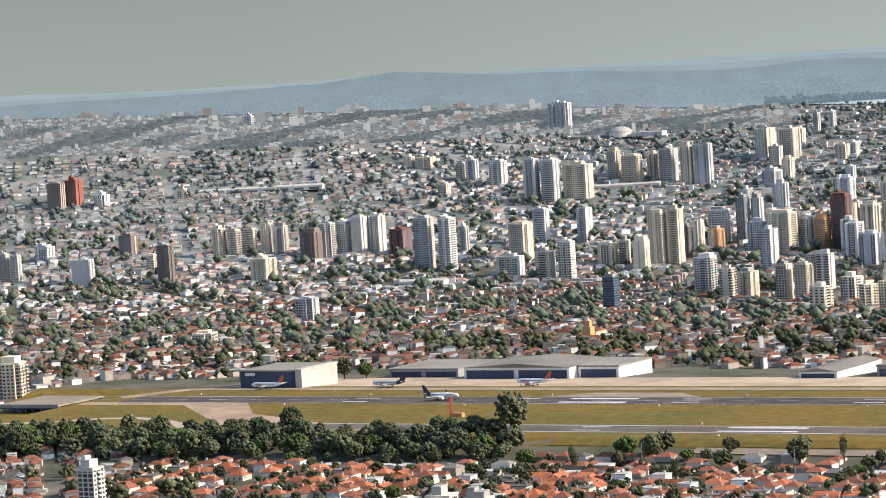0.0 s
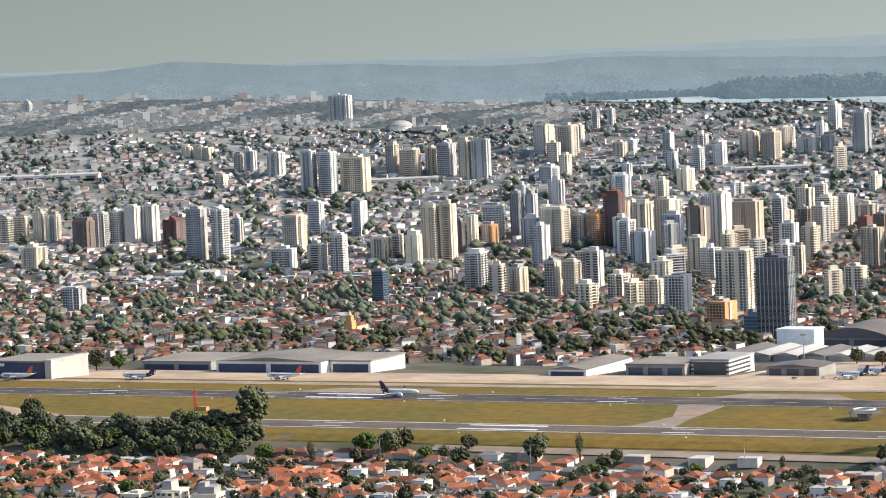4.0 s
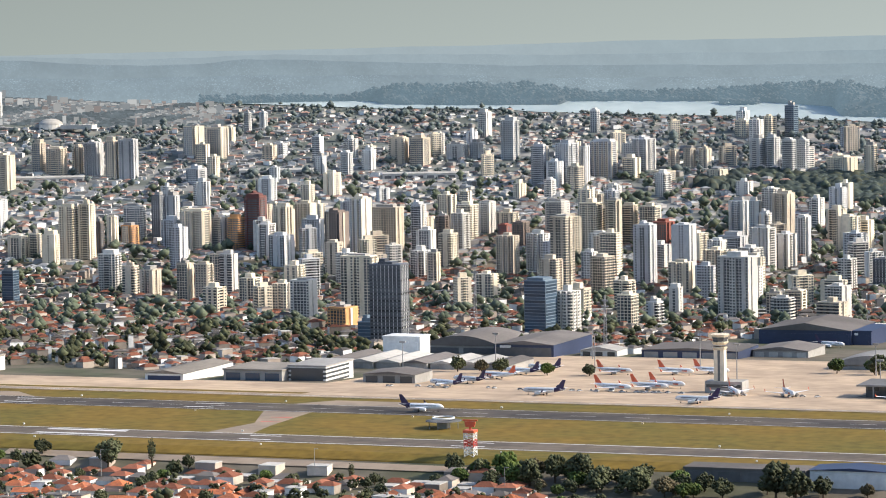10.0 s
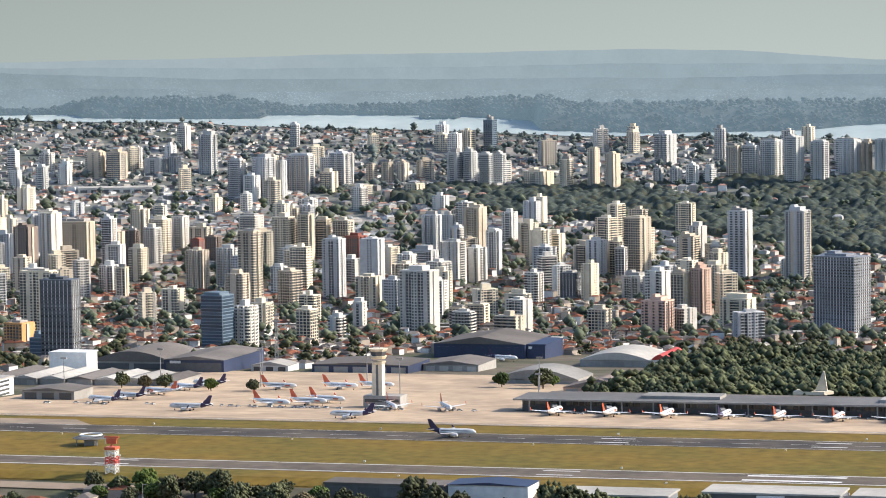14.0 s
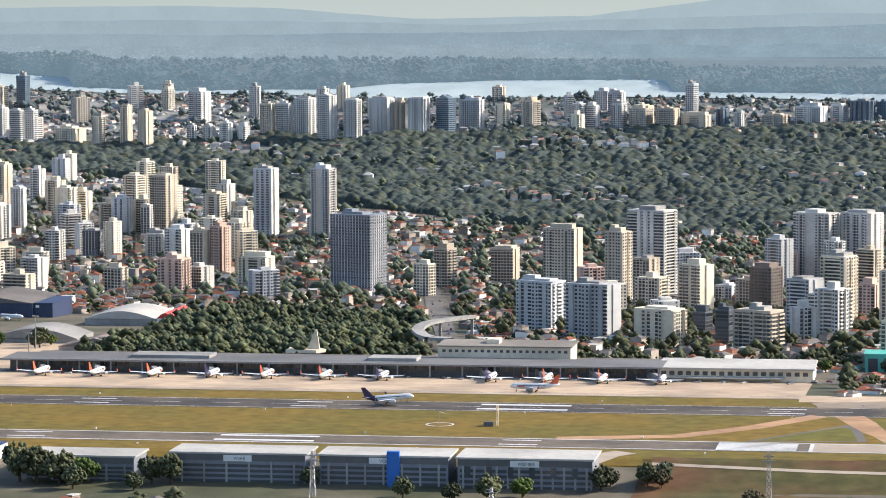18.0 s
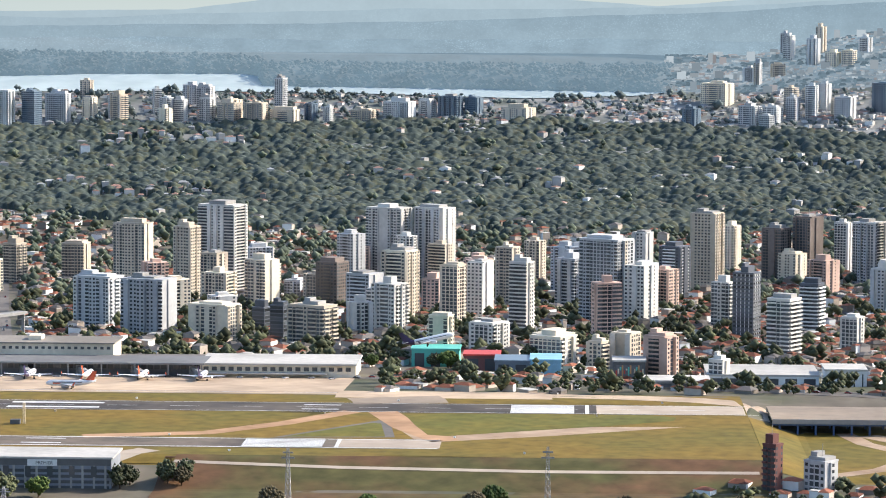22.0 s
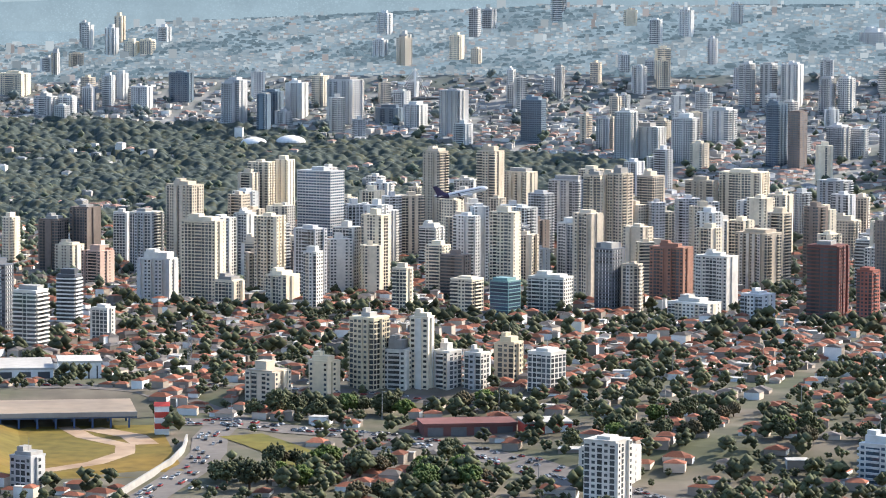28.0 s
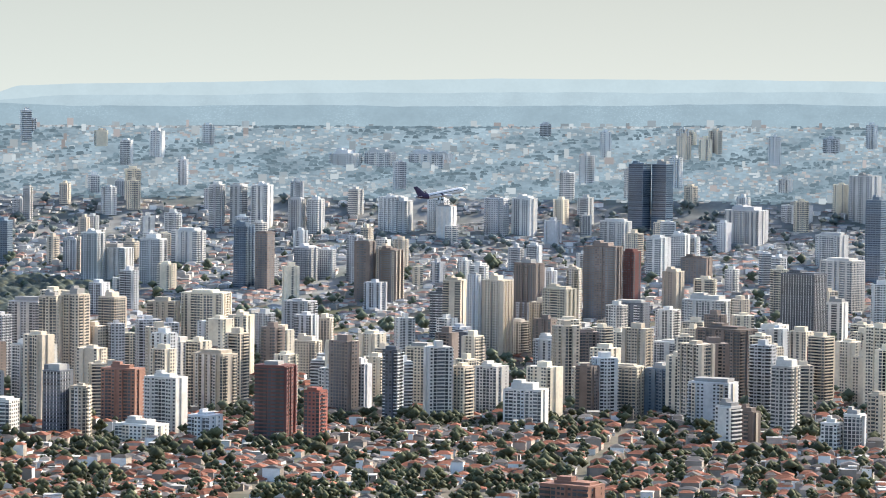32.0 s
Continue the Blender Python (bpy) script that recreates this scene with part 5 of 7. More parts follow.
FAR_TOPS = ([-34, -25, -21, -18, -14.2, -12.7, -11.9, -10, -5, -3.4, -2.3, -1.2, 1, 4, 5.1, 6.2, 9.4, 11.9, 13.6, 18.7, 21.8, 25, 31, 32.8, 33.7, 35, 39, 40.2, 47],
            [268, 268, 266, 262, 252, 246, 221, 214, 216, 206, 199, 206, 216, 213, 202, 190, 187, 204, 209, 208, 204, 203, 202, 203, 209, 204, 205, 211, 206])
MID_TOPS = ([-34, -25, -17.7, -13.7, -11.9, -10.5, -9.7, -6, -3, 2, 8, 12, 17.7, 21.8, 24.5, 25.1, 26.2, 27, 28, 30.3, 31.8, 33.1, 33.7, 35, 40, 47],
            [232, 231, 223, 218, 222, 230, 224, 206, 190, 174, 165, 166, 169, 175, 183, 187, 188, 183, 183, 196, 198, 209, 211, 200, 196, 196])
NEAR_TOPS = ([-34, -14, -5, 0, 6, 12, 18, 23, 26, 30, 36, 47], [150, 150, 150, 150, 147, 149, 152, 160, 163, 168, 182, 186])


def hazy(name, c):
    """Roofs and trees of the last hillside, their haze painted as emission, each a little different."""
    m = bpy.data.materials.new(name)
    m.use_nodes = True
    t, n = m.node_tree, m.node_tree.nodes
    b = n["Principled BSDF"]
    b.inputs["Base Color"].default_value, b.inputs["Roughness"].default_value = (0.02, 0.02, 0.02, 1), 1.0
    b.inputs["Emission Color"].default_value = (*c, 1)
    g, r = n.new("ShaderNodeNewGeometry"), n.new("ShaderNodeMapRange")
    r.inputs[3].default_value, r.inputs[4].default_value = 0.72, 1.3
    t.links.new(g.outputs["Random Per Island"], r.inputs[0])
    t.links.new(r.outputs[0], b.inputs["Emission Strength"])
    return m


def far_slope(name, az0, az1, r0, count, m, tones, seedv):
    """The last hillside of the town, far off, its haze painted as emission: a slope with small house forms and clumps
    of trees.
    """
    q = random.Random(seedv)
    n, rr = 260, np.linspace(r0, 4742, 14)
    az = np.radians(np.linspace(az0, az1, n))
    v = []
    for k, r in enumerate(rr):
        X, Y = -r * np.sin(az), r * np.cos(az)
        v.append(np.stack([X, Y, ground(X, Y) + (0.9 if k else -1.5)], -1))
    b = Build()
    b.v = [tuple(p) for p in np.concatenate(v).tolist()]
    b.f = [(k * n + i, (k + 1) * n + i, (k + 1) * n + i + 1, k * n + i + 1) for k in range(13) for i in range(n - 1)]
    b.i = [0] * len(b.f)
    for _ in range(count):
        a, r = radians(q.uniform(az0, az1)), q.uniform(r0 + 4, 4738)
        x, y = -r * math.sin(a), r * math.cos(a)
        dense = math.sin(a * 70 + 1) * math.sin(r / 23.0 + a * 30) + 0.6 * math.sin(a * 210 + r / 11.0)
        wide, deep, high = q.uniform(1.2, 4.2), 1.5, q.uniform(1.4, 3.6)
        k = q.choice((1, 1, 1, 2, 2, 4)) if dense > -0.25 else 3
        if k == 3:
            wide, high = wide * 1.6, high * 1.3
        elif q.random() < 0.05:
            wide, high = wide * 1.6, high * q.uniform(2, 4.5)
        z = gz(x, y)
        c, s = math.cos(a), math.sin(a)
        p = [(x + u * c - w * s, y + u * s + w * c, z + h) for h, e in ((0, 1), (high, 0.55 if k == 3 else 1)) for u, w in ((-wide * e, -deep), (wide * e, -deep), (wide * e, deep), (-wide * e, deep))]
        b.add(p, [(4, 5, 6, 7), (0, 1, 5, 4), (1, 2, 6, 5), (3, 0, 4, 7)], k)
    tagged(new(name, b.mesh(name, m, *tones)), "far hillside covered with small houses under painted haze", kind="structure")


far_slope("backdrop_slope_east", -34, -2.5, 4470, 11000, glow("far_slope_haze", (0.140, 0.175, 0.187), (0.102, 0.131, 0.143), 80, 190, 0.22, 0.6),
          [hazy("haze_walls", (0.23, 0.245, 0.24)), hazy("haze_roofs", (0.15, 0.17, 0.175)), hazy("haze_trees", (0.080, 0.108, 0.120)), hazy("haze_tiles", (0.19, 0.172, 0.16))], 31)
far_slope("backdrop_slope_west", 26.6, 47, 4560, 10000, glow("far_slope_grey_haze", (0.112, 0.132, 0.138), (0.098, 0.108, 0.109), 100, 175, 0.2, 0.8),
          [hazy("grey_haze_walls", (0.29, 0.28, 0.255)), hazy("grey_haze_roofs", (0.15, 0.155, 0.15)), hazy("grey_haze_trees", (0.082, 0.096, 0.098)), hazy("grey_haze_tiles", (0.19, 0.155, 0.135))], 32)


def near_wood_trees():
    """Tall dense crowns behind the terminal."""
    x, y = rng.uniform(-600, -270, 2300), rng.uniform(1985, 2520, 2300)
    ok = near_wood(x, y) & ~blocked(x, y)
    x, y = x[ok], y[ok]
    c, r = crowns(x, y, 2.8 + 7.5 * rng.random(len(x)) ** 2.2, 18)
    blob_mass("trees", c, r, mat("dark_wood_leaves", (0.088, 0.098, 0.050), island=0.55, grain=0.35, scale=0.12, second=(0.058, 0.070, 0.040)), "dense dark green wood behind the terminal")


near_wood_trees()
lake()
far_shore()
# Each ridge further back glows paler: haze painted by distance.
FAR_TONES = [glow("far_hills_haze_pale", (0.250, 0.290, 0.288), (0.245, 0.285, 0.285), 160, 215, 0.03), glow("far_hills_third", (0.214, 0.256, 0.262), (0.224, 0.266, 0.270), 140, 205, 0.04, 0.2),
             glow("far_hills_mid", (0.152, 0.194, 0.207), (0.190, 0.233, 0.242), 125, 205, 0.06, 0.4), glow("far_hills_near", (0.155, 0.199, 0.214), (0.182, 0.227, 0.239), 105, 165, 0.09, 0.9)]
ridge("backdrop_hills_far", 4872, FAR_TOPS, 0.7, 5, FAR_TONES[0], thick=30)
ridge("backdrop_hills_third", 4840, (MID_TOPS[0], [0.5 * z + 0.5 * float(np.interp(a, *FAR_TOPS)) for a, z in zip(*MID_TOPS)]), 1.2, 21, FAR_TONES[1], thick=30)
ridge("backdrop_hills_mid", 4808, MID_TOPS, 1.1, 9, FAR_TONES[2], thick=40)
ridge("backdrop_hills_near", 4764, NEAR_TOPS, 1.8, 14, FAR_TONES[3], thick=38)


def sky_backdrop():
    """A plain hazy sky behind the hills, greyer away from the sun."""
    m = bpy.data.materials.new("hazy_sky")
    m.use_nodes = True
    t, n = m.node_tree, m.node_tree.nodes
    n.remove(n["Principled BSDF"])
    e = n.new("ShaderNodeEmission")
    g = n.new("ShaderNodeNewGeometry")
    s = n.new("ShaderNodeSeparateXYZ")
    t.links.new(g.outputs["Position"], s.inputs[0])
    rx = n.new("ShaderNodeMapRange")
    rx.inputs[1].default_value, rx.inputs[2].default_value = -2900, 1900
    t.links.new(s.outputs[0], rx.inputs[0])
    ramp = n.new("ShaderNodeValToRGB")
    el = ramp.color_ramp.elements
    el[0].position, el[0].color = 0.0, (0.238, 0.256, 0.224, 1)
    el[1].position, el[1].color = 1.0, (0.368, 0.366, 0.316, 1)
    mid = el.new(0.40)
    mid.color = (0.33, 0.35, 0.31, 1)
    t.links.new(rx.outputs[0], ramp.inputs[0])
    rz = n.new("ShaderNodeMapRange")
    rz.inputs[1].default_value, rz.inputs[2].default_value, rz.inputs[3].default_value, rz.inputs[4].default_value = 190, 420, 1.10, 0.90
    t.links.new(s.outputs[2], rz.inputs[0])
    t.links.new(ramp.outputs[0], e.inputs[0])
    t.links.new(rz.outputs[0], e.inputs[1])
    t.links.new(e.outputs[0], n["Material Output"].inputs[0])
    az = np.radians(np.linspace(-40, 52, 60))
    v = [(-4890 * math.sin(a), 4890 * math.cos(a), z) for z in (60, 430) for a in az]
    f = [(i, i + 1, 61 + i, 60 + i) for i in range(59)]
    tagged(new("backdrop_sky", mesh("backdrop_sky", v, f, [m])), "plain grey hazy sky", kind="structure")


sky_backdrop()


# ---- airfield: pavements and markings ----
def flat(name, outline, lift, m, label=""):
    """A thin paved piece on the level field."""
    v = [(x, y, gz(x, y) + lift) for x, y in outline]
    return tagged(new(name, mesh(name, v, [tuple(range(len(v)))], [m])), label, kind="structure")


def strip(name, line, half, lift, m, label="", kind="structure"):
    """A band of even width along a line on the land."""
    pts = []
    for (x0, y0), (x1, y1) in zip(line, line[1:]):
        k = max(1, int(math.hypot(x1 - x0, y1 - y0) / 12))
        pts += [(x0 + (x1 - x0) * j / k, y0 + (y1 - y0) * j / k) for j in range(k)]
    pts.append(line[-1])
    v = []
    for i, (x, y) in enumerate(pts):
        (ax, ay), (bx, by) = pts[max(i - 1, 0)], pts[min(i + 1, len(pts) - 1)]
        d = math.hypot(bx - ax, by - ay)
        nx, ny = -(by - ay) / d, (bx - ax) / d
        for s in (half, -half):
            v.append((x + s * nx, y + s * ny, gz(x + s * nx, y + s * ny) + lift))
    f = [(2 * i, 2 * i + 1, 2 * i + 3, 2 * i + 2) for i in range(len(pts) - 1)]
    return tagged(new(name, mesh(name, v, f, [m])), label, kind=kind)


TAXI = mat("taxiway", (0.32, 0.255, 0.19), grain=0.15, scale=0.1, second=(0.25, 0.205, 0.16))
PALE = mat("runway_concrete", (0.44, 0.37, 0.29), grain=0.12, scale=0.1, second=(0.36, 0.30, 0.24))
# Bank grass darkened with painted slope shade, plus real red-brown patches.
DARKG = mat("bank_grass_shaded", (0.082, 0.076, 0.028), grain=0.35, scale=0.1, second=(0.125, 0.07, 0.036), blot=0.02)
flat("pavement", [(-1180, 1742), (-1060, 1742), (-1085, 1765), (-1080, 1800), (-1190, 1800), (-1150, 1765)], 0.09, TAXI, "tan taxiway link between runway and apron")
flat("pavement", [(-880, 1742), (-780, 1742), (-800, 1765), (-790, 1800), (-890, 1800), (-860, 1765)], 0.09, TAXI, "tan taxiway link between runway and apron")
flat("pavement", [(-872, 1602), (-842, 1602), (-847, 1640), (-850, 1706), (-882, 1706), (-862, 1650)], 0.09, TAXI, "tan taxiway link between the two runways")
flat("marking", [(-861, 1655), (-848, 1656), (-848, 1658), (-861, 1657)], 0.2, RED)
flat("marking", [(-864, 1676), (-850, 1677), (-850, 1679), (-864, 1678)], 0.2, RED)
EARTHY = mat("earth_stained_concrete", (0.40, 0.30, 0.21), grain=0.2, scale=0.1, second=(0.30, 0.21, 0.14), blot=0.03)
GRASSG = mat("green_grass", (0.146, 0.124, 0.026), grain=0.3, scale=0.12, second=(0.112, 0.110, 0.026), blot=0.02)
flat("pavement", [(-1450, 1706), (-1392, 1706), (-1350, 1650), (-1262, 1604), (-1335, 1590), (-1400, 1655)], 0.09, EARTHY, "earth-stained worn taxiway link between the runways")
strip("pavement", [(-1548, 1722), (-1520, 1736), (-1508, 1760), (-1496, 1782), (-1466, 1798), (-1420, 1798)], 8, 0.17, EARTHY, "tan taxiway curving round the runway's end to the apron")
strip("pavement", [(-1545, 1700), (-1460, 1699), (-1400, 1701)], 6, 0.16, EARTHY, "worn tan shoulder of the runway's end")
strip("pavement", [(-1346, 1560), (-1358, 1580), (-1380, 1602), (-1405, 1618), (-1430, 1625), (-1456, 1620), (-1490, 1598), (-1560, 1582)], 4, 0.1, PALE, "pale service road curving round the field's end")
sheet("verge", -1440, -900, 1803, 1816, 12, 0.2, GRASS)
strip("pavement", [(-1440, 1792), (-560, 1788), (-60, 1784)], 8, 0.16, TAXI, "tan taxiway along the apron")
sheet("verge", -1060, -650, 1533, 1567, 4, 0.3, GRASS)
sheet("verge", -650, -120, 1533, 1567, 4, 0.3, GRASS)
flat("pavement", [(-960, 1531), (-640, 1527), (-640, 1518), (-960, 1522)], 0.6, TAXI, "tan service road behind the fence")
sheet("verge", -50, 100, 1747, 1764, 12, 0.2, GRASS)
tagged(sheet("pavement", -60, 60, 1764, 1802, 5, 0.22, APRON), "pale wide pavement where apron and runway join")
strip("pavement", [(50, 1783), (100, 1776), (140, 1766), (168, 1750), (182, 1738)], 10, 0.2, APRON, "tan taxiway curving to the runway's end")
strip("pavement", [(-28, 1768), (-24, 1755), (-22, 1742)], 26, 0.24, TAXI, "worn pavement where apron and runway join")
strip("pavement", [(84, 1724), (176, 1724)], 17, 0.14, PALE, "pale worn concrete at the runway's end")
strip("pavement", [(-44, 1589), (6, 1589)], 14, 0.14, PALE, "pale worn concrete at the runway's end")
strip("pavement", [(-175, 1606), (-114, 1622), (-78, 1660), (-46, 1708)], 6, 0.13, DIRT, "earth-stained taxiway crossing the grass")
strip("pavement", [(8, 1600), (-14, 1650), (-30, 1708)], 8, 0.14, DIRT, "earth-stained taxiway crossing the grass")
flat("pavement", [(-30, 1707), (178, 1707), (180, 1694), (130, 1660), (60, 1622), (3, 1597), (-8, 1606), (-20, 1650)], 0.10, EARTHY, "earth-stained pavement round a grass island")
flat("verge", [(-17, 1694), (0, 1702), (112, 1704), (126, 1695), (124, 1682), (92, 1662), (46, 1638), (8, 1618), (-2, 1622), (-10, 1656)], 0.16, GRASSG, "green grass island between the taxiways")
flat("pavement", [(-80, 1607), (-30, 1674), (-24, 1670), (-18, 1612)], 0.11, ASPH, "dark asphalt rim of a grass island")
flat("verge", [(-74, 1610), (-33, 1664), (-28, 1662), (-23, 1614)], 0.15, GRASSG, "green grass island beside the taxiway")
strip("pavement", [(-135, 1560), (-150, 1540), (-190, 1530)], 7, 0.5, PALE, "pale track down the bank")
sheet("bank", -125, 164, 1440, 1546, 4, 0.3, DARKG)
strip("verge", [(-20, 1552), (60, 1549), (164, 1550)], 3, 0.25, GRASS)
sheet("bank", 164.2, 262, 1534, 1700, 4, 0.1, GRASS)
strip("pavement", [(214, 1698), (222, 1660), (240, 1628), (238, 1602), (222, 1572), (196, 1550)], 5, 0.22, EARTHY, "bare earth track below the runway deck")
strip("pavement", [(226, 1690), (246, 1660), (250, 1630)], 7, 0.24, EARTHY, "bare earth yard below the runway deck")
strip("pavement", [(-120, 1536), (-40, 1530), (60, 1527), (160, 1528)], 1.8, 0.5, PALE, "pale path along the grass bank")


def marking(x0, x1, y, half, m=MARK):
    b = Build().add([(x0, y - half, 0.19), (x1, y - half, 0.19), (x1, y + half, 0.19), (x0, y + half, 0.19)], [(0, 1, 2, 3)])
    return tagged(new("marking", b.mesh("marking", m)), "white paint marking on the runway asphalt", "marking", kind="structure")


for x in (-1310, -1184, -1058, -931, -451, -327, -64):
    for s in (-1, 1):
        marking(x - 10, x + 10, 1724 + s * 8.5, 1.1)
for x in (-1126, -208):
    for s in (-1, 1):
        marking(x - 25, x + 25, 1724 + s * 9, 2.6)
for x in (-1060, -830, -700, -449, -192):
    for s in (-1, 1):
        marking(x - 10, x + 10, 1589 + s * 7.5, 1.0)
for x in (-945, -323):
    for s in (-1, 1):
        marking(x - 26, x + 26, 1589 + s * 8, 2.3)
for y0, x0, x1 in ((1724, 38, 72), (1589, -92, -52)):
    for k in range(8):
        marking(x0, x1, y0 - 14 + 4 * k, 1.5)
marking(78, 80, 1724, 17)
marking(-46, -44, 1589, 15)
for y, a, c, h in ((1707, -1560, 170, 0.35), (1741, -1560, 170, 0.35), (1574, -1330, 5, 0.75), (1603, -1330, 5, 0.75), (1785, -1440, -60, 0.25)):
    marking(a, c, y, h)
for k in range(50):
    marking(-1540 + 34 * k, -1524 + 34 * k, 1724, 0.3)


# ---- aircraft ----
def loft(rings, n=14):
    """A round body along x from rings of place, half height, centre height."""
    v, f = [], []
    for x, r, zc in rings:
        v += [(x, r * math.cos(2 * math.pi * k / n), zc + r * math.sin(2 * math.pi * k / n)) for k in range(n)]
    for j in range(len(rings) - 1):
        f += [(j * n + k, j * n + (k + 1) % n, (j + 1) * n + (k + 1) % n, (j + 1) * n + k) for k in range(n)]
    f += [tuple(range(n - 1, -1, -1)), tuple(range((len(rings) - 1) * n, len(rings) * n))]
    return v, f


def wing(root, tip, thick, k=0, b=None):
    """A swept slab from a root chord to a tip chord; each is nose and tail points."""
    b = b or Build()
    (a, c), (d, e) = root, tip
    t, u = thick / 2, thick / 5
    vs = []
    for p, q, w in ((a, c, t), (d, e, u)):
        p, q = Vector(p), Vector(q)
        mid = p.lerp(q, 0.35)
        up = Vector((0, 0, w)) if abs(d[1] - a[1]) > 1 else Vector((0, w, 0))
        vs += [p, mid + up, q, mid - up]
    b.add(vs, [(0, 1, 5, 4), (1, 2, 6, 5), (2, 3, 7, 6), (3, 0, 4, 7), (0, 3, 2, 1), (4, 5, 6, 7)], k)
    return b


def airliner(m, tail, label, belly=None, long=1.0, gear=True):
    """A twin-engined airliner whose nose points along its own +x; its wheels stand at z 0."""
    ob = thing("airliner", m, label, "airliner", "airliners of the airport")
    L = 14.4 * long
    zc = 3.3
    rings = [(L, 0.15, zc - 0.35), (L - 0.5, 0.75, zc - 0.25), (L - 1.6, 1.35, zc - 0.08), (L - 3.4, 1.68, zc), (-L + 10, 1.68, zc), (-L + 6, 1.4, zc + 0.25), (-L + 2.5, 0.8, zc + 0.75), (-L, 0.25, zc + 1.1)]
    v, f = loft(rings)
    body = mesh("fuselage", v, f, [PLANEW])
    for p in body.polygons:
        p.use_smooth = True
    fus = part("fuselage", body, PLANEW, ob)
    part("window_band", Build().box(-L + 8, L - 4.2, -1.71, 1.71, zc + 0.3, zc + 0.62), GLASS, fus, "dark row of cabin windows")
    if tail is TAILN:
        v, f = loft([(-L + 7.2, 1.54, zc + 0.17), (-L + 6, 1.43, zc + 0.25), (-L + 2.5, 0.83, zc + 0.75), (-L, 0.28, zc + 1.1)])
        part("tail_cone", mesh("tail_cone", v, f, [TAILN]), TAILN, fus, "dark indigo rear body")
    part("windscreen", Build().box(L - 2.1, L - 1.35, -0.9, 0.9, zc + 0.55, zc + 0.85), GLASS, fus)
    if belly:
        part("livery_patch", Build().box(L - 8.5, L - 4.5, -1.72, 1.72, zc - 0.5, zc + 0.2), belly, fus, "coloured lettering shapes")
    part("fin", wing(((-L + 6.3, 0, zc + 1.3), (-L + 1.2, 0, zc + 1.5)), ((-L + 1.8, 0.1, zc + 6.7), (-L - 0.4, 0.1, zc + 6.7)), 0.7), tail, ob, "coloured tail fin")
    for s in (-1, 1):
        part("wing", wing(((4.2, s * 1.2, zc - 0.9), (-2.6, s * 1.2, zc - 0.9)), ((-2.6, s * 14.3, zc + 0.2), (-4.0, s * 14.3, zc + 0.2)), 0.75), PLANEW, ob)
        part("winglet", Build().prism([(-2.7, zc + 0.2), (-4.0, zc + 0.2), (-4.6, zc + 1.9), (-4.0, zc + 1.9)], s * 14.2, s * 14.42), tail, ob)
        part("tailplane", wing(((-L + 4.6, s * 0.5, zc + 0.9), (-L + 1.4, s * 0.5, zc + 0.9)), ((-L + 1.2, s * 5.2, zc + 1.3), (-L + 0.1, s * 5.2, zc + 1.3)), 0.35), PLANEW, ob)
        ev, ef = loft([(4.6, 0.85, 0), (4.2, 0.98, 0), (2.6, 0.95, 0), (1.0, 0.6, 0), (0.4, 0.3, 0)], 12)
        e = Build().add([(x, y + s * 4.9, z + 1.75) for x, y, z in ev], ef)
        part("engine", e, PLANEW if belly is None else CONC, ob)
        if gear:
            part("main_gear", Build().tube((-0.8, s * 3.0, 2.6), (-0.8, s * 3.0, 0.5), 0.14, 0.14).tube((-0.8, s * 3.0 - 0.4, 0.5), (-0.8, s * 3.0 + 0.4, 0.5), 0.5, 0.5, 10), BLACK, ob)
    if gear:
        part("nose_gear", Build().tube((L - 3.6, 0, 1.8), (L - 3.6, 0, 0.35), 0.1, 0.1).tube((L - 3.6, -0.25, 0.35), (L - 3.6, 0.25, 0.35), 0.35, 0.35, 10), BLACK, ob)
    return ob


def on_field(x, y, turn):
    return pose(x, y, gz(x, y) + 0.12, 0, 0, turn)


INDIGO = "white airliner with a dark indigo fin"
CORAL = "white airliner with an orange-red fin"
departing = airliner(pose(-1246, 1724, 0.2), TAILN, INDIGO + " taking off", long=1.0)
taxiing = airliner(on_field(-750, 1850, 180), TAILN, INDIGO + " taxiing on the apron")
dark_one = airliner(on_field(-638, 1812, 180), TAILN, INDIGO + " waiting beside the runway")
coral_one = airliner(on_field(-212, 1800, 180), ORANGE, CORAL + " beside the grass strip", belly=ORANGE)
for x in (-526, -491, -455, -419, -385, -349, -314, -248, -214, -181, -146):
    kind = (x // 7) % 3
    copy_thing(coral_one if kind else dark_one, on_field(x, 1872, 87))["label"] = (CORAL if kind else INDIGO) + " at a terminal gate"
for x, y, turn in ((-839, 1900, 160), (-838, 1940, 160), (-836, 2038, 165), (-834, 2078, 165), (-1338, 1806, 176)):
    copy_thing(dark_one, on_field(x, y, turn))["label"] = INDIGO + " on the apron"
for x, y, turn in ((-724, 1904, -14), (-705, 1922, -14), (-700, 1945, -16), (-735, 2075, -12), (-714, 2092, -12), (-776, 2062, -10), (-639, 1893, -60), (-603, 1893, -60), (-836, 1990, 165), (-1430, 1788, 178), (-1229, 1823, 178)):
    copy_thing(coral_one, on_field(x, y, turn))["label"] = CORAL + " on the apron"
copy_thing(dark_one, on_field(-720, 2440, -20))["label"] = "small white aircraft before the blue hangar"


# ---- airport buildings ----
def bands(b, x0, x1, y0, z0, z1, n, k=0, out=0.08):
    """Upright panes along a wall that faces -y."""
    p = (x1 - x0) / n
    for j in range(n):
        b.box(x0 + p * (j + 0.12), x0 + p * (j + 0.88), y0 - out, y0 + 0.05, z0, z1, k)
    return b


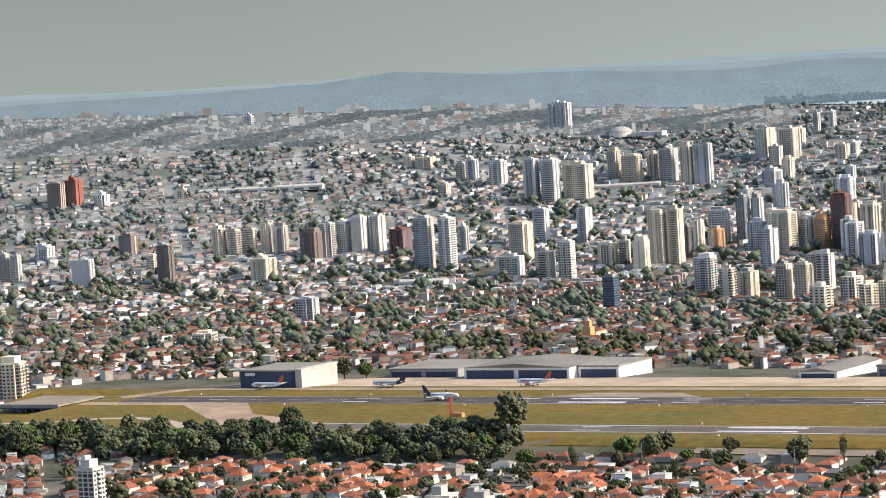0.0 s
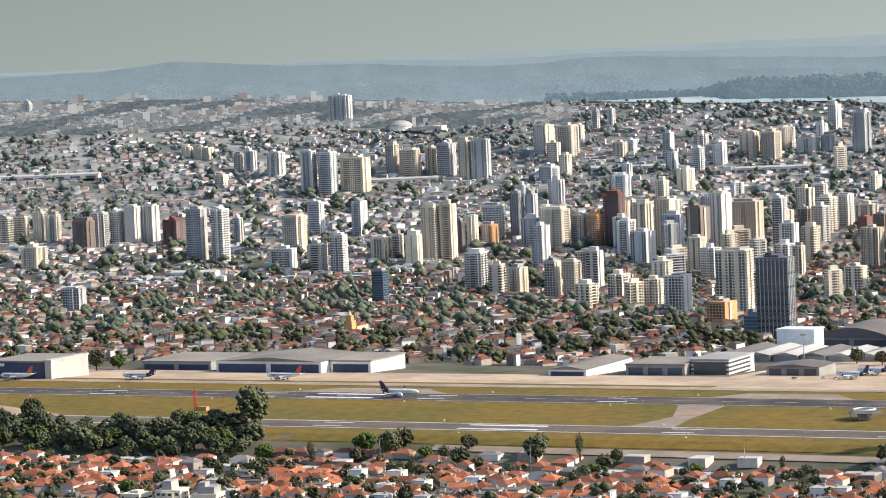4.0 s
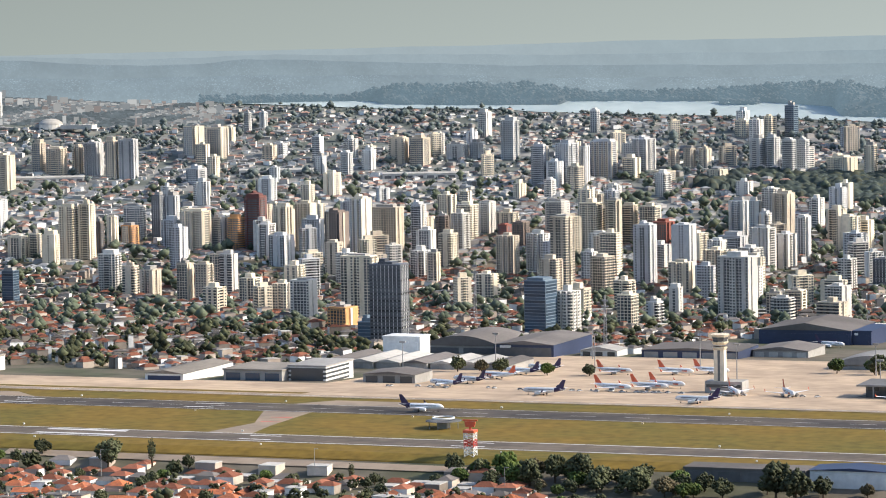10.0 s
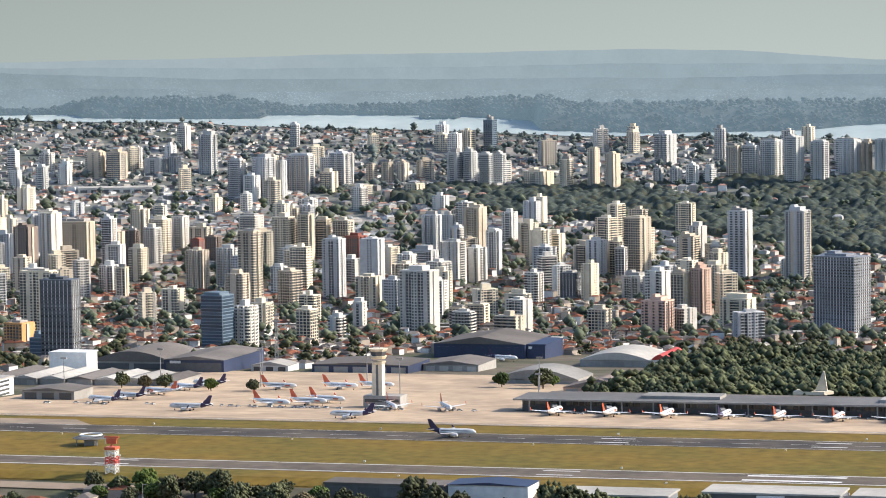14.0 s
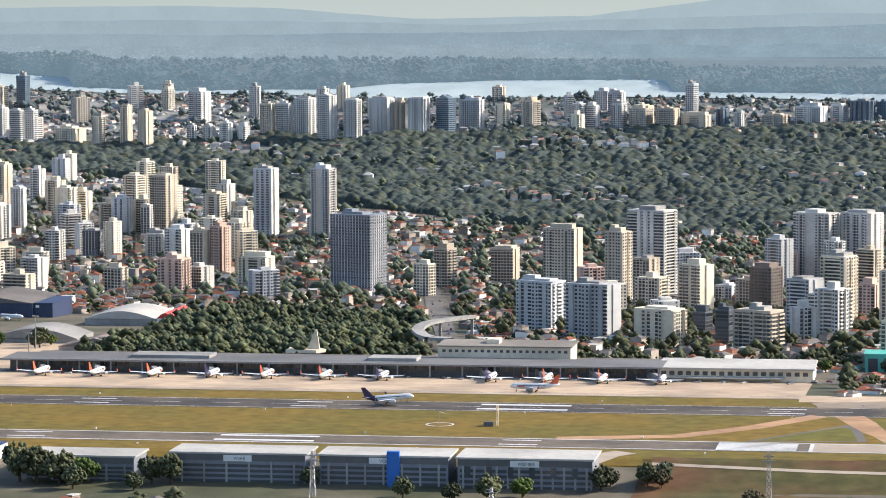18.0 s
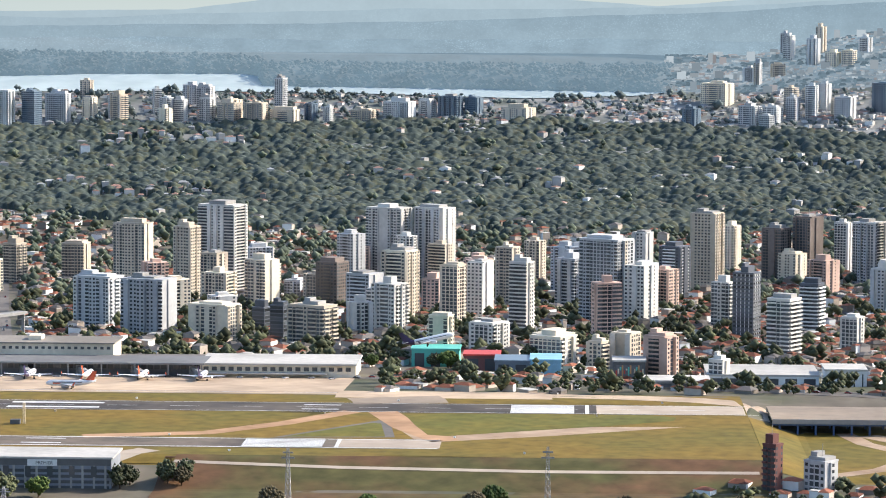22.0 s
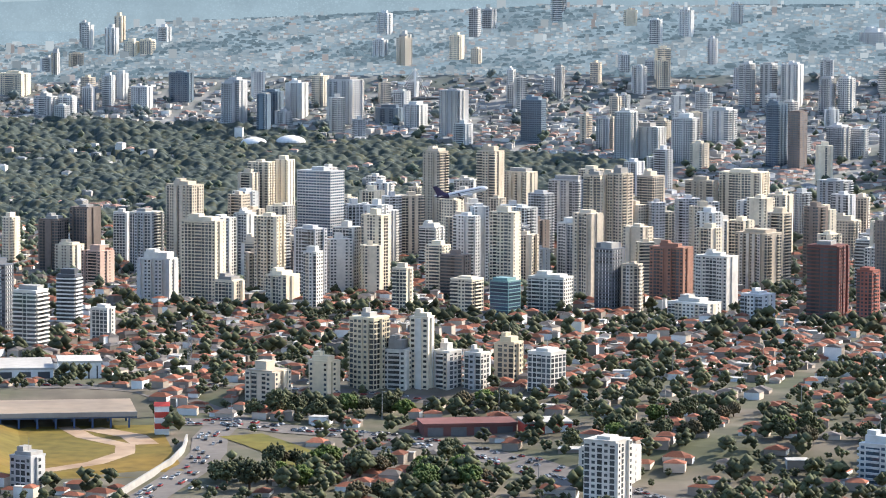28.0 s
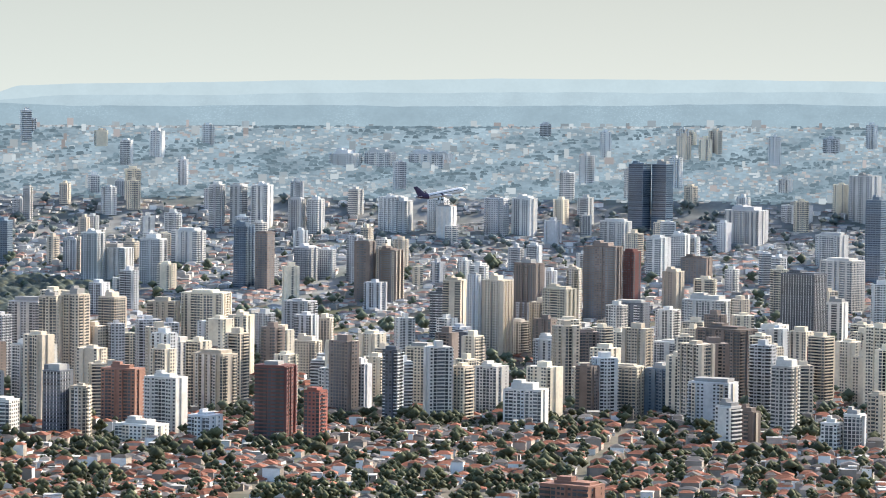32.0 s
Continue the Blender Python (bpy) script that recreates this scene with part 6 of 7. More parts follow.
def terminal():
    z = gz(-300, 1905) - 0.4
    ob = thing("terminal_building", pose(0, 0, z), "long low grey concrete airport terminal with gates along the apron", "terminal")
    part("wall", Build().box(-556, -152, 1906, 1935, 0, 8.2), CONCD, ob, "grey concrete gate level")
    g = Build()
    for j in range(101):
        x = -555 + 4 * j
        g.box(x + 0.3, x + 3.4, 1905.7, 1906.1, 4.6, 7.6)
    part("window_band", g, GLASS, ob, "dark glazed band of the departure level", "stuff")
    part("roof", Build().box(-560, -148, 1898, 1936, 8.2, 9.1), CONCD, ob, "grey slab roof with a wide eave")
    part("rear_roof", Build().box(-555, -152, 1935.5, 1975, 0, 5.5), ROOFG, ob)
    part("eave", Build().box(-560, -148, 1897.6, 1898.3, 8.2, 9.3), CONC, ob)
    for j in range(21):
        part("column", Build().box(-550 + 20 * j, -549.2 + 20 * j, 1899, 1899.8, 0, 8.2), CONC, ob)
    part("roof_house", Build().box(-480, -430, 1912, 1932, 9.1, 11), CONC, ob)
    part("roof_house", Build().box(-330, -300, 1912, 1930, 9.1, 11), CONC, ob)
    for j, x in enumerate((-526, -491, -455, -419, -385, -349, -314, -248, -214, -181, -146)):
        br = part("jet_bridge", Build().box(-1.5, 1.5, -22, 0, 3.2, 6.0).box(-2.4, 2.4, -25, -21, 2.6, 6.4).box(-0.4, 0.4, -20, -19.2, 0, 3.2).box(-2.6, 2.6, 0, 6, 0, 6.6), CONC, ob, "grey boarding bridge", at=pose(x - 9, 1905, 0, 0, 0, 18))
    low = thing("terminal_wing", pose(0, 0, z), "cream low terminal wing with a flat ribbed roof", "terminal")
    part("wall", Build().box(-151, -58, 1904, 1950, 0, 8.0), PAINT["c"], low)
    part("roof", Build().box(-152, -57, 1901, 1952, 8.0, 9.0), ROOFW, low)
    for j in range(18):
        part("window", Build().box(-149 + 5 * j, -146 + 5 * j, 1903.8, 1904.05, 4.2, 6.6), GLASS, low)
    part("canopy", Build().box(-148, -75, 1897, 1904, 3.0, 3.6), ROOFW, low)
    up = thing("terminal_hall", pose(0, 0, gz(-250, 1950) - 1), "long cream hall with a flat roof behind the terminal", "hall")
    part("wall", Build().box(-291, -208, 1938, 1972, 0, 18.6), PAINT["c"], up)
    part("roof", Build().box(-292, -207, 1936.5, 1974, 18.6, 19.4), ROOFT, up)
    for j in range(20):
        part("window", Build().box(-288 + 4 * j, -286 + 4 * j, 1937.8, 1938.05, 15.2, 16.8), GLASS, up)
    part("roof_house", Build().box(-262, -254, 1950, 1962, 19.4, 22), PAINT["c"], up)
    ch = thing("pylon_roof", pose(-386, 1995, gz(-386, 1995)), "cream flat pavilion with a slanting pylon", "pavilion")
    part("slab", Build().plate([(-12, -7), (8, -7), (13, 0), (8, 7), (-12, 7)], 8.5, 10.5), PAINT["c"], ch)
    part("base", Build().box(-8, 8, -5, 5, 0, 8.5), CONC, ch)
    part("pylon", Build().prism([(1, 10.5), (9, 10.5), (7.2, 23), (6.2, 23)], -0.8, 0.8), PAINT["c"], ch)
    rl = [(-310, 2205), (-318, 2190), (-328, 2176), (-334, 2156), (-335, 2133), (-333, 2109), (-325, 2082), (-316, 2063), (-302, 2058)]
    rb, post = Build(), []
    for (x0, y0), (x1, y1) in zip(rl, rl[1:]):
        a = math.atan2(y1 - y0, x1 - x0)
        nx, ny = -4 * math.sin(a), 4 * math.cos(a)
        rb.add([(x0 + nx, y0 + ny, -1), (x0 - nx, y0 - ny, -1), (x1 - nx, y1 - ny, -1), (x1 + nx, y1 + ny, -1), (x0 + nx, y0 + ny, 1), (x0 - nx, y0 - ny, 1), (x1 - nx, y1 - ny, 1), (x1 + nx, y1 + ny, 1)],
               [(4, 5, 6, 7), (0, 3, 2, 1), (1, 2, 6, 5), (0, 4, 7, 3)])
    rampway = thing("ramp_road", pose(0, 0, 0), "curved pale concrete ramp road on piers behind the terminal", "ramp")
    part("roadway", rb, CONC, rampway)
    for x, y in rl[::2]:
        part("pier", Build().box(x - 1, x + 1, y - 1, y + 1, gz(x, y) - 0.5, -0.9), CONC, rampway)


terminal()


def control_tower():
    x, y = -654, 1914
    ob = thing("control_tower", pose(x, y, gz(x, y)), "pale concrete airport control tower with stacked cabins", "tower")
    part("shaft", Build().box(-3.4, 3.4, -3, 3, 0, 30), PAINT["c"], ob)
    part("stair_slot", Build().box(-0.8, 0.8, -3.1, -2.9, 1, 29), CONCD, ob)
    for z, r, m in ((28, 5.2, PAINT["c"]), (31.5, 5.8, PAINT["y"]), (36.2, 6.4, PAINT["c"])):
        v, f = loft([(z, r * 0.8, 0), (z + 1.6, r, 0), (z + 2.0, r, 0)], 8)
        part("deck", Build().add([(b, c, a) for a, b, c in v], f), m, ob)
    v, f = loft([(33.4, 4.6, 0), (36.3, 5.6, 0)], 8)
    part("cabin_glass", Build().add([(b, c, a) for a, b, c in v], f), GLASS, ob, "dark slanted glazing")
    part("antenna", Build().tube((1, 0, 38), (1, 0, 43), 0.15, 0.08), STEEL, ob)
    part("annex", Build().box(-9, 16, -5, 10, 0, 8), CONC, ob)
    part("annex_window", Build().box(-8, 15, -5.1, -4.9, 4, 6), GLASS, ob)


control_tower()


def lattice(b, w0, w1, z0, z1, n, r=0.12, k=0):
    """Four legs with rings and crossed braces."""
    lev = [(z0 + (z1 - z0) * j / n, w0 + (w1 - w0) * j / n) for j in range(n + 1)]
    cs = ((-1, -1), (1, -1), (1, 1), (-1, 1))
    for (za, wa), (zb, wb) in zip(lev, lev[1:]):
        for q in range(4):
            (ax, ay), (bx, by) = cs[q], cs[(q + 1) % 4]
            b.tube((ax * wa, ay * wa, za), (ax * wb, ay * wb, zb), r, r, 4, k, False)
            b.tube((ax * wa, ay * wa, za), (bx * wb, by * wb, zb), r * 0.7, r * 0.7, 4, k, False)
            b.tube((bx * wa, by * wa, za), (ax * wb, ay * wb, zb), r * 0.7, r * 0.7, 4, k, False)
            b.tube((ax * wb, ay * wb, zb), (bx * wb, by * wb, zb), r * 0.7, r * 0.7, 4, k, False)
    return b


rad = thing("radar_tower", pose(-684, 1545, gz(-684, 1545)), "red and white lattice radar tower with an orange dish", "tower")
part("lower_frame", lattice(Build(), 2.7, 2.7, 0, 5, 2, 0.25), WHITE, rad)
part("middle_frame", lattice(Build(), 2.7, 2.7, 5, 9, 2, 0.25), RED, rad)
part("upper_frame", lattice(Build(), 2.7, 2.7, 9, 13, 2, 0.25), WHITE, rad)
part("platform", Build().box(-3.2, 3.2, -3.2, 3.2, 13, 14.4), ORANGE, rad)
part("dish", Build().prism([(-2.6, 16), (2.6, 16), (3.2, 19), (-3.2, 19)], -0.5, 0.4), ORANGE, rad, "orange slatted radar dish")
part("dish_post", Build().tube((0, 0, 14.6), (0, 0, 17), 0.8, 0.5), ORANGE, rad)
part("top_bar", Build().box(-4.2, 4.2, -0.3, 0.3, 19.2, 20), ORANGE, rad)

vor = thing("radio_beacon", pose(-743, 1654, 0), "white ring of a radio beacon on a dark raised platform", "beacon")
v, f = loft([(4.2, 10.5, 0), (4.5, 10.5, 0)], 28)
part("counterpoise", Build().add([(b, c, a) for a, b, c in v], f), CONCD, vor, "dark round mesh platform")
ringb = Build().add([((6.3 + 0.5 * math.cos(c)) * math.cos(a), (6.3 + 0.5 * math.cos(c)) * math.sin(a), 6 + 0.5 * math.sin(c)) for a in [2 * math.pi * k / 28 for k in range(28)] for c in [math.pi * j / 3 for j in range(6)]],
                    [(k * 6 + j, (k + 1) % 28 * 6 + j, (k + 1) % 28 * 6 + (j + 1) % 6, k * 6 + (j + 1) % 6) for k in range(28) for j in range(6)])
part("ring", ringb, WHITE, vor)
part("hut", Build().box(-3, 3, -3, 3, 0, 4.2), CONC, vor)
for k in range(8):
    a0 = math.pi * k / 4
    part("post", Build().tube((9 * math.cos(a0), 9 * math.sin(a0), 0), (9 * math.cos(a0), 9 * math.sin(a0), 4.2), 0.2, 0.2), STEEL, vor)

mast = thing("light_mast", pose(-1189, 1640, 0), "slim red and white lattice mast beside a low cabin", "mast")
part("frame", lattice(Build(), 0.9, 0.7, 0, 13, 6, 0.12), RED, mast)
part("cabin", Build().box(2, 9, -2, 2, 0, 2.6), PAINT["o"], mast)
mast2 = thing("light_mast", pose(-212, 1648, 0), "slim yellow mast beside a small cabin on grass", "mast")
part("frame", lattice(Build(), 0.6, 0.5, 0, 11, 6, 0.1), PAINT["y"], mast2)
part("cabin", Build().box(-7, -2, -2, 2, 0, 2.4), CONCD, mast2)
wind = thing("windsock", pose(-243, 1650, 0), "yellow windsock inside a white painted circle", "windsock")
rg = Build()
for k in range(24):
    a0, a1 = 2 * math.pi * k / 24, 2 * math.pi * (k + 1) / 24
    rg.add([(r * math.cos(a), r * math.sin(a), 0.2) for r, a in ((6.6, a0), (7.6, a0), (7.6, a1), (6.6, a1))], [(0, 1, 2, 3)])
part("circle", rg, MARK, wind)
part("pole", Build().tube((0, 0, 0), (0, 0, 7), 0.12, 0.08), STEEL, wind)
part("sock", Build().tube((0, 0, 6.6), (2.8, 0, 6.0), 0.55, 0.25), PAINT["y"], wind)
for k in range(46):
    s = tagged(new("runway_light", Build().box(-0.5, 0.5, -0.4, 0.4, 0, 0.9).mesh("runway_light", WHITE if k % 4 else PAINT["y"])), "small white sign box beside the runway", "sign", "signs of the airfield")
    s.matrix_basis = pose(-1500 + 36 * k, (1697, 1752, 1612, 1560)[k % 4], gz(-1500 + 36 * k, 1700) + 0.05)


def hall(name, x0, x1, y0, y1, h, wall, roof, front, label, ridge=0.0, arch=0.0, doors=2, sign=None):
    """A hangar or store: walls, roof, and large dark doors towards the field."""
    z = min(gz(x0, y0), gz(x1, y0), gz(x0, y1), gz(x1, y1)) - 0.5
    w, d = x1 - x0, y1 - y0
    ob = thing(name, pose((x0 + x1) / 2, y0, z), label, "hangar")
    part("wall", Build().box(-w / 2, w / 2, 0, d, 0, h), wall, ob)
    if arch:
        n = 12
        prof = [(-w / 2 + w * k / n, h + arch * math.sin(math.pi * k / n)) for k in range(n + 1)]
        part("roof", Build().prism(prof, -1, d + 0.5), roof, ob)
    elif ridge:
        part("roof", Build().prism([(-w / 2 - 0.8, h), (w / 2 + 0.8, h), (0, h + ridge)], -1, d + 0.5), roof, ob)
    else:
        part("roof", Build().box(-w / 2 - 0.6, w / 2 + 0.6, -0.6, d + 0.6, h, h + 1.1), roof, ob)
    for k in range(doors):
        a = -w / 2 + w * k / doors
        part("door", Build().box(a + 2, a + w / doors - 2, -0.25, 0.3, 0, h * 0.84), front, ob, "large dark hangar door")
    if sign:
        part("sign", Build().box(-w * 0.4, -w * 0.22, -0.35, 0, h * 0.8, h * 0.94), sign, ob)
    return ob


hall("hangar", -1462, -1415, 1800, 1850, 15, NAVY, ROOFT, NAVY, "dark navy hangar with a pale flat roof", doors=1, sign=WHITE)
hall("annex_hall", -1414.6, -1409, 1801, 1849, 15.5, ROOFW, ROOFW, ROOFW, "white flank wall of the navy hangar", doors=1)
hall("hangar", -1405, -1345, 1915, 1975, 9, CONC, ROOFT, NAVY, "low grey maintenance hall with a tan roof", doors=2)
hall("hangar", -1328, -1240, 1895, 1960, 12, WHITE, ROOFT, NAVY, "wide white hangar with three dark doors", ridge=3, doors=2)
hall("hangar", -1239, -1206, 1907, 1960, 11, WHITE, ROOFT, NAVY, "white hangar wing with a dark door", doors=1)
hall("hangar", -1060, -1031, 1896, 1975, 9, WHITE, ROOFT, NAVY, "white gabled hangar with an open dark front", ridge=2.5, doors=1)
hall("hangar", -1010, -966, 1916, 1962, 9.5, CONC, ROOFT, GLASSB, "low grey hall with blue glazing", doors=3)
st = hall("office_block", -965, -937, 1925, 1972, 12.5, WHITE, CONC, GLASS, "white office block with dark window bands", doors=1)
for k in range(4):
    part("window_band", Build().box(-14.1, 14.1, -0.3, 40, 1.5 + 2.9 * k, 3.0 + 2.9 * k), GLASS, st)
hall("store", -910, -872, 1926, 1958, 8, CONC, ROOFG, GLASS, "grey store house with a shallow roof", ridge=2, doors=3)
for k in range(7):
    hall("workshop", -1000 + 20 * k, -981 + 20 * k, 2060 + 3 * k, 2130, 9 - 0.4 * k, CONC, ROOFW if k % 3 else ROOFG, CONC, "pale workshop hall with a ribbed roof", ridge=2.2, doors=2)
hall("hangar", -1005, -935, 2262, 2335, 10, CONC, ROOFG, CONCD, "grey hangar under an arched roof", arch=8, doors=2)
hall("hangar", -934, -885, 2240, 2330, 14, NAVY, ROOFG, CONCD, "dark indigo hangar with an open front", ridge=3, doors=1, sign=WHITE)
hall("office_block", -985, -955, 2140, 2160, 20, WHITE, WHITE, WHITE, "plain white block behind the workshops", doors=1)
hall("store", -872, -842, 2265, 2290, 6, WHITE, ROOFW, GLASS, "small white gabled shed", ridge=3, doors=3)
hall("hangar", -822, -745, 2264, 2320, 9, NAVY, ROOFG, CONC, "low navy hall with pale doors", ridge=2, doors=5)
hall("hangar", -744, -700, 2300, 2350, 8, CONC, ROOFG, ROOFW, "grey sheds with sawtooth roofs", ridge=3, doors=4)
hall("hangar", -790, -712, 2478, 2560, 16, NAVY, ROOFG, NAVY, "large navy hangar with a grey gabled roof", ridge=6, doors=1)
hall("hangar", -711.6, -696, 2482, 2540, 14, NAVY, NAVY, NAVY, "navy hangar annex with a white sign", doors=1, sign=WHITE)
hall("hangar", -642, -585, 2386, 2450, 9, CONC, ROOFW, CONC, "arched grey hall on the airfield's edge", arch=6, doors=3)
hall("hangar", -584.5, -572, 2387, 2449, 9.5, WHITE, RED, WHITE, "bright red-roofed end of the arched hall", arch=4, doors=1)
hall("hangar", -650, -588, 2172, 2215, 6, CONC, CONC, CONC, "pale green-grey vaulted hall", arch=7, doors=1)
hall("store", -575, -525, 2080, 2110, 6, PAINT["p"], PAINT["b"], CONC, "long brown-roofed brick store", ridge=6, doors=4)


def slab_office(x0, x1, y0, y1, h, label, panels, sign=""):
    """A flat-roofed office or hotel in front of the field."""
    z = gz((x0 + x1) / 2, y0) - 1
    w, d = x1 - x0, y1 - y0
    ob = thing("office_building", pose((x0 + x1) / 2, y0, z), label, "building", "flat offices before the runway")
    part("wall", Build().box(-w / 2, w / 2, 0, d, 0, h), PAINT["q"], ob)
    part("roof", Build().box(-w / 2 - 1, w / 2 + 1, -1, d + 1, h, h + 0.9), ROOFW, ob, "white flat roof")
    part("fascia", Build().box(-w / 2, w / 2, -0.4, 0, h - 3.2, h - 0.1), CONCD, ob)
    n = panels
    for k in range(4):
        z0 = 1.2 + (h - 5) * k / 4
        part("louvre_band", Build().box(-w / 2 + 1, w / 2 - 1, -0.3, 0.02, z0, z0 + (h - 5) / 4 * 0.55), GLASS, ob)
    for k in range(n):
        a = -w / 2 + w * (k + 0.5) / n
        part("pilaster", Build().box(a - 0.5, a + 0.5, -0.6, 0, 0, h - 3.2), CONC, ob)
    if sign:
        board = part("sign_board", Build().box(-7, 7, -0.9, -0.4, h - 3.4, h - 0.4), WHITE, ob)
        c = bpy.data.curves.new("lettering", "FONT")
        c.body, c.size, c.extrude, c.align_x = sign, 2.2, 0.05, "CENTER"
        c.materials.append(CONCD)
        t = new("lettering", c)
        t.parent = ob
        t.matrix_basis = pose(1, -0.96, h - 2.7, 90, 0, 0)
    return ob


hall("store", -556, -492, 1522, 1540, 6.5, CONCD, ROOFG, CONCD, "dark low store house before the field", doors=4)
hall("store", -488, -446, 1518, 1540, 9.5, WHITE, NAVY, WHITE, "white hall with a dark blue roof edge", ridge=1.5, doors=1)
slab_office(-425, -370, 1500, 1525, 13, "slate office block with a white flat roof", 6)
slab_office(-352, -285, 1502, 1528, 15, "slate office block with a white flat roof and sign", 6, "VOAR")
v3 = slab_office(-278, -215, 1502, 1528, 15, "slate office block with a bright blue stair tower", 7, "VOAR")
part("stair_tower", Build().box(2, 8, -2.5, 1, 0, 18), mat("paint_bright_blue", (0.06, 0.17, 0.5)), v3, "bright blue stair tower")
pr = slab_office(-210, -145, 1500, 1530, 15.5, "grey concrete office block with tall dark windows", 12, "PREMIER")
for k in range(6):
    part("tall_window", Build().box(-29 + 10.4 * k, -26.4 + 10.4 * k, -0.7, 0, 7, 12), GLASS, pr)

# coloured blocks on the avenue behind the runway's end
hall("shop_block", -30, 0, 2006, 2030, 12, TURQ, TURQ, GLASS, "bright turquoise shop block", doors=3)
hall("shop_block", 4, 26, 1972, 1995, 11, PAINT["m"], RED, GLASS, "dark red shop block", doors=2)
hall("shop_block", 24, 45, 1940, 1970, 10, PAINT["u"], PAINT["u"], GLASS, "dark blue glazed shop block", doors=2)
hall("shop_block", 45.5, 64, 1938, 1970, 11, SKYB, SKYB, SKYB, "pale sky-blue shop block", doors=1)
mu = hall("mural_block", 95, 114, 1900, 1922, 13, CONCD, ROOFW, CONCD, "dark block with a colourful mural wall", doors=1)
for k in range(14):
    part("mural_patch", Build().box(-8 + 1.2 * k, -7.1 + 1.2 * k, -0.4, 0, 4 + 2 * (k % 3), 8 + (k % 4)), (RED, PAINT["y"], TURQ, PAINT["o"])[k % 4], mu)
hall("workshop", 150, 215, 1880, 1930, 8, WHITE, ROOFW, GLASS, "white low workshop hall", doors=6)
hall("workshop", 218, 242, 1872, 1900, 11, WHITE, ROOFW, GLASS, "white block with rows of small windows", doors=5)
hall("workshop", 110, 150, 1850, 1875, 5, CONC, ROOFW, CONCD, "white roofed carport by the fence", doors=4)
hall("workshop", 392, 440, 1640, 1662, 6, PAINT["m"], PAINT["m"], CONCD, "dark maroon market hall on the avenue", doors=4)
hall("workshop", 441, 465, 1622, 1642, 6.5, RED, ROOFW, WHITE, "red and white shop front on the avenue", doors=3)


# ---- overrun decks ----
def deck(x0, x1, y0, y1, label):
    z = 0.3
    ob = thing("overrun_deck", pose(0, 0, 0), label, "deck")
    part("slab", Build().box(x0, x1, y0, y1, z - 1.2, z), TAXI, ob, "tan concrete runway deck")
    part("edge_beam", Build().box(x0, x1, y0 - 0.4, y0, z - 2.2, z + 0.3), CONC, ob)
    blue = mat("paint_steel_blue", (0.05, 0.10, 0.22), rough=0.5)
    for k in range(8):
        for y in (y0 + 1.5, (y0 + y1) / 2, y1 - 1.5):
            x = x0 + 4 + (x1 - x0 - 8) * k / 7
            part("column", Build().box(x - 0.5, x + 0.5, y - 0.5, y + 0.5, gz(x, y) - 0.2, z - 1.2), blue, ob, "steel-blue column")
    for y in (y0 + 1.5, y1 - 1.5):
        part("girder", Build().box(x0, x1, y - 0.4, y + 0.4, z - 3.2, z - 1.2), blue, ob)
    return ob


deck(176, 250, 1690, 1744, "tan concrete overrun deck on blue steel columns")
deck(-1600, -1545, 1690, 1744, "tan concrete overrun deck on blue steel columns")
rw = thing("striped_tower", pose(261, 1667, gz(261, 1667)), "small red and white banded brick tower", "tower")
for k in range(5):
    part("band", Build().box(-3.6, 3.6, -3, 3, 2.9 * k, 2.9 * k + 2.9), RED if k % 2 else WHITE, rw)
part("roof", Build().gable(-4, 4, -3.4, 3.4, 14.5, 16.4), RED, rw)


# ---- avenue with traffic ----
line = ROADS[1]
strip("road", ROADS[0], 9, 0.25, ASPH, "grey avenue crowded with cars")
strip("road", ROADS[1], 13, 0.3, ASPH, "grey avenue crowded with cars")
strip("road", SIDE_STREET, 8, 0.5, ASPH, "straight grey avenue with traffic running away from the airport")
strip("road", [(150, 1835), (260, 1790), (300, 1740), (305, 1705)], 9, 0.22, ASPH, "grey street beside the airfield")
strip("road", [(-60, 1905), (60, 1885), (150, 1840), (250, 1812), (420, 1760)], 7, 0.22, ASPH, "grey street beside the airfield")
strip("verge", [(300, 1656), (310, 1625), (318, 1595), (316, 1560), (304, 1545)], 12, 0.35, GRASSG, "green park strip between the avenues")
wallb = Build()
side = [(222, 1470), (244, 1529), (257, 1562), (266, 1601), (271, 1640)]
for (x0, y0), (x1, y1) in zip(side, side[1:]):
    wallb.add([(x0, y0, gz(x0, y0) - 1), (x1, y1, gz(x1, y1) - 1), (x1, y1, gz(x1, y1) + 3.5), (x0, y0, gz(x0, y0) + 3.5),
               (x0 + 1, y0, gz(x0, y0) - 1), (x1 + 1, y1, gz(x1, y1) - 1), (x1 + 1, y1, gz(x1, y1) + 3.5), (x0 + 1, y0, gz(x0, y0) + 3.5)],
              [(0, 1, 2, 3), (5, 4, 7, 6), (3, 2, 6, 7)])
tagged(new("wall_avenue", wallb.mesh("wall_avenue", CONC)), "pale curved retaining wall along the avenue", kind="structure")


def car(m, paint, label):
    ob = thing("car", m, label, "car", "cars on the streets")
    part("body", Build().prism([(-2.0, 0.3), (2.0, 0.3), (2.0, 0.75), (1.1, 0.85), (-2.0, 0.9)], -0.8, 0.8), paint, ob)
    part("cabin", Build().prism([(-1.6, 0.88), (1.0, 0.86), (0.4, 1.35), (-1.2, 1.35)], -0.7, 0.7), GLASS, ob)
    for x in (-1.25, 1.25):
        for s in (-1, 1):
            part("wheel", Build().tube((x, s * 0.62, 0.3), (x, s * 0.83, 0.3), 0.3, 0.3, 8), BLACK, ob)
    return ob


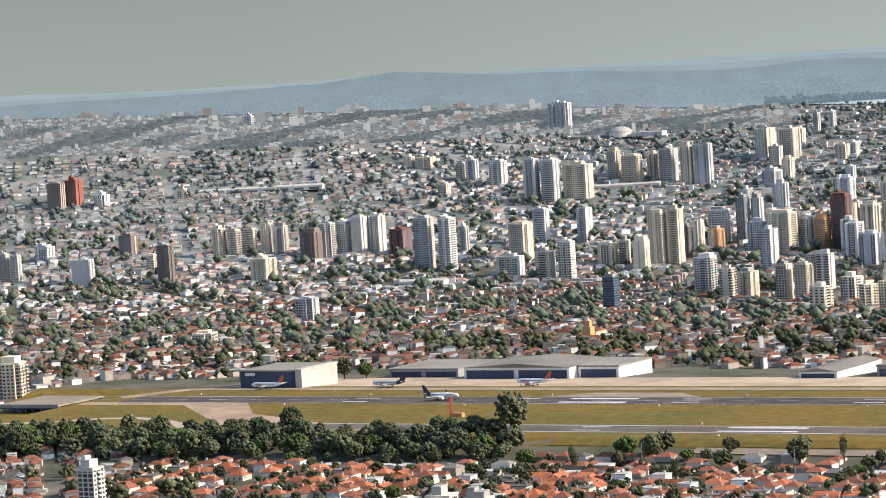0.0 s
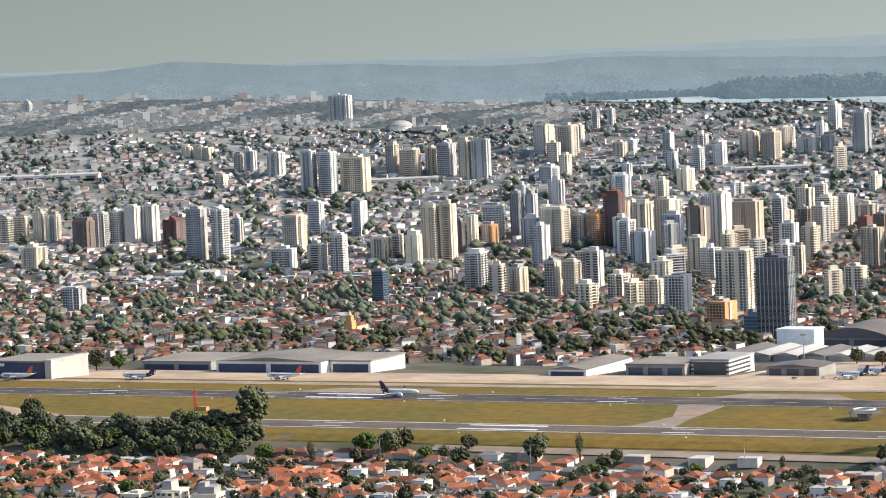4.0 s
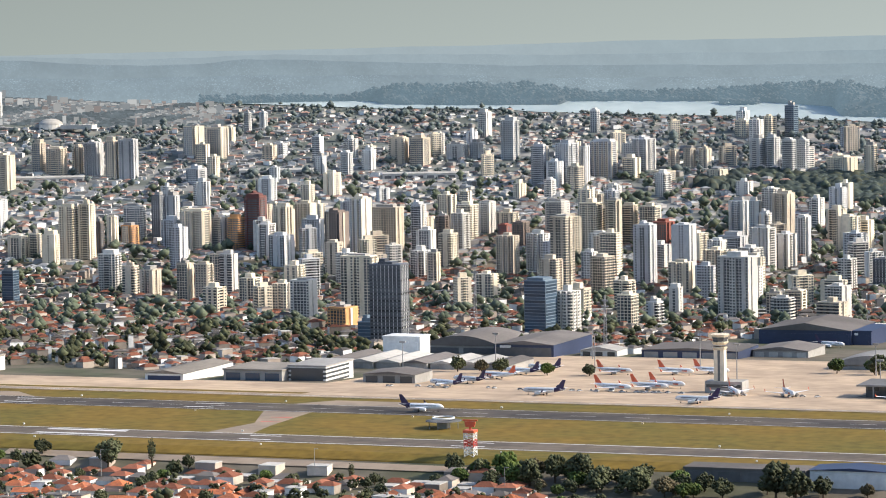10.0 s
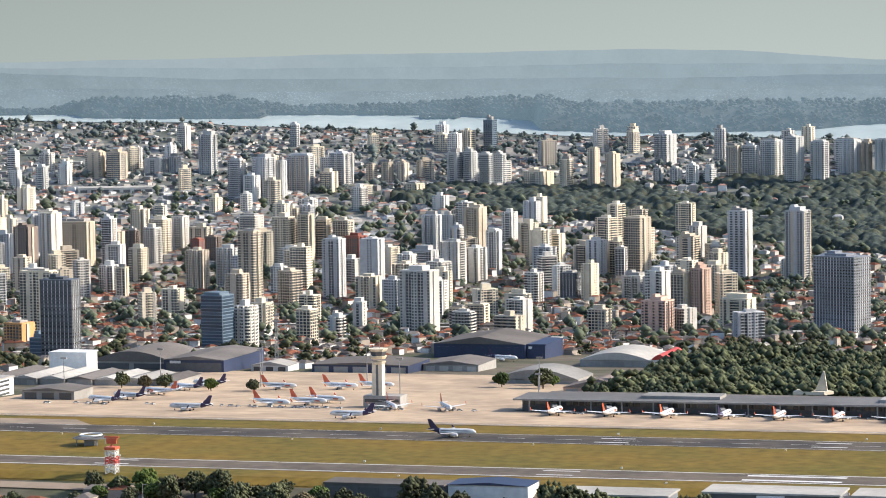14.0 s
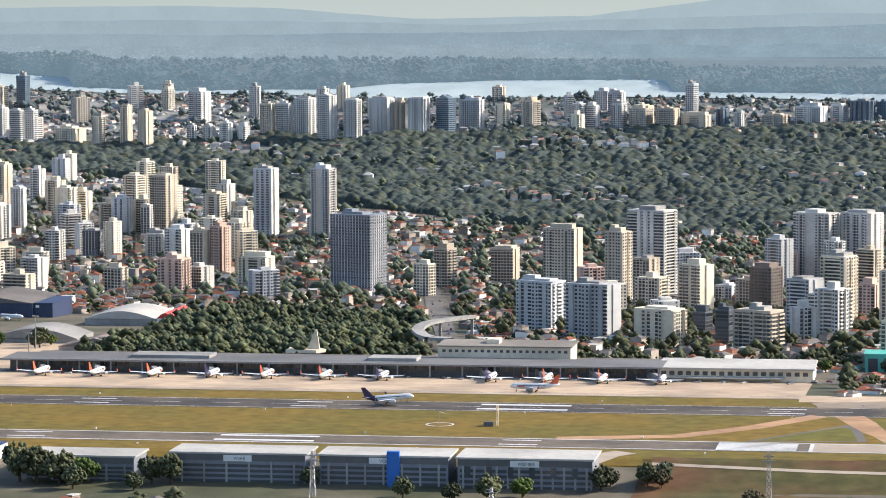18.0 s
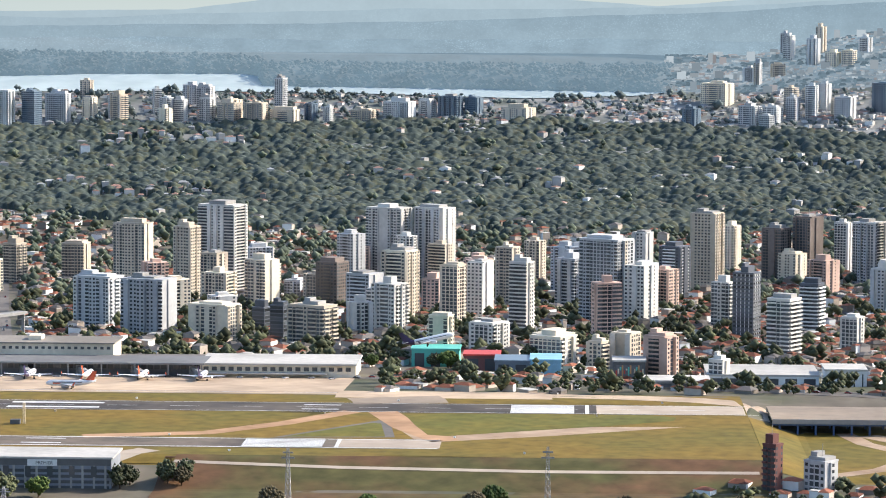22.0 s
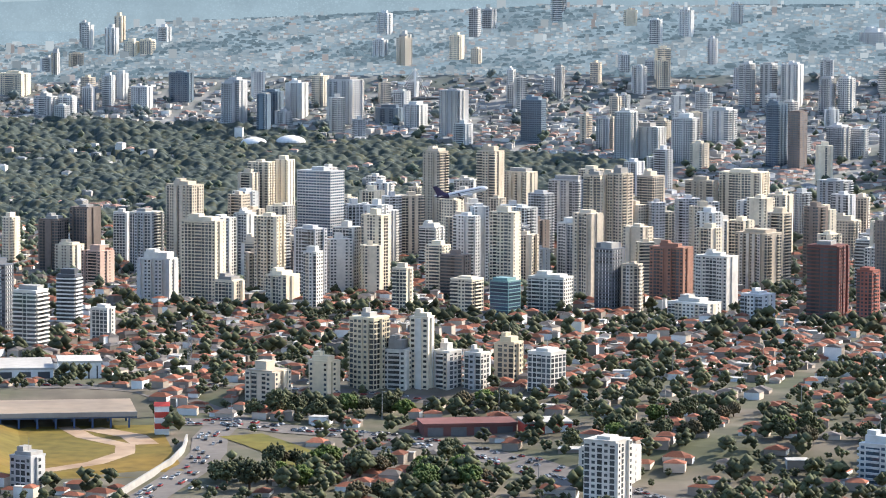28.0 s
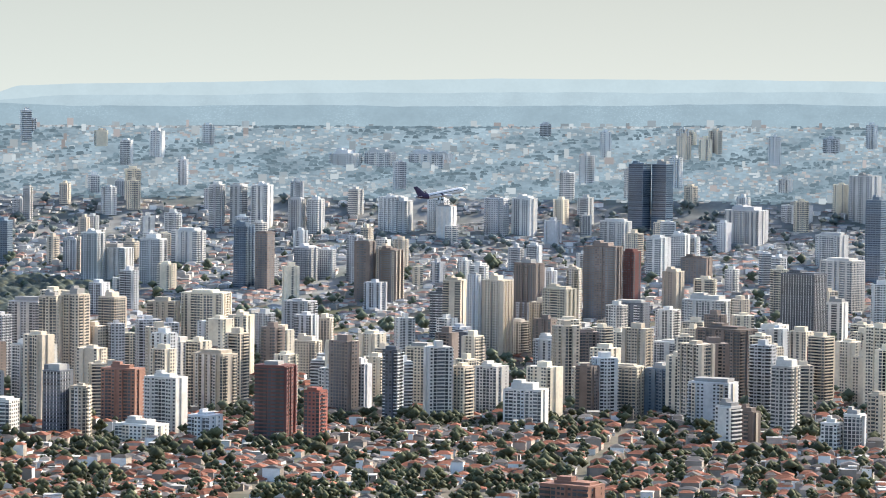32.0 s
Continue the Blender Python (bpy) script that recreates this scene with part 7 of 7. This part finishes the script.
CARP = [mat("car_white", (0.75, 0.75, 0.75), rough=0.3), mat("car_silver", (0.45, 0.46, 0.48), rough=0.3), mat("car_dark", (0.03, 0.03, 0.035), rough=0.3), mat("car_red", (0.35, 0.03, 0.03), rough=0.3)]
CARN = ["white hatchback", "silver saloon car", "black saloon car", "red hatchback"]
first = [car(pose(262 + 4 * k, 1500, gz(262, 1500) + 0.3, 0, 0, 60), CARP[k], f"small {CARN[k]} in dense avenue traffic") for k in range(4)]
rc = random.Random(5)


def along(line, t):
    d = [math.dist(a, b) for a, b in zip(line, line[1:])]
    s = t * sum(d)
    for (a, b), q in zip(zip(line, line[1:]), d):
        if s <= q:
            return a[0] + (b[0] - a[0]) * s / q, a[1] + (b[1] - a[1]) * s / q, math.degrees(math.atan2(b[1] - a[1], b[0] - a[0]))
        s -= q
    return line[-1][0], line[-1][1], 0


for k in range(190):
    lane = rc.random() < 0.3
    x, y, a = along(ROADS[0] if lane else ROADS[1], rc.random())
    o = rc.choice((-5.5, -2, 2, 5.5)) if lane else rc.choice((-10, -7, -4, 4, 7, 10))
    nx, ny = -math.sin(radians(a)), math.cos(radians(a))
    copy_thing(rc.choice(first), pose(x + o * nx, y + o * ny, gz(x + o * nx, y + o * ny) + 0.3, 0, 0, a + (180 if o > 0 else 0)))
for k in range(16):
    x, y, a = along(SIDE_STREET, rc.random())
    copy_thing(rc.choice(first), pose(x + rc.choice((-5, -2, 2, 5)), y, gz(x, y) + 0.6, 0, 0, a))["label"] = "small car on the straight avenue"
for k in range(50):
    x, y, a = along([(-60, 1903), (60, 1885), (150, 1840), (250, 1812), (420, 1760)], rc.random())
    copy_thing(rc.choice(first), pose(x, y + rc.choice((-3, 3)), gz(x, y) + 0.3, 0, 0, a))
for k in range(40):
    x, y = rc.uniform(-880, -560), rc.uniform(1890, 1900)
    copy_thing(first[rc.choice((0, 0, 1))], pose(x, y, gz(x, y) + 0.12, 0, 0, rc.uniform(0, 180)))["label"] = "white ground service vehicle on the apron"
for k in range(60):
    x, y = rc.uniform(-545, -70), rc.uniform(1888, 1897)
    copy_thing(first[rc.choice((0, 1, 1, 2))], pose(x, y, gz(x, y) + 0.12, 0, 0, rc.choice((0, 90, 40))))["label"] = "small ground service vehicle before the terminal"

# ---- masts ----
for x, y, h in ((-905, 1985, 24), (-870, 2075, 26), (-800, 2090, 26), (-740, 2150, 26), (-680, 2040, 24), (-850, 2230, 24), (-600, 2110, 22), (-560, 1960, 20)):
    ob = thing("floodlight_mast", pose(x, y, gz(x, y)), "tall grey floodlight mast on the apron", "mast", "floodlight masts")
    part("pole", Build().tube((0, 0, 0), (0, 0, h), 0.45, 0.25, 8), STEEL, ob)
    part("lamp_head", Build().box(-2.2, 2.2, -0.5, 0.5, h, h + 1.2), CONC, ob)
for x, y, h in ((-860, 2290, 46), (-1100, 2630, 62), (-185, 1440, 12), (-60, 1480, 24), (60, 1478, 26), (-275, 1470, 22), (300, 1960, 30)):
    ob = thing("lattice_mast", pose(x, y, gz(x, y)), "slim grey steel lattice mast", "mast", "lattice masts")
    part("frame", lattice(Build(), 1.4, 0.5, 0, h, 8, 0.12), STEEL, ob)
    part("crossarm", Build().box(-3, 3, -0.2, 0.2, h * 0.8, h * 0.83).box(-2.4, 2.4, -0.2, 0.2, h * 0.9, h * 0.93), STEEL, ob)
for x, y in ((300, 1700), (380, 1705), (440, 1690), (520, 1650), (590, 1640), (660, 1760), (720, 1820), (560, 1800), (450, 1850), (640, 1900), (350, 1560), (420, 1480), (-980, 1500), (-880, 1490), (-760, 1508), (-640, 1480)):
    ob = thing("street_lamp", pose(x, y, gz(x, y)), "tall pale street lamp pole", "lamp post", "street lamps")
    part("pole", Build().tube((0, 0, 0), (0, 0, 15), 0.25, 0.14, 8), CONC, ob)
    part("arm", Build().box(0, 2.2, -0.1, 0.1, 14.6, 14.9), CONC, ob)

# ---- domes ----
for x, y, r in ((558, 4053, 16.9), (605, 4055, 19.1)):
    ob = thing("white_dome", pose(x, y, gz(x, y) - 3), "low white dome among the trees", "dome", "white domes")
    v, f = [], []
    for j in range(6):
        a = j / 6 * math.pi / 2
        v += [(r * math.cos(a) * math.cos(t), r * math.cos(a) * math.sin(t), 8 + r * 0.45 * math.sin(a)) for t in [2 * math.pi * k / 24 for k in range(24)]]
    v.append((0, 0, 8 + r * 0.45))
    f = [(j * 24 + k, j * 24 + (k + 1) % 24, (j + 1) * 24 + (k + 1) % 24, (j + 1) * 24 + k) for j in range(5) for k in range(24)] + [(120 + k, 120 + (k + 1) % 24, 144) for k in range(24)]
    part("shell", Build().add(v, f), WHITE, ob)
    part("drum", Build().tube((0, 0, 0), (0, 0, 8.2), r * 0.99, r * 0.99, 24), CONC, ob)

ch = thing("church_tower", pose(-1468, 2352, -28.3), "small yellow church tower with a stepped top", "church")
part("tower", Build().box(-4, 4, -4, 4, 0, 14), PAINT["o"], ch)
part("belfry", Build().box(-2.6, 2.6, -2.6, 2.6, 14, 19), PAINT["o"], ch)
part("spire", Build().tube((0, 0, 19), (0, 0, 23), 2.0, 0.2, 8), PAINT["y"], ch)
part("nave", Build().box(-5, 5, 4, 24, 0, 9), PAINT["y"], ch)
part("nave_roof", Build().gable(-5.5, 5.5, 4, 24, 9, 12), TERRA, ch)
py = thing("bridge_pylon", pose(805, 4314, 61.9), "white cable-stayed bridge pylon far off", "bridge")
part("mast", Build().tube((0, 0, 0), (0, 0, 44), 2.0, 1.2, 8), WHITE, py)
for k in range(5):
    part("stay_cable", Build().tube((0, 0, 43 - 3 * k), (-34 + 5 * k, 0, 4), 0.35, 0.35, 5), WHITE, py)
    part("stay_cable", Build().tube((0, 0, 43 - 3 * k), (24 - 4 * k, 0, 4), 0.35, 0.35, 5), WHITE, py)
part("bridge_deck", Build().box(-60, 60, -4, 4, 3, 5), CONC, py)


# ---- long halls and an arena in the valley ----
def warehouse(x, y, w, h, turn, label):
    """A long low hall with a ribbed roof and a row of bays."""
    ob = thing("warehouse", pose(x, y, gz(x, y) - 1, 0, 0, turn), label, "hall")
    part("wall", Build().box(-w / 2, w / 2, -9, 9, 0, h + 1), PAINT["w"], ob)
    part("roof", Build().gable(-w / 2 - 0.5, w / 2 + 0.5, -9.5, 9.5, h + 1, h + 3), ROOFW, ob)
    for k in range(8):
        u = -w / 2 + w * (k + 0.5) / 8
        part("bay_door", Build().box(u - w * 0.04, u + w * 0.04, -9.1, -8.9, 0.6, h * 0.7), CONCD, ob)


warehouse(-2596, 3523, 174, 5, 22, "long low white warehouse in the valley")
warehouse(-1653, 3883, 114, 6, 18, "long cream low hall among the towers")
warehouse(-2116, 3687, 94, 5, 24, "long low white warehouse in the valley")
warehouse(-1851, 3838, 100, 6, 17, "long cream low hall among the towers")
warehouse(-1392, 3072, 62, 6, 9, "low white market hall with a flat roof")
warehouse(-2059, 3053, 56, 5, 10, "low white market hall with a flat roof")
warehouse(-1494, 2858, 56, 5, -10, "low white market hall with a flat roof")
arena = thing("arena", pose(-2256, 3951, gz(-2256, 3951) - 0.5), "white domed arena on the far slope of the town", "arena")
part("drum", Build().tube((0, 0, 0), (0, 0, 7), 17, 17, 20), PAINT["w"], arena)
v, fc = loft([(7, 17.5, 0), (10, 16, 0), (13, 11.5, 0), (14.6, 6, 0), (15, 0.4, 0)], 20)
part("dome", Build().add([(b, c, a) for a, b, c in v], fc), ROOFW, arena)
part("side_hall", Build().box(20, 70, -8, 8, 0, 6), PAINT["w"], arena)
part("side_hall", Build().box(-62, -20, -6, 6, 0, 5), PAINT["c"], arena)


# ---- trees near the field ----
def tree_kind(name, h, wide, label, seedv, m=None):
    """A tapered trunk with limbs and a crown of many small uneven clumps."""
    r = np.random.default_rng(seedv)
    ob = thing(name, pose(0, 0, -400), label, "tree", "trees near the airfield")
    b = Build().tube((0, 0, 0), (0.2, 0, h * 0.55), 0.045 * h, 0.02 * h, 7)
    for k in range(6):
        a = k * 1.05 + r.random()
        z0 = h * (0.3 + 0.05 * k)
        b.tube((0.1, 0, z0), (wide * 0.55 * math.cos(a), wide * 0.55 * math.sin(a), z0 + h * 0.25), 0.014 * h, 0.005 * h, 5)
    part("trunk", b, BARK, ob)
    n = 270
    u = r.normal(size=(n, 3))
    u /= np.linalg.norm(u, axis=1, keepdims=True)
    rad = r.random(n) ** 0.3
    lobes = 1 + 0.28 * np.sin(3 * np.arctan2(u[:, 1], u[:, 0]) + seedv) * np.cos(2 * u[:, 2] + seedv)
    c = u * (rad * lobes)[:, None] * [wide, wide, h * 0.36] + [0, 0, h * 0.62]
    s = wide * (0.11 + 0.13 * r.random(n))
    o = OCT[None] * (0.55 + 0.8 * r.random((n, 6, 1)))
    v = (o * s[:, None, None] + c[:, None]).reshape(-1, 3)
    f = ((np.arange(n) * 6)[:, None, None] + OCF[None]).reshape(-1, 3)
    part("crown", fast_mesh("crown", v, np.zeros((0, 4), int), f, [m or LEAF], np.zeros(0), np.zeros(len(f))), m or LEAF, ob)
    return ob


LEAFB = mat("foliage_bright", (0.085, 0.115, 0.03), island=0.4, vary=0.25, grain=0.3, scale=0.6, second=(0.06, 0.085, 0.028))
LEAFD = mat("foliage_dull", (0.10, 0.085, 0.05), island=0.4, vary=0.25, grain=0.3, scale=0.6)
TREES = [tree_kind("broadleaf_tree", 11, 5.2, "dark green broadleaf tree with a wide crown", 1), tree_kind("broadleaf_tree", 9, 4.2, "small dark green round-headed tree", 2),
         tree_kind("broadleaf_tree", 14, 5.6, "tall dark green broadleaf tree", 3), tree_kind("broadleaf_tree", 10, 5.4, "sunlit yellow-green spreading tree", 4, LEAFB),
         tree_kind("cypress_tree", 13, 1.9, "slim dark upright conifer", 5), tree_kind("bare_tree", 9, 4.6, "thin brownish half-bare tree", 6, LEAFD)]
big = tree_kind("eucalyptus_tree", 27, 9.5, "very tall dark lone tree beside the runway fence", 8)
big.matrix_basis = pose(-1092, 1548, gz(-1092, 1548) - 0.3)
rt = random.Random(11)


def plant(x, y, k, s=1.0):
    m = pose(x, y, gz(x, y) - 0.2, 0, 0, rt.uniform(0, 360))
    ob = copy_thing(TREES[k], m)
    ob.scale = (s, s, s * rt.uniform(0.9, 1.12))
    return ob


for k in range(90):
    x = rt.uniform(-1480, -1090)
    plant(x, rt.uniform(1506, 1548) - (12 if x < -1300 else 0), rt.choice((0, 0, 1, 2, 2, 3)), rt.uniform(0.8, 1.25))
for x0, x1, y0, y1, n in ((-690, -540, 1494, 1520, 34), (-600, -430, 1490, 1510, 10), (-440, -150, 1462, 1480, 6), (-130, -110, 1495, 1520, 4), (-120, 160, 1446, 1462, 6),
                          (275, 400, 1455, 1560, 36), (-1000, -880, 1500, 1526, 8), (-900, -780, 2030, 2055, 6), (-640, -600, 2120, 2160, 5), (-60, 110, 1985, 2000, 10),
                          (-1520, -1420, 1870, 1920, 14), (310, 480, 1705, 1740, 14), (450, 600, 1530, 1640, 18)):
    for k in range(n):
        plant(rt.uniform(x0, x1), rt.uniform(y0, y1), rt.choice((0, 0, 1, 2, 3, 3, 5)), rt.uniform(0.75, 1.2))
for x, y, k, q in ((-500, 1497, 2, 1.35), (-489, 1494, 0, 1.5), (-426, 1494, 0, 1.6), (-416, 1489, 2, 1.4), (-405, 1491, 0, 1.5), (-394, 1494, 3, 1.3), (-360, 1496, 0, 1.3), (-350, 1494, 2, 1.0), (-282, 1498, 1, 1.1), (-141, 1500, 0, 1.1), (-137, 1506, 1, 1.0)):
    plant(x, y, k, q)
for x, y in ((-860, 1512), (-735, 1500), (-1012, 1478), (-940, 1462), (-618, 1470)):
    plant(x, y, 4, rt.uniform(0.8, 1.2))
for t in TREES:
    t.matrix_basis = pose(-1150 + 31 * TREES.index(t), 1500, gz(-1150 + 31 * TREES.index(t), 1500) - 0.2)


# ---- houses near the field ----
def house_kind(w, d, h, wall, roof, shape, label):
    """A small house: walls, tiled roof, windows, a door and a tank or chimney."""
    ob = thing("house", pose(0, 0, -400), label, "house", "houses before the airfield")
    part("wall", Build().box(-w / 2, w / 2, -d / 2, d / 2, 0, h), wall, ob)
    e = 0.45
    if shape == "gable":
        part("roof", Build().gable(-w / 2 - e, w / 2 + e, -d / 2 - e, d / 2 + e, h, h + d * 0.25), roof, ob)
    elif shape == "hip":
        a, c, z = w / 2 + e, d / 2 + e, h
        t = max(0.2, a - c)
        part("roof", Build().add([(-a, -c, z), (a, -c, z), (a, c, z), (-a, c, z), (-t, 0, z + c * 0.5), (t, 0, z + c * 0.5)],
                                 [(0, 1, 5, 4), (1, 2, 5), (2, 3, 4, 5), (3, 0, 4), (0, 3, 2, 1)]), roof, ob)
    else:
        part("roof", Build().box(-w / 2 - 0.2, w / 2 + 0.2, -d / 2 - 0.2, d / 2 + 0.2, h, h + 0.5), roof, ob)
    for k in range(3):
        u = -w / 2 + w * (k + 0.5) / 3
        for f in range(1 + (h > 5 and k == 1)):
            part("window" if k or f else "door", Build().box(u - 0.6, u + 0.6, -d / 2 - 0.05, -d / 2 + 0.05, f * 2.7 + (0.9 if k or f else 0.05), f * 2.7 + 2.1), GLASS, ob)
    for k in range(1):
        part("window", Build().box(w / 2 - 0.05, w / 2 + 0.05, -d / 4 + k * d / 2 - 0.6, -d / 4 + k * d / 2 + 0.6, h - 1.9, h - 0.7), GLASS, ob)
    part("porch", Build().box(-w / 2 - 1.6, -w / 2, -d / 3, d / 3, 0, h * 0.5), wall, ob)
    part("water_tank", Build().tube((w * 0.2, d * 0.1, h + 0.6), (w * 0.2, d * 0.1, h + 2.0 + (d * 0.12 if shape != "flat" else 0)), 0.7, 0.75, 10), CONC, ob)
    return ob


BRIGHT = mat("roof_tile_bright", (0.40, 0.135, 0.06), grain=0.35, scale=0.9, vary=0.45, second=(0.22, 0.09, 0.055), blot=0.12)
KINDS = [house_kind(12.5, 9.5, 3.4, PAINT["c"], BRIGHT, "hip", "low cream house with a wide orange tile roof"), house_kind(12, 8.5, 2.9, WHITE, BRIGHT, "gable", "low white house with an orange gabled roof"),
         house_kind(11.5, 9, 5.0, PAINT["w"], TERRA, "hip", "two-storey white house with a dark tile roof"), house_kind(10, 9, 4.6, PAINT["t"], ROOFG, "flat", "flat-roofed tan house with a grey roof"),
         house_kind(13, 9.5, 3.0, PAINT["y"], BRIGHT, "gable", "pale yellow house with an orange gabled roof"), house_kind(9, 8, 5.0, WHITE, ROOFW, "flat", "white cube house with a flat roof"),
         house_kind(12, 11, 3.0, PAINT["p"], BRIGHT, "hip", "pinkish house with a broad orange hipped roof")]
rh = random.Random(3)
count = 0
rest = []
for j in range(10):
    for k in range(54):
        x, y = -1300 + 13.2 * k + rh.uniform(-1.5, 1.5), 1384 + 14.2 * j + rh.uniform(-1.5, 1.5)
        if k % 9 == 8 or rh.random() < 0.25:
            if rh.random() < 0.3:
                plant(x, y, rh.choice((0, 1, 1, 3)), rh.uniform(0.5, 0.85))
            continue
        if any(math.hypot(x - a, y - c) < q + 3 for a, c, q in FOOT if c < 1600):
            continue
        if y > (1518 if -1060 < x < -890 else 1512 if -890 < x < -640 else 1488):
            continue
        if count > 225:
            rest.append((x, y, rh.uniform(9, 13), rh.uniform(8, 11), rh.choice((2.9, 3.1, 5.0)), rh.choice((0, 1.57, 0.1)), rh.choice((0, 0, 0, 1, 2))))
            continue
        copy_thing(rh.choice((KINDS[0], KINDS[1], KINDS[2], KINDS[3], KINDS[4], KINDS[5], KINDS[6], KINDS[0], KINDS[1], KINDS[6], KINDS[2])), pose(x, y, gz(x, y) - 0.3, 0, 0, rh.choice((0, 90, 180, 8, -6, 95))))
        count += 1
for k, o in enumerate(KINDS):
    o.matrix_basis = pose(-1000 + 40 * k, 1398, gz(-1000 + 40 * k, 1398) - 0.3)

q = np.array(rest).T
house_mass("houses", q[0], q[1], q[2], q[3], q[4], q[5], q[6].astype(int), "orange-roofed houses beside the airfield fence")
tx, ty = -1306.6 + 13.2 * rng.integers(0, 56, 620) + rng.uniform(-2, 2, 620), 1377 + 14.2 * rng.integers(0, 10, 620) + rng.uniform(-3, 3, 620)
keep = (ty < np.where((tx > -1060) & (tx < -640), 1504, 1492)) & (rng.random(620) < np.interp(tx, [-1300, -1050, -800, -560], [1.0, 0.85, 0.5, 0.75]))
c, s = crowns(tx[keep], ty[keep], 1.8 + 3.4 * rng.random(keep.sum()) ** 1.6, 34)
blob_mass("trees", c, s, LEAF, "dark green garden trees between the orange-roofed houses")
bx, by = rng.uniform(-1490, -1075, 230), rng.uniform(1500, 1546, 230)
c, s = crowns(bx, by, rng.uniform(3.5, 9.0, 230), 70)
blob_mass("trees", c, s, LEAF, "dense dark green belt of trees along the airfield fence")


def motions():
    """The departing airliner runs along the far runway, lifts its nose and climbs away; one taxies slowly."""
    walk(departing, [
        (0.0, pose(-1246.40, 1724, 0.25, 0, -0.00, 0)),
        (1.0, pose(-1221.57, 1724, 0.25, 0, -0.00, 0)),
        (2.0, pose(-1171.53, 1724, 0.25, 0, -0.00, 0)),
        (3.0, pose(-1128.36, 1724, 0.25, 0, -0.00, 0)),
        (5.5, pose(-1016.64, 1724, 0.25, 0, -0.00, 0)),
        (6.0, pose(-992.83, 1724, 0.25, 0, -0.00, 0)),
        (7.0, pose(-944.32, 1724, 0.25, 0, -0.00, 0)),
        (8.0, pose(-893.13, 1724, 0.25, 0, -0.00, 0)),
        (9.0, pose(-841.11, 1724, 0.25, 0, -0.00, 0)),
        (10.0, pose(-785.14, 1724, 0.25, 0, -0.00, 0)),
        (11.0, pose(-729.29, 1724, 0.25, 0, -0.00, 0)),
        (12.0, pose(-670.63, 1724, 0.25, 0, -0.00, 0)),
        (13.0, pose(-611.01, 1724, 0.25, 0, -0.00, 0)),
        (13.5, pose(-579.81, 1724, 0.25, 0, -0.00, 0)),
        (15.5, pose(-450.85, 1724, 0.25, 0, -0.00, 0)),
        (16.0, pose(-419.15, 1724, 0.25, 0, -0.00, 0)),
        (17.0, pose(-351.79, 1724, 0.25, 0, -1.33, 0)),
        (18.0, pose(-283.58, 1724, 1.00, 0, -5.50, 0)),
        (19.0, pose(-215.44, 1724, 6.50, 0, -10.75, 0)),
        (21.0, pose(-76.37, 1724, 24.00, 0, -12.80, 0)),
        (23.0, pose(64.71, 1724, 44.00, 0, -12.83, 0)),
        (25.0, pose(206.80, 1724, 66.00, 0, -12.50, 0)),
        (26.0, pose(278.67, 1724, 79.50, 0, -12.29, 0)),
        (26.5, pose(315.50, 1724, 86.00, 0, -12.18, 0)),
        (29.0, pose(499.76, 1724, 122.00, 0, -11.64, 0)),
        (31.0, pose(651.45, 1724, 153.00, 0, -11.21, 0)),
        (32.0, pose(730.55, 1724, 170.00, 0, -11.00, 0)),
    ])
    walk(taxiing, [(0, on_field(-718, 1850, 180)), (6, on_field(-742, 1850, 180)), (13.5, on_field(-758, 1850, 180)), (32, on_field(-790, 1850, 180))])


motions()
